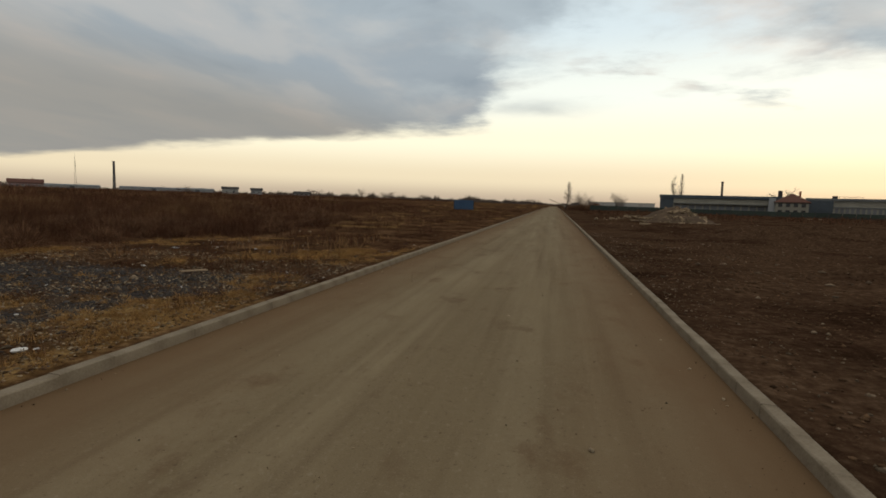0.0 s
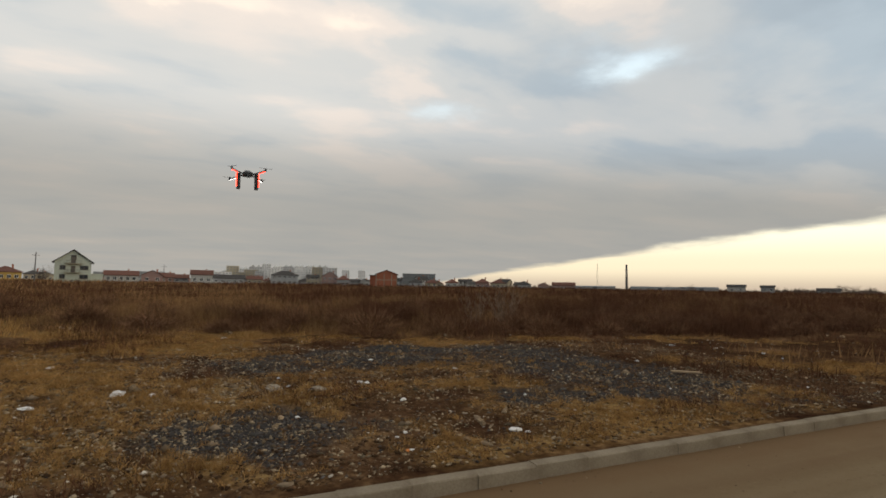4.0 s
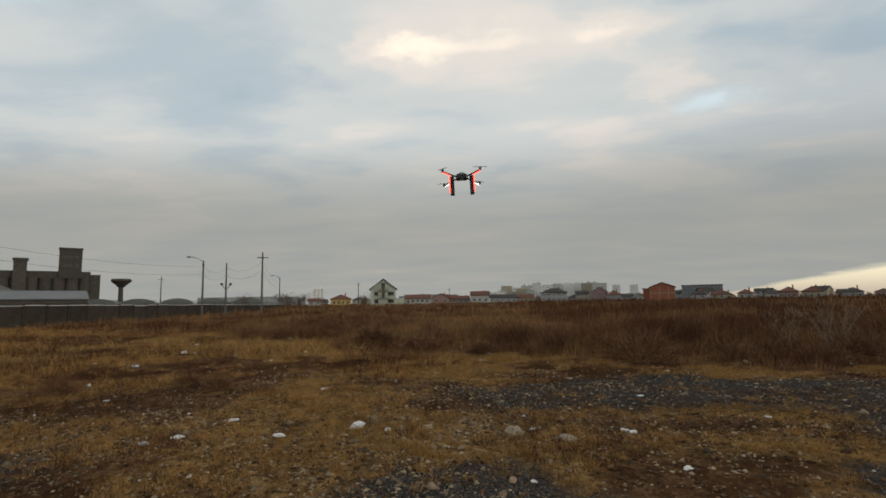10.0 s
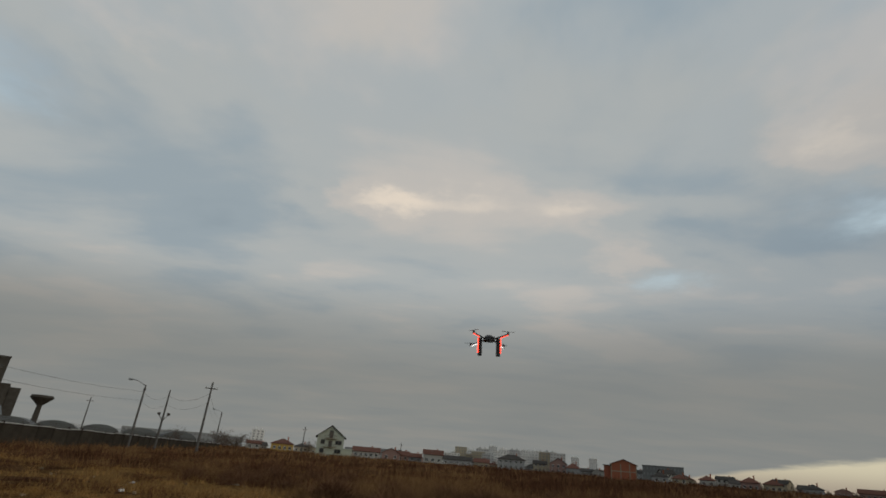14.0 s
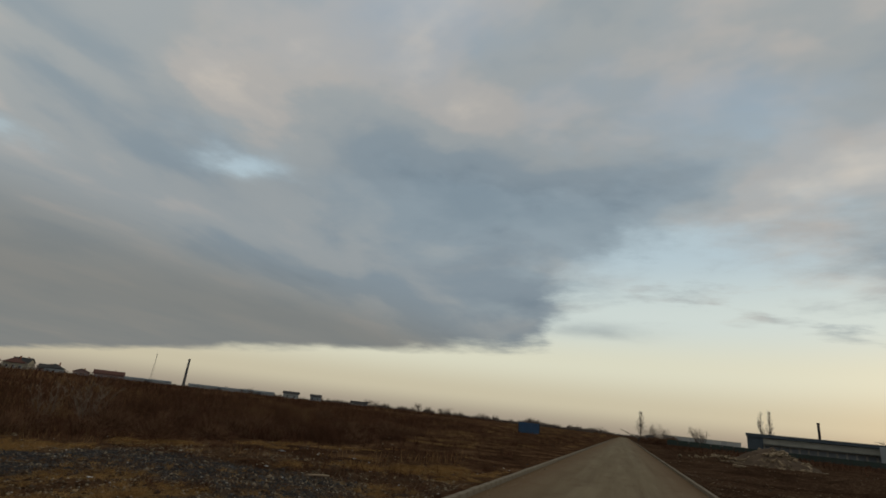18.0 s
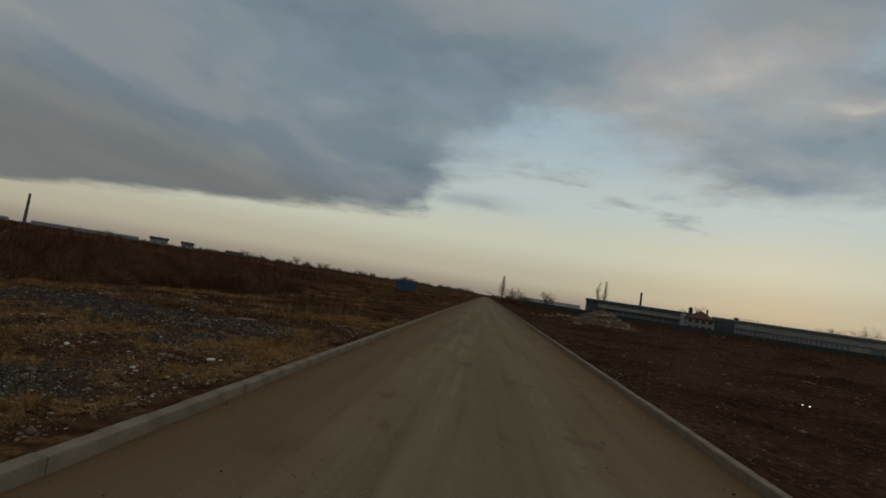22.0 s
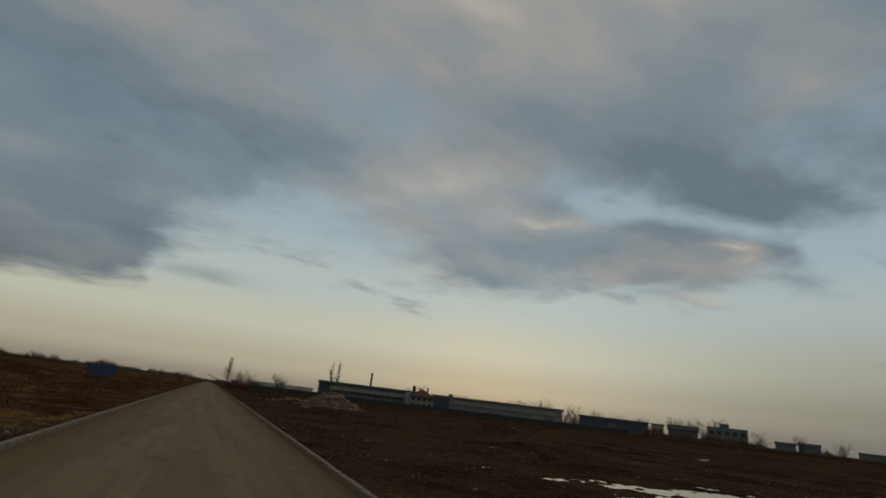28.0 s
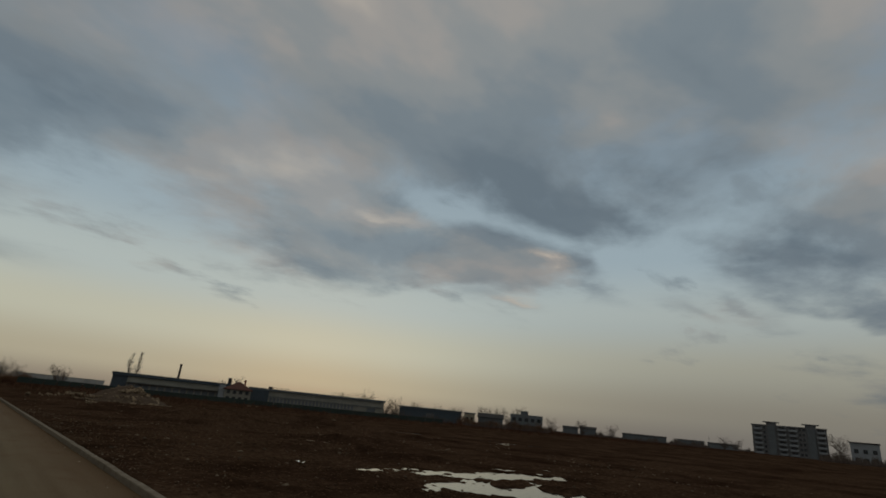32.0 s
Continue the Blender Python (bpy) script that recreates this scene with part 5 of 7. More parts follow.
def stack(label, turn, far, h, r0, r1, mat, base=0.0, bands=True):
    e = thing("chimney_stack", facing(turn, far, base), label, "chimney")
    part("shaft", tube(bmesh.new(), (0, 0, -0.5), (0, 0, h), r0, r1, 20), mat, e, smooth=False)
    part("rim", tube(bmesh.new(), (0, 0, h - 0.5), (0, 0, h + 0.2), r1 * 1.18, r1 * 1.18, 20), mat, e)
    if bands:
        for z in (h * 0.86,):
            part("gallery", tube(bmesh.new(), (0, 0, z), (0, 0, z + 0.7), r1 * 1.45, r1 * 1.45, 16), IRON, e)
    return e




def lattice_mast(turn, far, h):
    """A thin mast of four legs and cross bars."""
    e = thing("lattice_mast", facing(turn, far), "thin steel lattice mast beyond the field", "mast")
    for sx in (-1, 1):
        for sy in (-1, 1):
            part("leg", tube(bmesh.new(), (sx * 0.9, sy * 0.9, -0.3), (sx * 0.18, sy * 0.18, h), 0.11, 0.07, 5), IRON, e)
    n = 12
    for k in range(n):
        a, b = k / n, (k + 1) / n
        ra, rb = 0.9 - 0.72 * a, 0.9 - 0.72 * b
        part("brace", tube(bmesh.new(), (-ra, -ra, h * a), (rb, -rb, h * b), 0.05, 0.05, 4), IRON, e)
    part("aerial", tube(bmesh.new(), (0, 0, h - 0.5), (0, 0, h + 3.5), 0.07, 0.04, 5), IRON, e)


lattice_mast(47.96, 600, 30)
stack("tall slim grey chimney stack beyond the field", 45.05, 800, 38, 1.9, 1.3, POLE, bands=False)
stack("tall dark factory chimney with a gallery ring", 137.3, 300, 42.5, 2.5, 1.7, OLD_CONCRETE)


def factory():
    """The old grain works: round silos, head tower, sloped conveyors."""
    e = thing("grain_silo", facing(132.9, 300), "old grey concrete grain silos with a square head tower", "silo")
    n, r = 7, 2.6
    for k in range(n):
        x = -12 + k * 2 * r * 0.98
        part("silo_cell", tube(bmesh.new(), (x, 0, -1), (x, 0, 15.2), r, r, 18), OLD_CONCRETE, e)
    part("gallery", boxes((-15.5, 20.5, -1.6, 2.6, 15.2, 18.4)), OLD_CONCRETE, e)
    t = part("head_tower", boxes((8.0, 16.8, -3.0, 4.5, 15.0, 29.0), (7.7, 17.1, -3.3, 4.8, 29.0, 29.6)), OLD_CONCRETE, e)
    for z in (20.5, 24.5):
        for x in (10.0, 12.4, 14.8):
            window(t, x, z, 1.1, 1.5, -3.0, TRIM_DARK)
    part("side_tower", boxes((20.5, 24.5, -2.2, 3.0, -1, 17.0)), OLD_CONCRETE, e)
    part("lift_shaft", boxes((-8.4, -3.6, -4.6, -1.9, -1, 23.0), (-8.8, -3.2, -5.0, 1.6, 23.0, 24.0)), OLD_CONCRETE, e)
    part("stair_shaft", boxes((-24.5, -18.5, -3.6, 2.0, -1, 20.5), (-25.0, -18.0, -4.0, 2.4, 20.5, 21.3)), OLD_CONCRETE, e)
    part("conveyor", prism(bmesh.new(), [(-19, 17.5), (-15, 17.8), (-15, 15.5), (-19, 15.2)], -1.2, 1.6), SLATE_WALL, e)
    hall = thing("factory_hall", facing(141.5, 210), "long grey factory hall with a rounded roof", "hall")
    arc = [(28 * math.cos(a), 5.2 + 6.0 * math.sin(a)) for a in np.linspace(0, math.pi, 17)]
    bm = prism(bmesh.new(), arc, 0, 26)
    part("roof", bm, SLATE_WALL, hall)
    part("wall", boxes((-27.6, 27.6, 0.3, 25.7, -0.6, 5.2)), OLD_CONCRETE, hall)
    for k in range(9):
        window(hall, -24 + k * 6, 1.6, 3.2, 2.2, 0.28, TRIM_DARK, 0, 2)
    shed = thing("factory_shed", facing(135.44, 170), "low grey factory shed with a pitched roof", "shed")
    part("wall", gable_walls(40, 14, 3.4, 5.6, True), OLD_CONCRETE, shed)
    part("roof", gable_roof(bmesh.new(), 40, 14, 3.4, 5.6, 0.4, 0.2, True), SLATE_WALL, shed)
    for k in range(8):
        window(shed, -17 + k * 4.8, 1.2, 2.4, 1.4, 0.0, TRIM_DARK, 0, 2)
    low = thing("greenhouse_row", facing(121.43, 190), "long low row of pale storage roofs", "greenhouse")
    for k in range(5):
        x = -22 + k * 11
        part("vault", prism(bmesh.new(), [(x + 5.2 * math.cos(a), 1.2 + 2.4 * math.sin(a)) for a in np.linspace(0, math.pi, 11)] + [(x - 5.2, -0.4), (x + 5.2, -0.4)], 0, 20), SLATE_WALL, low)
    wt = thing("water_tower", facing(126.6, 350), "mushroom-shaped concrete water tower", "water tower")
    part("shaft", tube(bmesh.new(), (0, 0, -0.5), (0, 0, 13.0), 1.5, 1.2, 14), OLD_CONCRETE, wt)
    bm = tube(bmesh.new(), (0, 0, 12.6), (0, 0, 16.4), 1.3, 5.4, 20)
    tube(bm, (0, 0, 16.4), (0, 0, 17.6), 5.4, 4.8, 20)
    part("bowl", bm, OLD_CONCRETE, wt)


factory()


def halls():
    """The blue-roofed works to the right of the road."""
    d1 = 200
    a = thing("works_hall", facing(-16.7, d1), "long pale works hall with blue sheet-metal eaves", "hall")
    w = 40.0
    part("wall", boxes((-w / 2, w / 2, 0, 14, -0.4, 4.9)), WORKS_WALL, a)
    part("roof", boxes((-w / 2 - 0.5, w / 2 + 0.5, -0.6, 14.6, 5.0, 6.0)), BLUE_METAL, a, "dark blue sheet-metal roof edge")
    part("end_wall", boxes((-w / 2 - 0.25, -w / 2 + 4.2, -0.12, 14.1, -0.4, 5.0)), BLUE_METAL, a, "blue sheet-metal end")
    bays = 15
    for k in range(bays):
        x = -w / 2 + 5.5 + k * 2.3
        part("pier", boxes((x - 1.15 - 0.16, x - 1.15 + 0.16, -0.25, 0.1, -0.4, 3.2)), WORKS_WALL, a)
        part("opening", boxes((x - 0.9, x + 0.9, -0.05, 0.1, 0.2, 2.6)), DARK_BAND, a)
    part("awning", boxes((-w / 2 + 4.2, w / 2, -1.4, -0.05, 3.0, 3.15)), SLATE_WALL, a)
    part("vent_stack", boxes((w / 2 - 4.4, w / 2 - 3.2, 5, 6.2, 6.0, 8.2)), IRON, a)
    stack("thin dark iron chimney behind the works hall", -16.4, 225, 11.8, 0.45, 0.38, IRON, bands=False)
    h = house("red-roofed house squeezed between the works halls", -22.2, 192, 8.6, 10, 4.3, 7.0, WORKS_WALL, ROOF_RED, "hip", grid_windows(4, 2, 8, 0.7, 2.1, 1.1, 1.1), TRIM_DARK)
    part("lean_to", boxes((-6.2, -4.4, 1, 8, -0.3, 5.4)), GREY_WALL, h)
    b = thing("works_hall", facing(-30.3, 205), "long low cream works hall with a dark flat roof", "hall")
    w = 50.5
    part("wall", boxes((-w / 2, w / 2, 0, 14, -0.4, 5.2)), WORKS_WALL, b)
    part("roof", boxes((-w / 2 - 0.4, w / 2 + 0.4, -0.5, 14.5, 5.2, 5.95)), SLATE_WALL, b)
    part("blue_bay", boxes((-w / 2 - 0.2, -w / 2 + 7, -0.4, 14.2, -0.4, 5.6)), BLUE_METAL, b, "blue-grey sheet-metal bay")
    part("roof_vent", boxes((-w / 2 + 6.2, -w / 2 + 7.6, 3, 4.4, 5.95, 6.8)), IRON, b)
    part("roof_rail", boxes((-w / 2 + 7.6, -w / 2 + 14, 3.2, 3.3, 6.5, 6.6), *[(x, x + 0.08, 3.2, 3.3, 5.95, 6.5) for x in np.linspace(-w / 2 + 8, -w / 2 + 13.8, 5)]), IRON, b)
    part("cornice", boxes((-w / 2 + 7, w / 2, -0.3, -0.02, 3.0, 3.25)), SLATE_WALL, b)
    for k in range(24):
        x = -w / 2 + 8 + k * 1.32
        part("bay_window", boxes((x - 0.42, x + 0.42, -0.06, 0.1, 1.3, 2.8)), DARK_BAND, b)
    part("gate", boxes((w / 2 - 6.5, w / 2 - 3.2, -0.08, 0.1, -0.3, 2.8)), SLATE_WALL, b)
    c = thing("storehouse", facing(-42.4, 205), "long low dark blue storehouse", "storehouse")
    part("wall", boxes((-12, 12, 0, 9, -0.4, 4.4)), BLUE_METAL, c)
    part("roof", boxes((-12.4, 12.4, -0.4, 9.4, 4.4, 4.9)), SLATE_WALL, c)
    part("door", boxes((-1.6, 1.6, -0.06, 0.1, -0.2, 3.0)), SLATE_WALL, c)
    d = thing("storehouse", facing(-46.65, 203), "small yellow-cream storehouse with two windows", "storehouse")
    part("wall", boxes((-2.0, 2.0, 0, 8, -0.4, 4.3)), CREAM_WALL, d)
    part("roof", boxes((-2.3, 2.3, -0.3, 8.3, 4.3, 4.7)), SLATE_WALL, d)
    for x in (-0.9, 0.9):
        window(d, x, 2.2, 0.9, 0.9, 0, TRIM_DARK)
    f = thing("storehouse", facing(-48.91, 206), "dark low storehouse half hidden by trees", "storehouse")
    part("wall", gable_walls(9.5, 8, 3.6, 5.0, True), SLATE_WALL, f)
    part("roof", gable_roof(bmesh.new(), 9.5, 8, 3.6, 5.0, 0.4, 0.2, True), ROOF_DARK, f)
    g = thing("office_block", facing(-52.7, 210), "dark boxy office block with a raised stair head", "building")
    part("wall", boxes((-6.2, 6.2, 0, 10, -0.4, 6.0)), SLATE_WALL, g)
    part("stair_head", boxes((-2.4, 0.6, 2, 6, 6.0, 7.4)), SLATE_WALL, g)
    for x, z, ww, hh in grid_windows(5, 2, 12, 0.9, 2.6, 1.4, 1.3):
        window(g, x, z, ww, hh, 0, TRIM_DARK)
    for t, far, wd, ht in ((-57.05, 300, 8, 3.4), (-58.78, 320, 9, 4.2), (-64, 480, 34, 4.2), (-68.18, 500, 20, 3.8), (-70.81, 520, 22, 3.6)):
        q = thing("shed", facing(t, far), "far low dark shed on the horizon", "shed", "far sheds")
        part("wall", boxes((-wd / 2, wd / 2, 0, 8, -0.4, ht)), SLATE_WALL, q)
        part("roof", gable_roof(bmesh.new(), wd, 8, ht, ht + 1.0, 0.3, 0.15, True), ROOF_DARK, q)
    wall = thing("boundary_wall", facing(-6.98, 300), "long pale boundary wall beside the road's far end", "wall")
    for k in range(12):
        part("wall_panel", boxes((-17 + k * 2.9, -17 + k * 2.9 + 2.82, 0, 0.2, -0.3, 3.3)), WHITE_WALL, wall)
    part("coping", boxes((-17.1, 17.9, -0.06, 0.26, 3.3, 3.45)), CONCRETE, wall)
    # sheet fence along the front of the works
    fe = thing("sheet_fence", pose(0, 0, 0), "low dark green sheet fence before the works halls", "fence")
    panel = mesh_of("panel", boxes((-1.2, 1.2, -0.02, 0.02, 0.05, 1.35)), GREEN_SHEET)
    post = mesh_of("post", boxes((-0.05, 0.05, -0.05, 0.05, -0.2, 1.5)), IRON)
    for k in range(42):
        m = facing(-4.6 - k * 0.95, 150 + 6 * math.sin(k * 0.35))
        shared("panel", panel, fe, m)
        shared("post", post, fe, m @ Matrix.Translation((1.22, 0.02, 0)))

halls()


def apartment_house():
    """The six-storey block on its own."""
    e = thing("apartment_block", facing(-76.25, 375), "six-storey dark grey apartment block with stacked balconies", "apartment block")
    w, d, h, floors = 36.5, 14, 16.2, 6
    fh = h / floors
    part("wall", boxes((-w / 2, w / 2, 0, d, -0.6, h)), APARTMENT, e)
    part("parapet", boxes((-w / 2 - 0.4, w / 2 + 0.4, -0.5, d + 0.3, h, h + 0.6)), APARTMENT, e)
    for x in (-8.4, 11.0):
        part("stair_head", boxes((x - 2.6, x + 2.6, 3, 9, h + 0.6, h + 2.2), (x - 4.2, x + 4.2, 2.2, 9.8, h + 2.2, h + 2.6)), APARTMENT, e)
        part("stair_bay", boxes((x - 1.9, x + 1.9, -0.5, 0, -0.5, h)), SLATE_WALL, e)
    bal = mesh_of("balcony", boxes((-2.1, 2.1, -1.3, -0.02, 0, 0.16), (-2.1, 2.1, -1.3, -1.2, 0.16, 1.1), (-2.1, -2.0, -1.2, -0.02, 0.16, 1.1), (2.0, 2.1, -1.2, -0.02, 0.16, 1.1)), GREY_WALL)
    for f in range(floors):
        for x in (-15.2, -3.2, 2.2, 15.6):
            shared("balcony", bal, e, Matrix.Translation((x, 0, f * fh + 0.3)))
            window(e, x, f * fh + 1.0, 3.0, 1.5, 0, TRIM_DARK, 0, 2)
        for x in (-11.9, 5.6, 7.4):
            window(e, x, f * fh + 1.0, 1.2, 1.4, 0, TRIM_DARK)
    g = thing("house", facing(-81.7, 250), "boxy grey-green house near the apartment block", "house")
    part("wall", boxes((-4.2, 4.2, 0, 8, -0.4, 7.4)), GREY_WALL, g)
    part("roof", boxes((-4.5, 4.5, -0.3, 8.3, 7.4, 7.8)), ROOF_DARK, g)
    for x, z, ww, hh in grid_windows(3, 2, 8, 1.0, 3.0, 1.3, 1.4):
        window(g, x, z, ww, hh, 0, TRIM_DARK)


apartment_house()

# ---- poles, lamps and the fence ----


def concrete_pole(name, turn, far, h, label, lamp=None, arms=0, group="", lean=0.0):
    x, y = polar(turn, far)
    e = thing(name, pose(x, y, float(land(x, y)), lean, 0, turn), label, "pole" if lamp is None else "street lamp", group)
    part("shaft", tube(bmesh.new(), (0, 0, -0.3), (0, 0, h), 0.19, 0.11, 8), POLE, e)
    part("footing", boxes((-0.3, 0.3, -0.3, 0.3, -0.3, 0.18), bevel=0.03), CONCRETE, e)
    if lamp is not None:
        bm = bmesh.new()
        pts = [Vector((lamp * 1.9 * t, 0, h - 0.15 + 0.75 * math.sin(t * 1.45))) for t in np.linspace(0, 1, 7)]
        for a, b in zip(pts, pts[1:]):
            tube(bm, a, b, 0.045, 0.04, 6)
        arm = part("arm", bm, IRON, e)
        tip = pts[-1]
        bm = bmesh.new()
        bmesh.ops.create_uvsphere(bm, u_segments=12, v_segments=8, radius=1, matrix=Matrix.Translation(tip + Vector((lamp * 0.28, 0, -0.02))) @ Matrix.Diagonal((0.4, 0.16, 0.11, 1)))
        head = part("lamp_head", bm, SLATE_WALL, e, smooth=True)
        part("lamp_glass", boxes((tip.x + lamp * 0.28 - 0.22, tip.x + lamp * 0.28 + 0.22, -0.1, 0.1, tip.z - 0.15, tip.z - 0.09), bevel=0.02), PANE, head)
        part("bracket", tube(bmesh.new(), (0, 0, h - 0.8), (0, 0, h - 0.6), 0.2, 0.2, 10), IRON, e)
    for k in range(arms):
        z = h - 0.9 - 0.8 * k
        a = part("cross_arm", boxes((-0.85, 0.85, -0.06, 0.06, z - 0.06, z + 0.06)), IRON, e)
        for q in (-0.75, 0.0, 0.75):
            part("insulator", tube(bmesh.new(), (q, 0, z + 0.06), (q, 0, z + 0.28), 0.05, 0.035, 8), TRIM_WHITE, a)
    return e


concrete_pole("street_lamp", 137.65, 51, 9.1, "concrete street lamp with a curved arm behind the fence", lamp=-1, group="street lamps")
concrete_pole("street_lamp", 118.3, 92, 9.2, "concrete street lamp with a curved arm beside the fence", lamp=-1, group="street lamps")
concrete_pole("street_lamp", 111.5, 160, 9.2, "distant concrete street lamp with a curved arm", lamp=-1, group="street lamps")
concrete_pole("power_pole", 112.4, 84, 10.1, "tall concrete power pole with a cross arm", arms=1)
concrete_pole("power_pole", 146.15, 64, 9.3, "bare concrete pole by the factory fence", group="poles")
concrete_pole("power_pole", 140.6, 58, 9.4, "bare concrete pole close to the factory fence", group="poles")
concrete_pole("power_pole", 122.8, 170, 9.8, "distant concrete power pole", arms=1, group="poles")
concrete_pole("power_pole", 103.3, 190, 8.6, "thin power pole beside the pale gabled house", arms=1, group="poles")
concrete_pole("power_pole", 93.4, 260, 8.2, "thin power pole among the houses", arms=1, group="poles")
concrete_pole("power_pole", -86.3, 170, 7.6, "thin power pole near the conifers", arms=1, group="poles")
concrete_pole("power_pole", -69.8, 420, 8.0, "thin far power pole on the horizon", group="poles")


def v_pole():
    x, y = polar(116.15, 95)
    e = thing("power_pole", pose(x, y, 0, 0, 0, 116.15), "concrete power pole with a V-shaped bracket", "pole")
    part("shaft", tube(bmesh.new(), (0, 0, -0.3), (0, 0, 9.3), 0.19, 0.1, 8), POLE, e)
    part("footing", boxes((-0.3, 0.3, -0.3, 0.3, -0.3, 0.18), bevel=0.03), CONCRETE, e)
    for s in (-1, 1):
        a = part("bracket_arm", tube(bmesh.new(), (0, 0, 4.6), (s * 0.7, 0, 5.5), 0.06, 0.06, 6), IRON, e)
        part("floodlight", boxes((s * 0.7 - 0.22, s * 0.7 + 0.22, -0.2, 0.2, 5.45, 5.8), bevel=0.04), IRON, a)


v_pole()


def wires():
    def hang(a, b, sag, n=14):
        return [Vector(a).lerp(Vector(b), t) - Vector((0, 0, sag * 4 * t * (1 - t))) for t in np.linspace(0, 1, n)]

    spans = []
    tops = [(polar(118.3, 92), 8.4), (polar(116.15, 95), 8.4), (polar(112.4, 84), 8.6), (polar(111.5, 160), 8.4)]
    start = (polar(140.6, 58), 8.6)
    for k, dz in enumerate((0, -1.3)):
        chain = [start] + tops
        for (p, z), (q, w) in zip(chain, chain[1:]):
            spans.append(hang((*p, z + dz), (*q, w + dz), 0.9))
    for pts in spans:
        cu = bpy.data.curves.new("power_line", "CURVE")
        cu.dimensions, cu.bevel_depth, cu.bevel_resolution = "3D", 0.014, 1
        sp = cu.splines.new("POLY")
        sp.points.add(len(pts) - 1)
        for p, v in zip(sp.points, pts):
            p.co = (*v, 1)
        cu.materials.append(IRON)
        tagged(new("power_line", cu), "thin dark power line sagging between poles", "power line", "power lines")


wires()


def concrete_fence():
    """Panels between posts, a strip of mesh along the top, following the lamps."""
    pts = [Vector((-14.0, -38.0, 0)), Vector((*polar(137.4, 54), 0)), Vector((*polar(118.2, 96), 0)), Vector((*polar(111.1, 165), 0))]
    e = thing("panel_fence", pose(0, 0, 0), "weathered concrete panel fence with wire mesh on top", "fence")
    panel = mesh_of("panel", boxes((0.08, 2.92, -0.05, 0.05, 0.0, 2.1), (0.3, 2.7, -0.075, -0.05, 0.2, 0.95), (0.3, 2.7, -0.075, -0.05, 1.12, 1.9)), FENCE_PANEL)
    post = mesh_of("post", boxes((-0.08, 0.08, -0.11, 0.11, -0.3, 2.3), bevel=0.015), FENCE_PANEL)
    spans = []
    for k in range(11):
        spans.append((0.05 + k * 0.28, 0.07 + k * 0.28, -0.012, 0.0, 2.12, 2.75))
    for z in (2.2, 2.4, 2.6, 2.75):
        spans.append((0.0, 3.0, -0.014, 0.002, z - 0.012, z + 0.012))
    mesh = mesh_of("mesh_strip", boxes(*spans), IRON)
    coil = mesh_of("coping", boxes((0.0, 3.0, -0.09, 0.09, 2.102, 2.16)), BLOCK_PALE)
    for a, b in zip(pts, pts[1:]):
        n = max(1, round((b - a).length / 3.0))
        turn = math.atan2(b.y - a.y, b.x - a.x)
        for k in range(n):
            p = a.lerp(b, k / n)
            m = Matrix.Translation((p.x, p.y, random.uniform(-0.06, 0.06))) @ Matrix.Rotation(turn + random.uniform(-0.02, 0.02), 4, "Z")
            shared("panel", panel, e, m @ Matrix.Rotation(radians(random.uniform(-1.5, 1.5)), 4, "X"))
            shared("post", post, e, m)
            shared("mesh_strip", mesh, e, m)
            shared("coping", coil, e, m)


concrete_fence()

# ---- trees ----


def limb(bm, a, way, length, r, depth, spread, up):
    """One branch and its offspring, as thin three-sided bars."""
    steps = 3 if depth > 1 else 2
    p = Vector(a)
    d = Vector(way).normalized()
    for s in range(steps):
        q = p + d * (length / steps)
        r2 = r * (1 - 0.75 * (s + 1) / steps)
        tube(bm, p, q, max(r * (1 - 0.6 * s / steps), 0.022), max(r2, 0.014), 4 if depth > 1 else 3)
        if depth > 0:
            for _ in range(2 if depth > 1 else 3):
                side = Vector((random.gauss(0, 1), random.gauss(0, 1), random.gauss(0, 0.5))).normalized()
                limb(bm, p.lerp(q, random.uniform(0.3, 1)), d * (1 - spread) + side * spread + Vector((0, 0, up)), length * random.uniform(0.42, 0.62), r2 * 0.55 + 0.004, depth - 1, spread, up)
        d = (d + Vector((random.gauss(0, 0.14), random.gauss(0, 0.14), random.gauss(0, 0.06) + up * 0.15))).normalized()
        p = q


def tree_meshes(h, poplar, seed):
    random.seed(seed)
    trunk = bmesh.new()
    p = Vector((0, 0, -0.2))
    n = 6
    top = h * (0.9 if poplar else 0.5)
    path = [Vector((random.gauss(0, 0.012) * h * (k > 0), random.gauss(0, 0.012) * h * (k > 0), -0.2 + (top + 0.2) * k / n)) for k in range(n + 1)]
    r0 = h * (0.012 if poplar else 0.022)
    for k in range(n):
        tube(trunk, path[k], path[k + 1], r0 * (1 - 0.8 * k / n), r0 * (1 - 0.8 * (k + 1) / n), 8)
    crown = bmesh.new()
    if poplar:
        for k in range(44):
            t = random.uniform(0.1, 1.0)
            i = min(int(t * n), n - 1)
            a = random.uniform(0, 2 * math.pi)
            reach = h * (0.26 - 0.16 * t)
            limb(crown, path[i].lerp(path[i + 1], t * n - i), (math.cos(a) * 0.5, math.sin(a) * 0.5, 1), reach, r0 * 0.3 * (1.2 - t), 1, 0.34, 0.22)
    else:
        for k in range(17):
            a = 2 * math.pi * k / 17 + random.uniform(-0.3, 0.3)
            i = random.choice((0, 1, 1, 2, 3, 4, 5, 6))
            limb(crown, path[i], (math.cos(a), math.sin(a), random.uniform(0.5, 1.4)), h * random.uniform(0.3, 0.46), r0 * 0.5, 2, 0.55, 0.22)
    return mesh_of("trunk", trunk, BARK), mesh_of("crown", crown, TWIG)


KINDS = {}


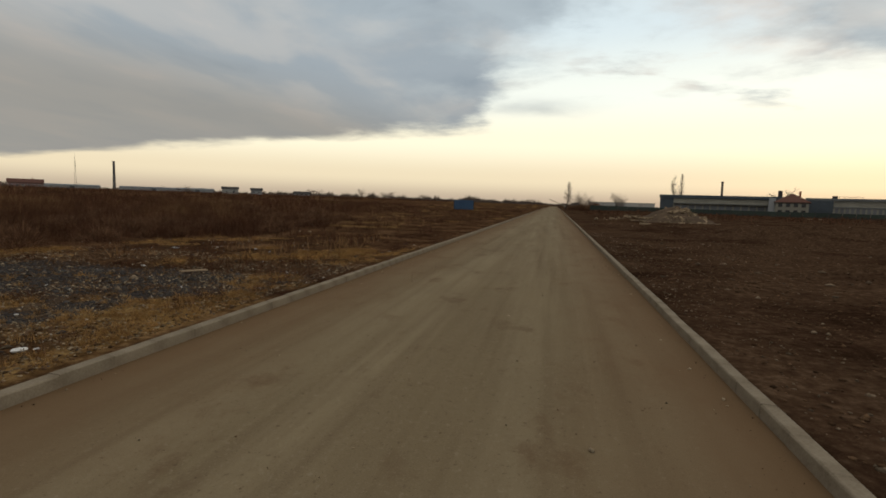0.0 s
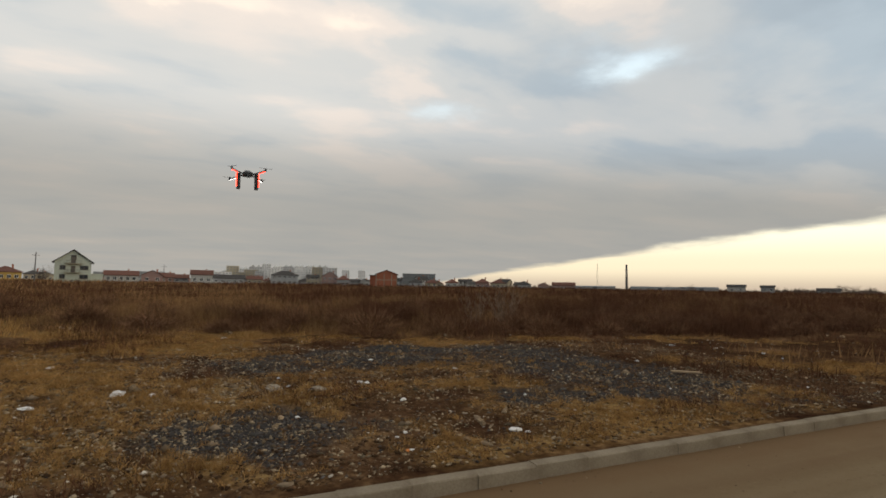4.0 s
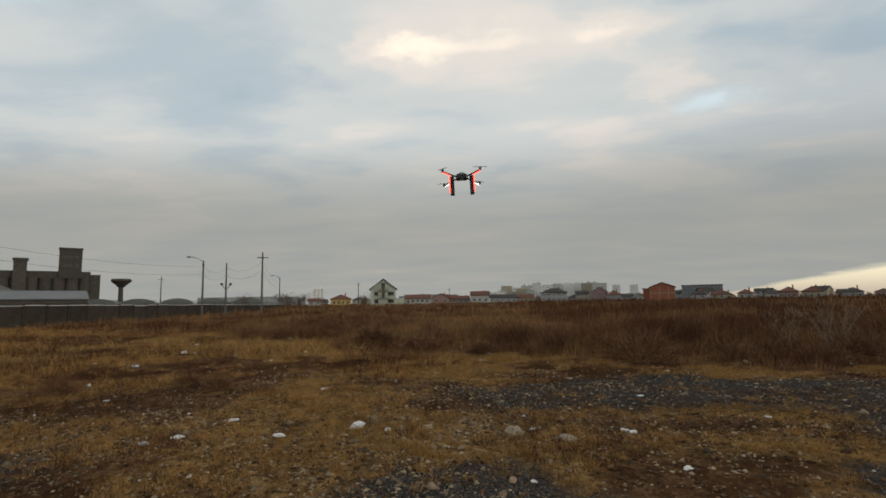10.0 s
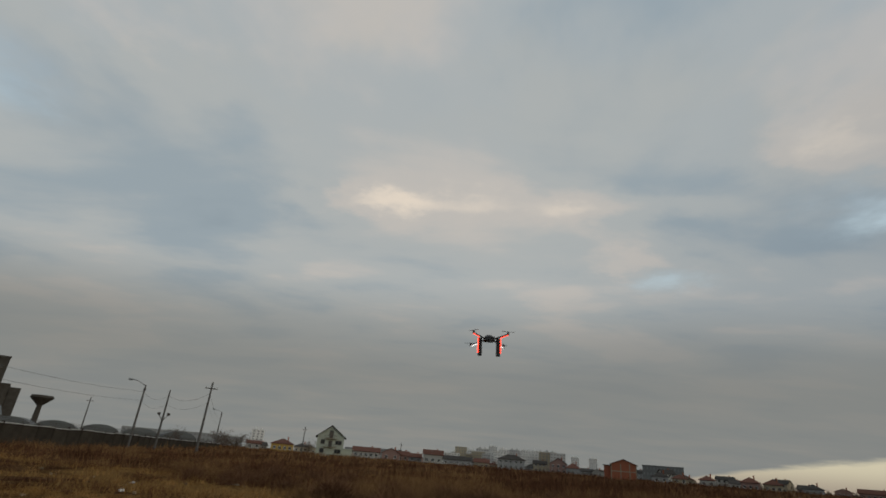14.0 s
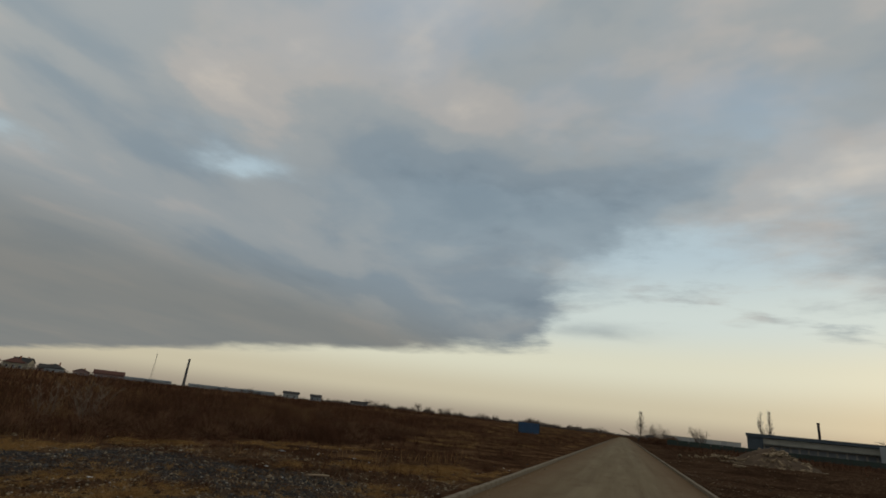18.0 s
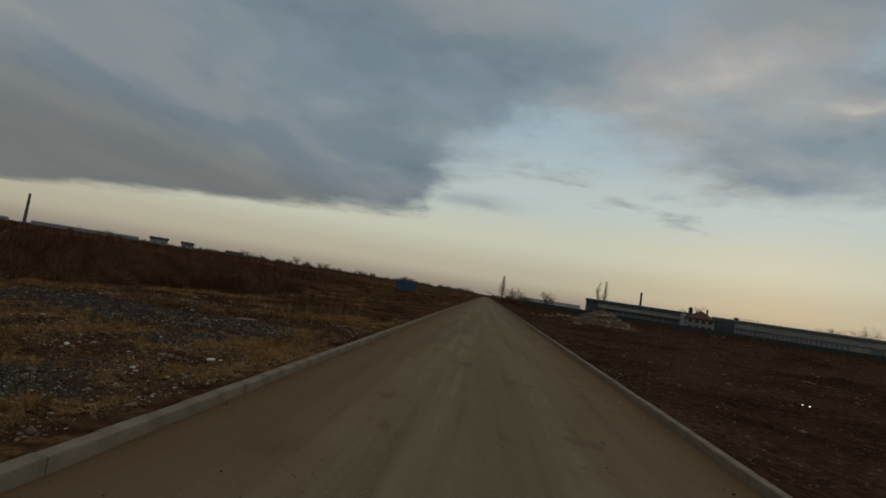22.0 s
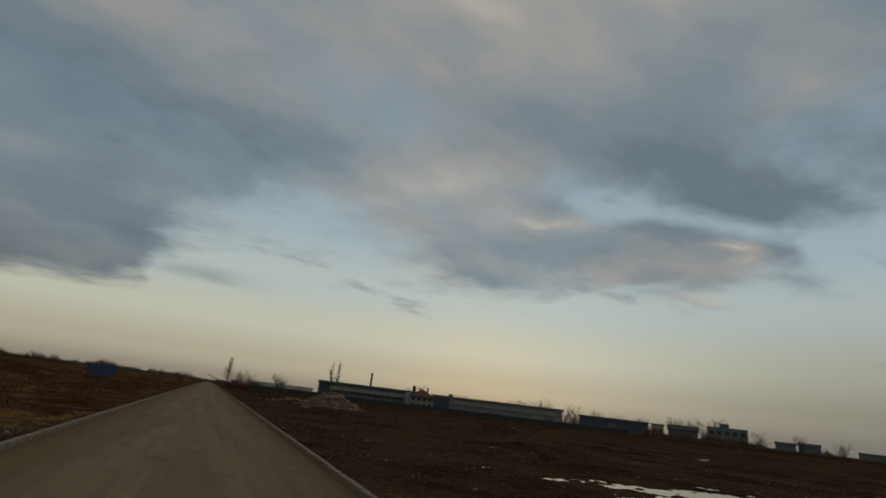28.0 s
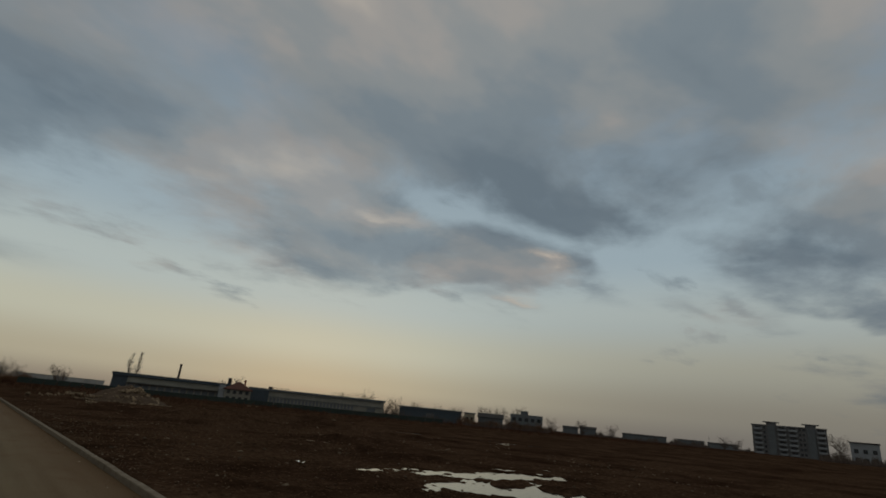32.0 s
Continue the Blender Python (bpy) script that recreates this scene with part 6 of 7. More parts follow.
def tree(turn, far, h, label, poplar=False, seed=0, group="", name="tree", scale=(1, 1)):
    key = (poplar, seed)
    if key not in KINDS:
        KINDS[key] = tree_meshes(10.0, poplar, 100 + seed)
    s = h / 10.0 * (1.0 if poplar else 1.25)
    e = thing(name, facing(turn, far, 0, seed * 40), label, "tree", group)
    for nm, me in zip(("trunk", "crown"), KINDS[key]):
        shared(nm, me, e, Matrix.Diagonal((s * scale[0], s * scale[0], s * scale[1], 1)))
    return e


tree(-1.69, 200, 9.8, "tall narrow leafless poplar at the far roadside", True, 0, scale=(1.5, 1))
tree(-12.08, 235, 14.6, "slim leafless poplar behind the works hall", True, 1, "pair of poplars", scale=(0.85, 1))
tree(-12.74, 238, 15.8, "taller leafless poplar behind the works hall", True, 0, "pair of poplars", scale=(0.85, 1))
tree(-2.85, 180, 4.6, "bushy low bare tree by the road's end", False, 2, scale=(1.3, 1))
tree(-3.56, 185, 4.2, "low tangled bare tree by the road's end", False, 3, scale=(1.4, 1))
tree(-6.6, 240, 6.0, "bare rounded tree above the boundary wall", False, 1, "trees by the wall")
tree(-7.17, 245, 5.2, "small bare tree above the boundary wall", False, 2, "trees by the wall")
tree(-21.4, 225, 9.4, "bare tree behind the red-roofed house", False, 3)
for _k, (_t, _far, _h) in enumerate(((-32.33, 235, 6.8), (-33.2, 240, 7.2), (-35.04, 230, 8.4), (-37.58, 220, 6.4), (-38.55, 215, 6.8), (-40.91, 225, 6.2), (-42.81, 228, 5.8), (-44.47, 226, 6.6), (-45.41, 222, 5.6), (-48.29, 215, 6.6), (-49.52, 216, 7.0), (-51.26, 228, 9.2), (-55.31, 215, 5.2), (-58.21, 300, 6.6), (-61.2, 260, 5.4), (-72.17, 350, 6.4), (-71.1, 380, 6.8), (-79.95, 300, 9.6))):
    tree(_t, _far, _h, "leafless dark tree behind the low storehouses", False, _k % 4, "trees behind the works", scale=(1.15, 1))
random.seed(17)
for _k, (_t, _far, _h) in enumerate(((2.2, 300, 3.4), (2.99, 310, 3.0), (4.37, 320, 2.8), (6.54, 380, 3.6), (11.27, 430, 3.8), (14.31, 450, 5.6), (14.9, 455, 4.4), (18.34, 440, 6.8), (18.83, 446, 5.4), (21.3, 450, 7.6), (21.89, 455, 5.2), (23.58, 455, 4.4), (25.96, 450, 6.6), (26.65, 440, 5.8), (27.05, 452, 4.0), (31.62, 470, 4.4), (38.8, 470, 5.4), (39.57, 474, 4.2), (57.01, 360, 4.4), (62.25, 330, 4.2), (83.5, 330, 5.0), (93.88, 300, 5.0), (102.84, 260, 5.4), (109.67, 190, 5.8), (110.85, 200, 5.0), (111.34, 175, 4.4), (115.16, 180, 4.2))):
    tree(_t, _far, _h, "leafless tree on the far edge of the field", False, _k % 4, "trees round the field", scale=(random.uniform(1.1, 1.9), random.uniform(0.8, 1.0)))


def conifer(turn, far, h, label, seed):
    random.seed(300 + seed)
    e = thing("conifer", facing(turn, far), label, "tree", "conifers")
    part("trunk", tube(bmesh.new(), (0, 0, -0.2), (0, 0, h * 0.96), h * 0.02, h * 0.004, 7), BARK, e)
    n = 1500
    t = rng.random(n) ** 0.8
    r = (1 - t) * h * 0.24 * rng.uniform(0.35, 1.0, n)
    a = rng.uniform(0, 2 * np.pi, n)
    z = h * (0.06 + 0.94 * t) - r * 0.35
    size = h * rng.uniform(0.02, 0.045, n)
    v = np.empty((n, 4, 3))
    for k, (u, w) in enumerate(((-1, 0), (0, -0.4), (1.6, 0), (0, 0.4))):
        v[:, k] = np.stack([np.cos(a) * (r + u * size) - np.sin(a) * w * size, np.sin(a) * (r + u * size) + np.cos(a) * w * size, z - u * size * 0.4 + rng.uniform(-1, 1, n) * size * 0.3], 1)
    shared("crown", raw_mesh("crown", v.reshape(-1, 3), np.arange(n * 4).reshape(-1, 4), NEEDLE), e)


def shrub_mesh(seed):
    """A dense, rounded tangle of fine twigs on a few stems."""
    r = np.random.default_rng(seed)
    n = 1300
    way = r.normal(0, 1, (n, 3))
    way[:, 2] = np.abs(way[:, 2])
    way /= np.linalg.norm(way, axis=1)[:, None]
    lump = 0.75 + 0.45 * value_noise(way[:, 0] * 2 + seed, way[:, 1] * 2 + way[:, 2], 0.6, seed)
    far = r.uniform(0.25, 1.0, n) ** 0.6 * lump
    base = way * far[:, None] * np.array((0.85, 0.85, 0.95)) * r.uniform(0.55, 0.9, (n, 1))
    tip = base + (way + r.normal(0, 0.45, (n, 3)) + np.array((0, 0, 0.25))) * r.uniform(0.12, 0.3, (n, 1))
    stem = np.arange(n) < 60
    base[stem] = way[stem] * np.array((0.2, 0.2, 0.0))
    tip[stem] = way[stem] * far[stem][:, None]
    side = np.cross(tip - base, r.normal(0, 1, (n, 3)))
    side *= 0.006 / np.maximum(np.linalg.norm(side, axis=1), 1e-6)[:, None]
    v = np.stack([base - side, base + side, tip], 1)
    v[..., 2] = np.maximum(v[..., 2], -0.05)
    return raw_mesh("shrub", v.reshape(-1, 3), np.arange(n * 3).reshape(-1, 3), SHRUB)


SHRUBS = [shrub_mesh(k) for k in range(4)]
random.seed(61)
for _k in range(150):
    if _k < 14:
        _x, _y, _s = ((-18.4, 5.0, 1.1), (-17.6, 6.4, 1.2), (-17.0, 4.2, 0.8), (-19.4, 7.6, 1.0), (-15.4, 9.4, 0.9), (-14.6, 11.2, 0.9), (-16.4, 13.2, 1.1), (-10.6, -2.6, 0.45), (-10.2, -5.6, 0.5), (-11.6, -3.8, 0.45), (-13.8, -2.0, 0.4), (-20.8, 0.0, 0.8), (-14.2, 15.8, 0.9), (-15.0, 19.5, 0.9))[_k]
    else:
        _y = random.uniform(-10, 44)
        _x, _s = float(weed_line(_y)) - random.uniform(-0.5, 14), random.uniform(0.5, 1.0) + 0.6 * random.random() ** 3
    ob = new("shrub", SHRUBS[_k % 4])
    ob.matrix_world = pose(_x, _y, float(ground_z(_x, _y)), 0, 0, random.uniform(0, 360)) @ Matrix.Diagonal((_s, _s * random.uniform(0.8, 1.4), _s * random.uniform(0.55, 1.0), 1))
    tagged(ob, "low rounded shrub of dead brown twigs", "shrub", "shrubs in the weeds")



random.seed(64)
for _k in range(26):
    if _k < 10:
        _x, _y, _s = 6.2 + 0.9 * _k + random.uniform(-0.5, 0.5), 168 + random.uniform(-4, 6), random.uniform(1.8, 3.4)
    else:
        _x, _y = polar(-46 - (_k - 10) * 0.62 + random.uniform(-0.2, 0.2), 190 + random.uniform(-4, 4))
        _s = random.uniform(1.8, 3.6)
    ob = new("thicket", SHRUBS[_k % 4])
    ob.matrix_world = pose(_x, _y, float(ground_z(_x, _y)), 0, 0, random.uniform(0, 360)) @ Matrix.Diagonal((_s, _s, _s * random.uniform(0.8, 1.15), 1))
    tagged(ob, "dark leafless thicket beside the old works", "bush", "thickets")


def bare_bush(x, y, h, seed):
    """A thin pale bush of dead stems."""
    random.seed(700 + seed)
    e = thing("bare_bush", pose(x, y, float(ground_z(x, y)), 0, 0, seed * 77), "pale leafless bush of thin dead stems", "bush", "pale bushes")
    for k in range(7):
        bm = bmesh.new()
        a = 2 * math.pi * k / 7 + random.uniform(-0.4, 0.4)
        p, d = Vector((math.cos(a) * 0.06, math.sin(a) * 0.06, -0.05)), Vector((math.cos(a) * 0.45, math.sin(a) * 0.45, 1)).normalized()
        for s in range(5):
            q = p + d * (h / 5)
            tube(bm, p, q, 0.009 - 0.0012 * s, 0.0078 - 0.0012 * s, 4)
            for _ in range(3):
                w = (d + Vector((random.gauss(0, 0.6), random.gauss(0, 0.6), random.gauss(0, 0.3)))).normalized()
                m = p.lerp(q, random.random())
                tip = m + w * h * random.uniform(0.1, 0.28)
                tube(bm, m, tip, 0.0065, 0.0032, 3)
                tube(bm, m.lerp(tip, 0.6), m.lerp(tip, 0.6) + Vector((random.gauss(0, 0.07), random.gauss(0, 0.07), random.uniform(0.02, 0.14))), 0.005, 0.0028, 3)
            d = (d + Vector((random.gauss(0, 0.15), random.gauss(0, 0.15), 0.05))).normalized()
            p = q
        part("stem", bm, PALE_TWIG, e)


bare_bush(-17.6, 13.4, 1.7, 0)
bare_bush(-18.6, 12.6, 1.3, 1)
bare_bush(-19.2, 14.6, 1.5, 2)
conifer(-85.2, 150, 7.3, "dark pointed conifer by the thin pole", 0)
conifer(-84.33, 165, 5.2, "smaller dark conifer beside the taller one", 1)
conifer(-87.6, 150, 7.0, "dark conifer at the edge of the estate", 2)

# ---- loose things by the road ----


CONTAINER_BLUE = material("container_blue", (0.045, 0.10, 0.185), 0.6, (0.03, 0.06, 0.11), 0.8, 9, 0.6, 0.06, 0.2)


def container():
    e = thing("container", pose(-17.1, 104.6, 0.08, 0, 0, 9), "dark blue steel container standing in the field", "container")
    w, d, h = 4.0, 2.3, 2.0
    part("body", boxes((-w / 2, w / 2, -d / 2, d / 2, 0.08, h), bevel=0.02), CONTAINER_BLUE, e)
    rib = mesh_of("rib", boxes((-0.05, 0.05, -0.03, 0.03, 0.15, h - 0.1)), CONTAINER_BLUE)
    for k in range(17):
        shared("rib", rib, e, Matrix.Translation((-w / 2 + 0.2 + k * 0.225, -d / 2 - 0.02, 0)))
    for x in (-w / 2, w / 2):
        part("corner_post", boxes((x - 0.07, x + 0.07, -d / 2 - 0.05, -d / 2 + 0.05, 0, h + 0.02)), IRON, e)
    for y in (-d / 2, d / 2 - 0.15):
        part("skid", boxes((-w / 2, w / 2, y, y + 0.15, -0.1, 0.08)), IRON, e)


container()


def barrier():
    """The raised pole and the little hut at the road's far end."""
    e = thing("road_barrier", pose(4.6, 175, 0, 0, 0, 0), "raised barrier pole at the road's far end", "barrier")
    part("post", boxes((-0.15, 0.15, -0.15, 0.15, -0.1, 1.3)), IRON, e)
    part("boom", tube(bmesh.new(), (0.2, 0, 1.2), (-5.2, 0, 3.4), 0.13, 0.09, 8), CONCRETE, e)
    part("counterweight", boxes((0.2, 0.8, -0.2, 0.2, 0.8, 1.4)), IRON, e)
    h = thing("guard_hut", pose(7.8, 178, 0), "small grey guard hut by the road", "hut")
    part("wall", boxes((-1.1, 1.1, 0, 2.2, -0.2, 2.3)), SLATE_WALL, h)
    part("roof", boxes((-1.3, 1.3, -0.2, 2.4, 2.3, 2.5)), ROOF_DARK, h)
    window(h, 0, 1.0, 1.2, 0.9, 0, TRIM_DARK)


barrier()


def stone_mesh(seed, rough=0.36, sub=2, squash=0.6, mat=None):
    random.seed(500 + seed)
    bm = bmesh.new()
    bmesh.ops.create_icosphere(bm, subdivisions=sub, radius=1.0)
    off = Vector((seed * 3.7, seed * 1.3, 0))
    for v in bm.verts:
        n = noise.noise(v.co * 1.3 + off) * rough * 1.6 + noise.noise(v.co * 3.1 + off) * rough * 0.6
        v.co = v.co * (1 + n)
    for _ in range(14):
        d = Vector((random.gauss(0, 1), random.gauss(0, 1), random.gauss(0, 0.7))).normalized()
        cut = random.uniform(0.34, 0.64)
        for v in bm.verts:
            s = v.co.dot(d) - cut
            if s > 0:
                v.co -= d * s * 0.97
    for v in bm.verts:
        v.co.z *= squash
    return mesh_of("rock", bm, mat or STONE)


ROCKS = [stone_mesh(k, squash=0.5 + 0.06 * k) for k in range(7)]
SLAB = mesh_of("slab", box(bmesh.new(), -1, 1, -0.6, 0.6, -0.25, 0.25, 0.08), STONE)


def rock(x, y, size, k, label="tan lump of rubble lying on the verge", slab=False):
    ob = new("rock", SLAB if slab else ROCKS[k % len(ROCKS)])
    size = size * 0.44
    z = float(ground_z(x, y))
    ob.matrix_world = pose(x, y, z + size * (0.12 if slab else 0.22), random.uniform(-14, 14), random.uniform(-14, 14), random.uniform(0, 360)) @ Matrix.Diagonal((size, size * random.uniform(0.65, 1.0), size * random.uniform(0.7, 1.0), 1))
    return tagged(ob, label, "rock", "rubble on the verge")


random.seed(42)
VERGE_ROCKS = ((-8.18, 13.08, 0.30), (-8.62, 13.32, 0.2), (-8.8, 21.47, 0.22), (-4.6, 5.1, 0.17), (-5, 5.65, 0.19), (-6.9, 4.3, 0.12), (-17.58, 2.68, 0.30), (-16.31, 2.56, 0.2), (-6, 1.2, 0.15), (-5.4, 2.8, 0.19), (-7.9, 1.1, 0.24), (-6.5, 2.6, 0.16), (-6.1, 3.3, 0.14), (-5.4, 2.8, 0.13), (-16.48, -4.52, 0.2), (-5.1, -1.8, 0.15), (-4.1, -1.6, 0.16), (-4.3, -0.3, 0.08), (-12.09, 21.47, 0.24), (-12.58, 29.4, 0.3), (-13.78, 6.03, 0.2), (-14.86, 9.44, 0.34), (-11.74, 9.39, 0.3), (-21.73, 24.39, 0.26), (-20.26, 31.35, 0.3), (-5.4, 5.9, 0.13), (-3.9, 7.5, 0.1), (-6.65, 10.83, 0.12), (-13.99, -0.81, 0.18), (-9.76, -1.05, 0.2), (-6, 4.8, 0.1), (-7.5, 4.1, 0.11), (-4.4, 1.9, 0.09), (-3.9, 3.1, 0.1), (-4.7, 3.5, 0.14), (-5.6, 3.9, 0.1), (-8.6, 2.3, 0.13), (-9.81, 1.47, 0.15), (-4, 4.4, 0.09), (-4.4, 0.6, 0.13), (-19.65, -5.86, 0.22), (-9.4, 16.8, 0.26), (-10.1, 23.4, 0.34), (-10.5, 23.2, 0.22), (-4.77, 5.15, 0.2), (-7.27, 4.39, 0.15), (-17.2, 2.8, 0.34), (-16.3, 2.5, 0.26), (-5.8, 0.64, 0.16), (-5.92, 3.46, 0.14))
for _k, (_x, _y, _s) in enumerate(VERGE_ROCKS):
    rock(_x, _y, _s, _k, slab=_k in (5, 11, 20))
_n = 0
while _n < 230:
    _x, _y = random.uniform(-15, -3.6), random.uniform(-7, 26)
    if _n > 150:
        _x, _y = -7.3 + random.gauss(0, 0.7), 2.0 + random.gauss(0, 1.0)
    if weed_cover(np.array([_x]), np.array([_y]))[0] < 0.3:
        rock(_x, _y, 0.03 + 0.08 * random.random() ** 3 if _n <= 150 else 0.04 + 0.17 * random.random() ** 2, _n, "small tan stone among dry grass and gravel")
        _n += 1
_n = 0
while _n < 60:
    _x, _y = random.uniform(3.7, 24), random.uniform(3, 58)
    if pool(np.array([_x]), np.array([_y]))[0] < 0.2:
        rock(_x, _y, 0.035 + 0.09 * random.random() ** 3, _n, "dull stone on the dark turned soil")
        _n += 1

for _n in range(55):
    _x, _y = random.uniform(-26, -11), random.uniform(-17, -2)
    rock(_x, _y, 0.08 + 0.3 * random.random() ** 2, _n, "earthy lump of rubble in the tall dry grass", slab=_n % 9 == 0)


def crumpled(name, x, y, size, seed, mat, label, flat=0.45, category="litter"):
    """A crumpled sheet: a folded, pleated shell with thickness."""
    random.seed(900 + seed)
    bm = bmesh.new()
    bmesh.ops.create_icosphere(bm, subdivisions=3, radius=1.0)
    off = Vector((seed * 5.1, seed * 2.3, seed))
    for v in bm.verts:
        c = v.co.copy()
        k = 1 + 0.55 * noise.noise(c * 1.4 + off) + 0.3 * abs(noise.noise(c * 3.6 + off)) - 0.2 * abs(noise.noise(c * 7.0 + off))
        v.co = Vector((c.x * k * 1.2, c.y * k * 0.8, max(c.z * k * flat, -0.25)))
    ob = part(name, bm, mat)
    ob.matrix_world = pose(x, y, float(ground_z(x, y)) + size * 0.12, 0, 0, random.uniform(0, 360)) @ Matrix.Scale(size * 0.46, 4)
    return tagged(ob, label, category, "litter on the verge")


GREY_BAG = material("grey_plastic", (0.42, 0.45, 0.46), 0.4, (0.28, 0.29, 0.29), 6, 30, 0.4, 0.2)
ORANGE = material("orange_plastic", (0.6, 0.2, 0.03), 0.5, (0.4, 0.13, 0.03), 6, 30, 0.4, 0.1)
CARD = material("wet_cardboard", (0.30, 0.22, 0.14), 0.9, (0.2, 0.14, 0.09), 5, 30, 0.5, 0.2)
CLOTH = material("dirty_rag", (0.33, 0.28, 0.21), 0.95, (0.2, 0.16, 0.12), 5, 30, 0.6, 0.4)
for _k, (_x, _y, _s, _m, _l) in enumerate((
    (-7.6, 0.95, 0.20, PLASTIC, "crumpled white plastic bag in dry grass"), (-7.4, 1.4, 0.10, PLASTIC, "small white plastic scrap beside the bag"),
    (-4.6, 4.1, 0.07, PLASTIC, "white plastic cup crushed on gravel"), (-4.45, 3.95, 0.045, PLASTIC, "white plastic scrap on gravel"),
    (-4.2, 5.3, 0.12, PLASTIC, "torn white plastic sheet near the kerb"), (-4.1, 5.4, 0.06, PLASTIC, "white scrap near the kerb"),
    (-14.77, -7.33, 0.2, GREY_BAG, "pale grey-blue plastic bag in tall grass"), (-6.8, -1.5, 0.13, GREY_BAG, "greyish plastic bag among grass"),
    (-4.7, -3.2, 0.28, CLOTH, "long dirty pale rag on the ground"), (-4.5, 0.5, 0.09, PLASTIC, "crumpled white paper near the kerb"),
    (-4.15, -0.75, 0.08, PLASTIC, "white plastic scrap on the gravel"), (-4, 3.9, 0.05, ORANGE, "orange plastic scrap by the kerb"),
    (-7.3, 3, 0.3, CLOTH, "torn dirty cloth heaped on stones"), (-6.9, 3.6, 0.2, CLOTH, "dirty cloth scrap on stones"), (-7.6, 1.9, 0.16, CARD, "sodden cardboard piece in the grass"),
    (-16.11, -3.91, 0.12, PLASTIC, "white scrap in tall grass"), (-20.63, -2.45, 0.14, PLASTIC, "white scrap before the weeds"), (-15.99, 2.56, 0.16, PLASTIC, "white bag caught before the weeds"),
    (-6, 4.6, 0.09, PLASTIC, "white scrap among dry grass"), (-7.5, 4.4, 0.10, PLASTIC, "white crumpled paper in the grass"), (-11.29, -5.9, 0.12, PLASTIC, "white scrap on bare earth"),
    (-18.68, -8.3, 0.22, PLASTIC, "white plastic scrap in the rusty grass"), (-22.46, -10.01, 0.2, GREY_BAG, "grey-blue bag in the rusty grass"), (-25.02, -6.84, 0.24, CLOTH, "dirty rag in the tall grass"),
    (-5.7, 3.1, 0.07, PLASTIC, "white scrap on dark gravel"), (-23.56, 20.37, 0.2, PLASTIC, "pale scrap in the weeds"), (-12.82, 28.79, 0.36, CLOTH, "pale rag heap on the verge"),
)):
    crumpled("litter", _x, _y, _s, _k, _m, _l)


random.seed(88)
for _k in range(34):
    _x, _y = random.uniform(-11, -3.7), random.uniform(-5, 16)
    _m, _l = random.choice(((PLASTIC, "torn white plastic scrap lying in dry grass"), (PLASTIC, "small crumpled white paper on the verge"), (GREY_BAG, "pale grey-blue plastic scrap on gravel"), (CLOTH, "dirty pale rag on bare earth")))
    crumpled("litter", _x, _y, 0.05 + 0.11 * random.Random(_k).random() ** 2, 40 + _k, _m, _l, 0.3)
    random.seed(1000 + _k)


def plank(x, y, turn, length, label):
    ob = part("plank", box(bmesh.new(), -length / 2, length / 2, -0.05, 0.05, -0.014, 0.014, 0.005), CARD)
    ob.matrix_world = pose(x, y, float(ground_z(x, y)) + 0.06, 2, 3, turn)
    return tagged(ob, label, "plank", "litter on the verge")


plank(-6.2, 10.5, 70, 0.6, "short pale wooden board on gravel")
plank(14.4, 21.0, -20, 1.4, "weathered board half sunk in dark soil")


def rubble_pile():
    """The heap of sand and broken concrete beside the works."""
    e = thing("rubble_pile", pose(16.0, 69, 0), "tall heap of grey-brown sand and broken concrete", "rubble heap")
    xs, ys = np.linspace(-6.5, 6.5, 60), np.linspace(-5.5, 5.5, 52)
    gx, gy = np.meshgrid(xs, ys)
    r = np.sqrt((gx / 4.2) ** 2 + (gy / 3.8) ** 2) + (fractal(gx, gy, 2.2, 101) - 0.5) * 0.35
    z = 2.15 * np.clip(1 - r, 0, 1) ** 0.85 + (fractal(gx, gy, 0.7, 103) - 0.5) * 0.45 * (r < 1.1)
    z = np.where(r < 1.12, np.maximum(z, 0.0), -0.3)
    nx = len(xs)
    i = (np.arange(len(ys) - 1)[:, None] * nx + np.arange(nx - 1)[None]).ravel()
    sand = material("sand_heap", (0.140, 0.100, 0.068), 0.95, (0.066, 0.046, 0.031), 1.4, 14, 0.8, 0.6)
    shared("sand_mound", raw_mesh("sand_mound", np.stack([gx.ravel(), gy.ravel(), z.ravel() + 0.05], 1), np.stack([i, i + 1, i + nx + 1, i + nx], 1), sand, True), e)
    random.seed(77)
    for k in range(150):
        a, q = random.uniform(2.6, 5.8), random.uniform(0.25, 1.3)
        x, y = 4.2 * q * math.cos(a) * 0.95, 3.8 * q * math.sin(a) * 0.95
        if y > 1.0:
            continue
        s = random.uniform(0.12, 0.42)
        zz = 2.15 * max(0, 1 - q) ** 0.85
        m = pose(x, y, zz + s * 0.35, random.uniform(-30, 30), random.uniform(-30, 30), random.uniform(0, 360)) @ Matrix.Diagonal((s, s * 0.8, s, 1))
        shared("concrete_lump", SLAB if k % 3 == 0 else ROCKS[k % 7], e, m)
    f = thing("rubble_heap", pose(10.9, 69, 0), "low spread of broken concrete and stones", "rubble heap")
    for k in range(55):
        x, y = random.gauss(0, 2.2), random.gauss(0, 1.3)
        s = random.uniform(0.12, 0.4)
        shared("concrete_lump", SLAB if k % 3 == 0 else ROCKS[k % 7], f, pose(x, y, s * 0.3 + 0.1 + 0.4 * math.exp(-x * x / 3), random.uniform(-30, 30), random.uniform(-30, 30), random.uniform(0, 360)) @ Matrix.Diagonal((s, s * 0.8, s, 1)))


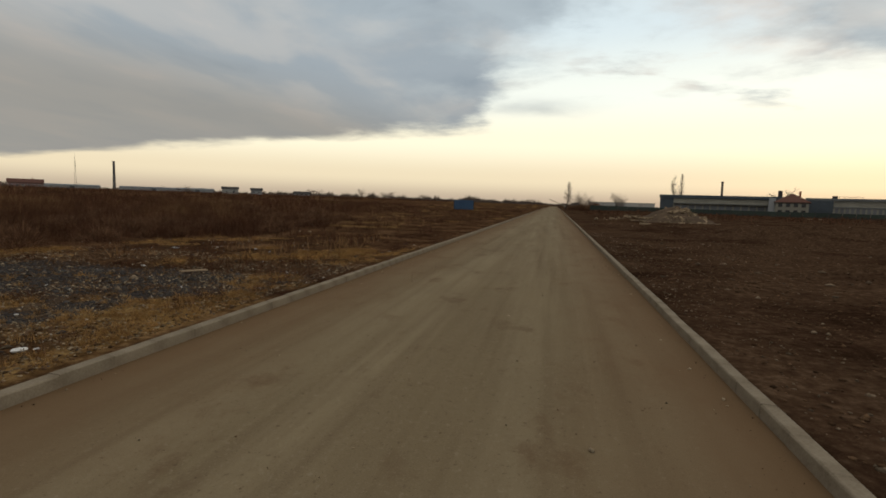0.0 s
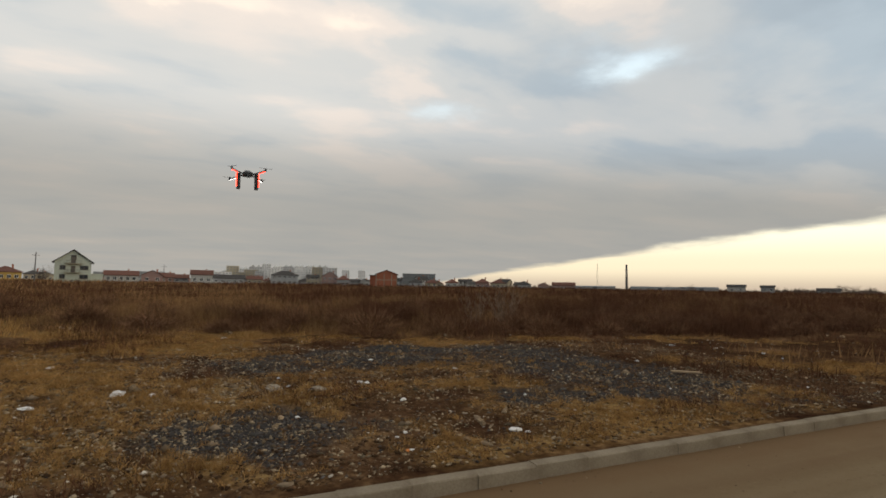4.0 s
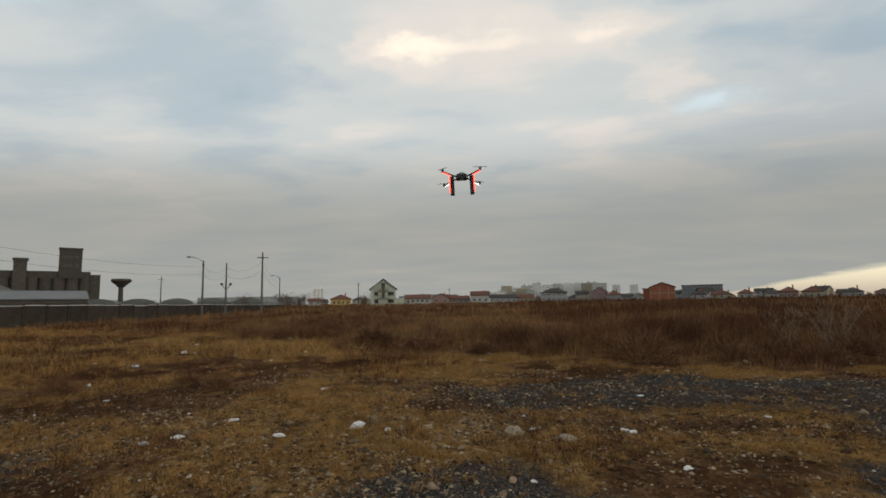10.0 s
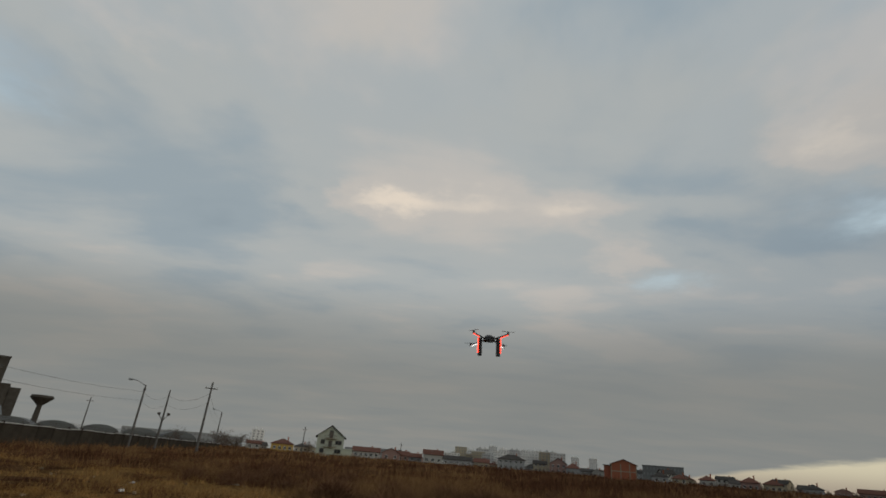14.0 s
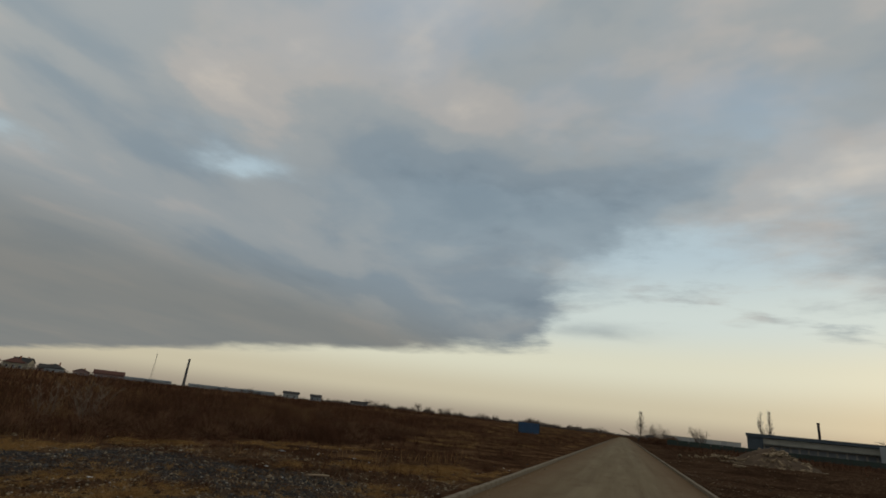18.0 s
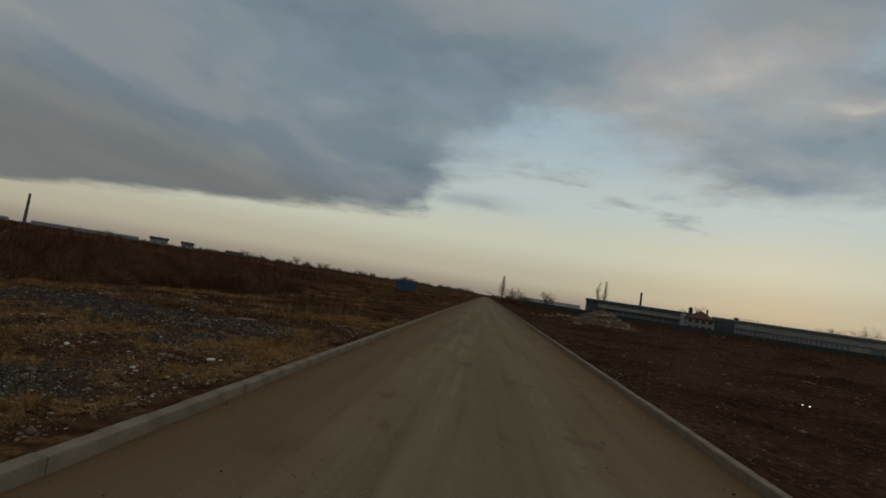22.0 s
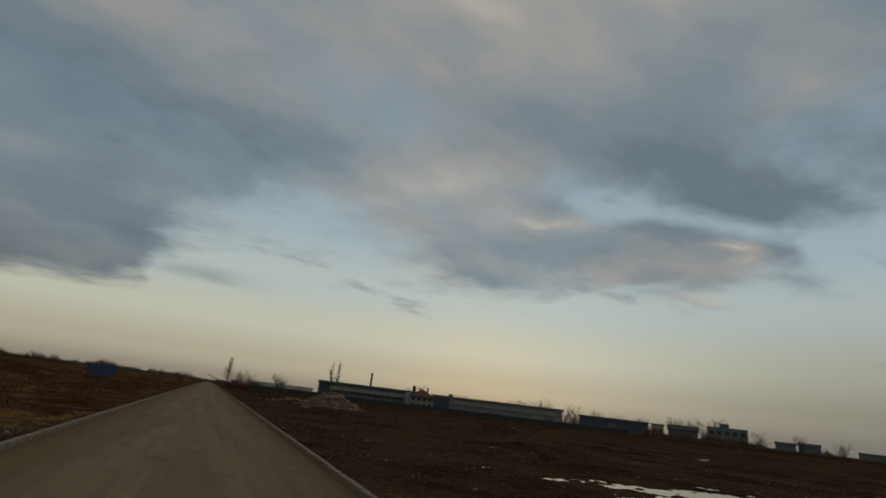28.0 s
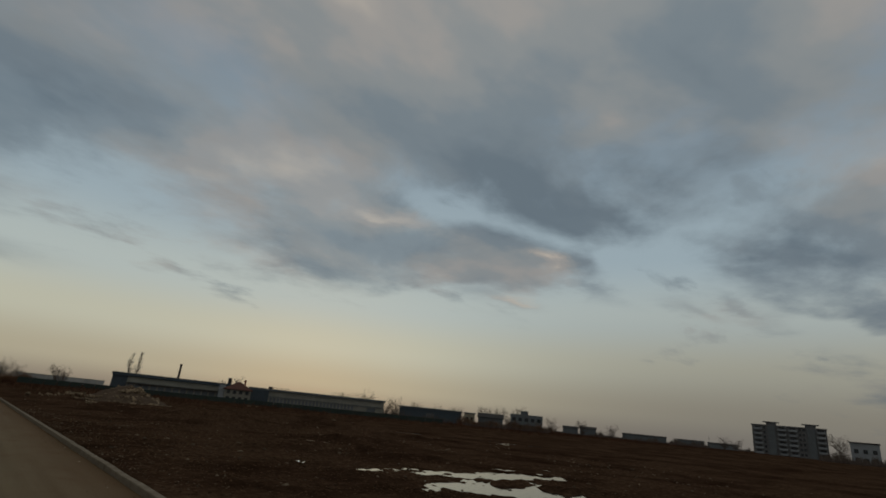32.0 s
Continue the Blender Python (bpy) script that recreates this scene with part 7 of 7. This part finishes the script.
rubble_pile()
for _k, (_x, _y) in enumerate(((10.0, 53.5), (54.0, 118.0), (51.5, 117.0), (40, 62), (33, 47), (29, 52))):
    ob = new("concrete_slab", SLAB)
    ob.matrix_world = pose(_x, _y, float(ground_z(_x, _y)) + 0.12, 4, 3, _k * 47) @ Matrix.Diagonal((0.6 + 0.3 * (_k == 1), 0.4, 0.35, 1))
    tagged(ob, "pale broken concrete slab lying on bare soil", "slab", "loose slabs")


def drone():
    """A small four-armed drone hovering, its two battery tubes hanging like legs, red light strips lit."""
    black = material("black_plastic", (0.022, 0.022, 0.024), 0.45, (0.012, 0.012, 0.013), 20, 80, 0.4, 0.05)
    red = material("red_light", (1.0, 0.06, 0.03), 0.4, (1.0, 0.05, 0.02), 10, 40, 0.1, 0, emit=3.0)
    white = material("white_light", (1.0, 0.98, 0.95), 0.4, (0.9, 0.9, 0.9), 10, 40, 0.1, 0, emit=1.6)
    e = thing("drone", pose(-6.6, 2.45, 3.22, 4, -2, 92) @ Matrix.Scale(0.86, 4), "small black quadcopter hovering with red and white light strips", "drone")
    part("body", box(bmesh.new(), -0.075, 0.075, -0.10, 0.10, -0.03, 0.035, 0.014), black, e)
    bm = bmesh.new()
    bmesh.ops.create_uvsphere(bm, u_segments=14, v_segments=8, radius=0.062, matrix=Matrix.Translation((0, 0, 0.035)) @ Matrix.Diagonal((1, 1.2, 0.6, 1)))
    part("canopy", bm, material("grey_canopy", (0.16, 0.16, 0.165), 0.4, (0.1, 0.1, 0.1), 20, 80, 0.3, 0.02), e, smooth=True)
    part("camera_pod", box(bmesh.new(), -0.025, 0.025, -0.14, -0.09, -0.06, -0.01, 0.008), black, e)
    for sx in (-1, 1):
        leg = part("battery_tube", box(bmesh.new(), sx * 0.135 - 0.028, sx * 0.135 + 0.028, -0.04, 0.05, -0.24, 0.02, 0.012), black, e)
        part("light_strip", box(bmesh.new(), sx * 0.163 - 0.006 + (0.003 if sx > 0 else -0.003), sx * 0.163 + 0.006 + (0.003 if sx > 0 else -0.003), -0.046, 0.0, -0.20, 0.015, 0.002), red, leg)
        for sy in (-1, 1):
            tip = Vector((sx * 0.25, sy * 0.2, 0.06 if sy < 0 else -0.07))
            arm = part("arm", tube(bmesh.new(), (sx * 0.06, sy * 0.05, 0.0), tip, 0.012, 0.009, 8), black, e)
            part("light_strip", tube(bmesh.new(), Vector((sx * 0.155, sy * 0.125, 0.012 if sy < 0 else -0.052)), tip + Vector((0, 0, -0.014)), 0.006, 0.006, 6), red if sy < 0 else white, arm)
            part("motor", tube(bmesh.new(), tip - Vector((0, 0, 0.012)), tip + Vector((0, 0, 0.03)), 0.017, 0.016, 12), black, arm)
            bm = box(bmesh.new(), -0.10, 0.10, -0.009, 0.009, -0.0015, 0.0015)
            bmesh.ops.rotate(bm, verts=bm.verts, cent=(0, 0, 0), matrix=Matrix.Rotation(radians(35 * sx + 20 * sy), 3, "Z"))
            bmesh.ops.translate(bm, verts=bm.verts, vec=tip + Vector((0, 0, 0.034)))
            part("propeller", bm, black, e)


drone()

# ---- kerbs ----


def kerbs():
    random.seed(5)
    variants = []
    for k in range(4):
        hw, c = KERB_W / 2, 0.014
        bm = prism(bmesh.new(), [(-hw, -0.12), (-hw, KERB_H - c), (-hw + c * 0.35, KERB_H - c * 0.3), (-hw + c, KERB_H), (hw - c, KERB_H), (hw - c * 0.35, KERB_H - c * 0.3), (hw, KERB_H - c), (hw, -0.12)], 0.001, 0.599)
        for v in bm.verts:
            v.co += Vector((random.gauss(0, 0.002), 0, random.gauss(0, 0.002)))
        variants.append(mesh_of("kerb_stone", bm, KERB))
    for name, x, label in (("kerb_left", ROAD_L - KERB_W / 2, "pale concrete kerb along the verge"), ("kerb_right", ROAD_R + KERB_W / 2, "pale concrete kerb along the bare field")):
        e = thing(name, pose(x, 0, 0), label, "kerb", kind="structure")
        for k in range(-16, 200):
            m = Matrix.Translation((random.gauss(0, 0.003), k * 0.6, random.gauss(0, 0.003))) @ Matrix.Rotation(random.gauss(0, 0.004), 4, "Z")
            shared("kerb_stone", variants[k % 4], e, m)
        bm = bmesh.new()
        for k in range(10):
            box(bm, -KERB_W / 2, KERB_W / 2, 120 + k * 12, 120 + k * 12 + 11.98, -0.12, KERB_H)
        box(bm, -KERB_W / 2, KERB_W / 2, -60, -9.61, -0.12, KERB_H)
        ob = part("kerb_run", bm, KERB, e)
        ob["kind"] = "stuff"


kerbs()
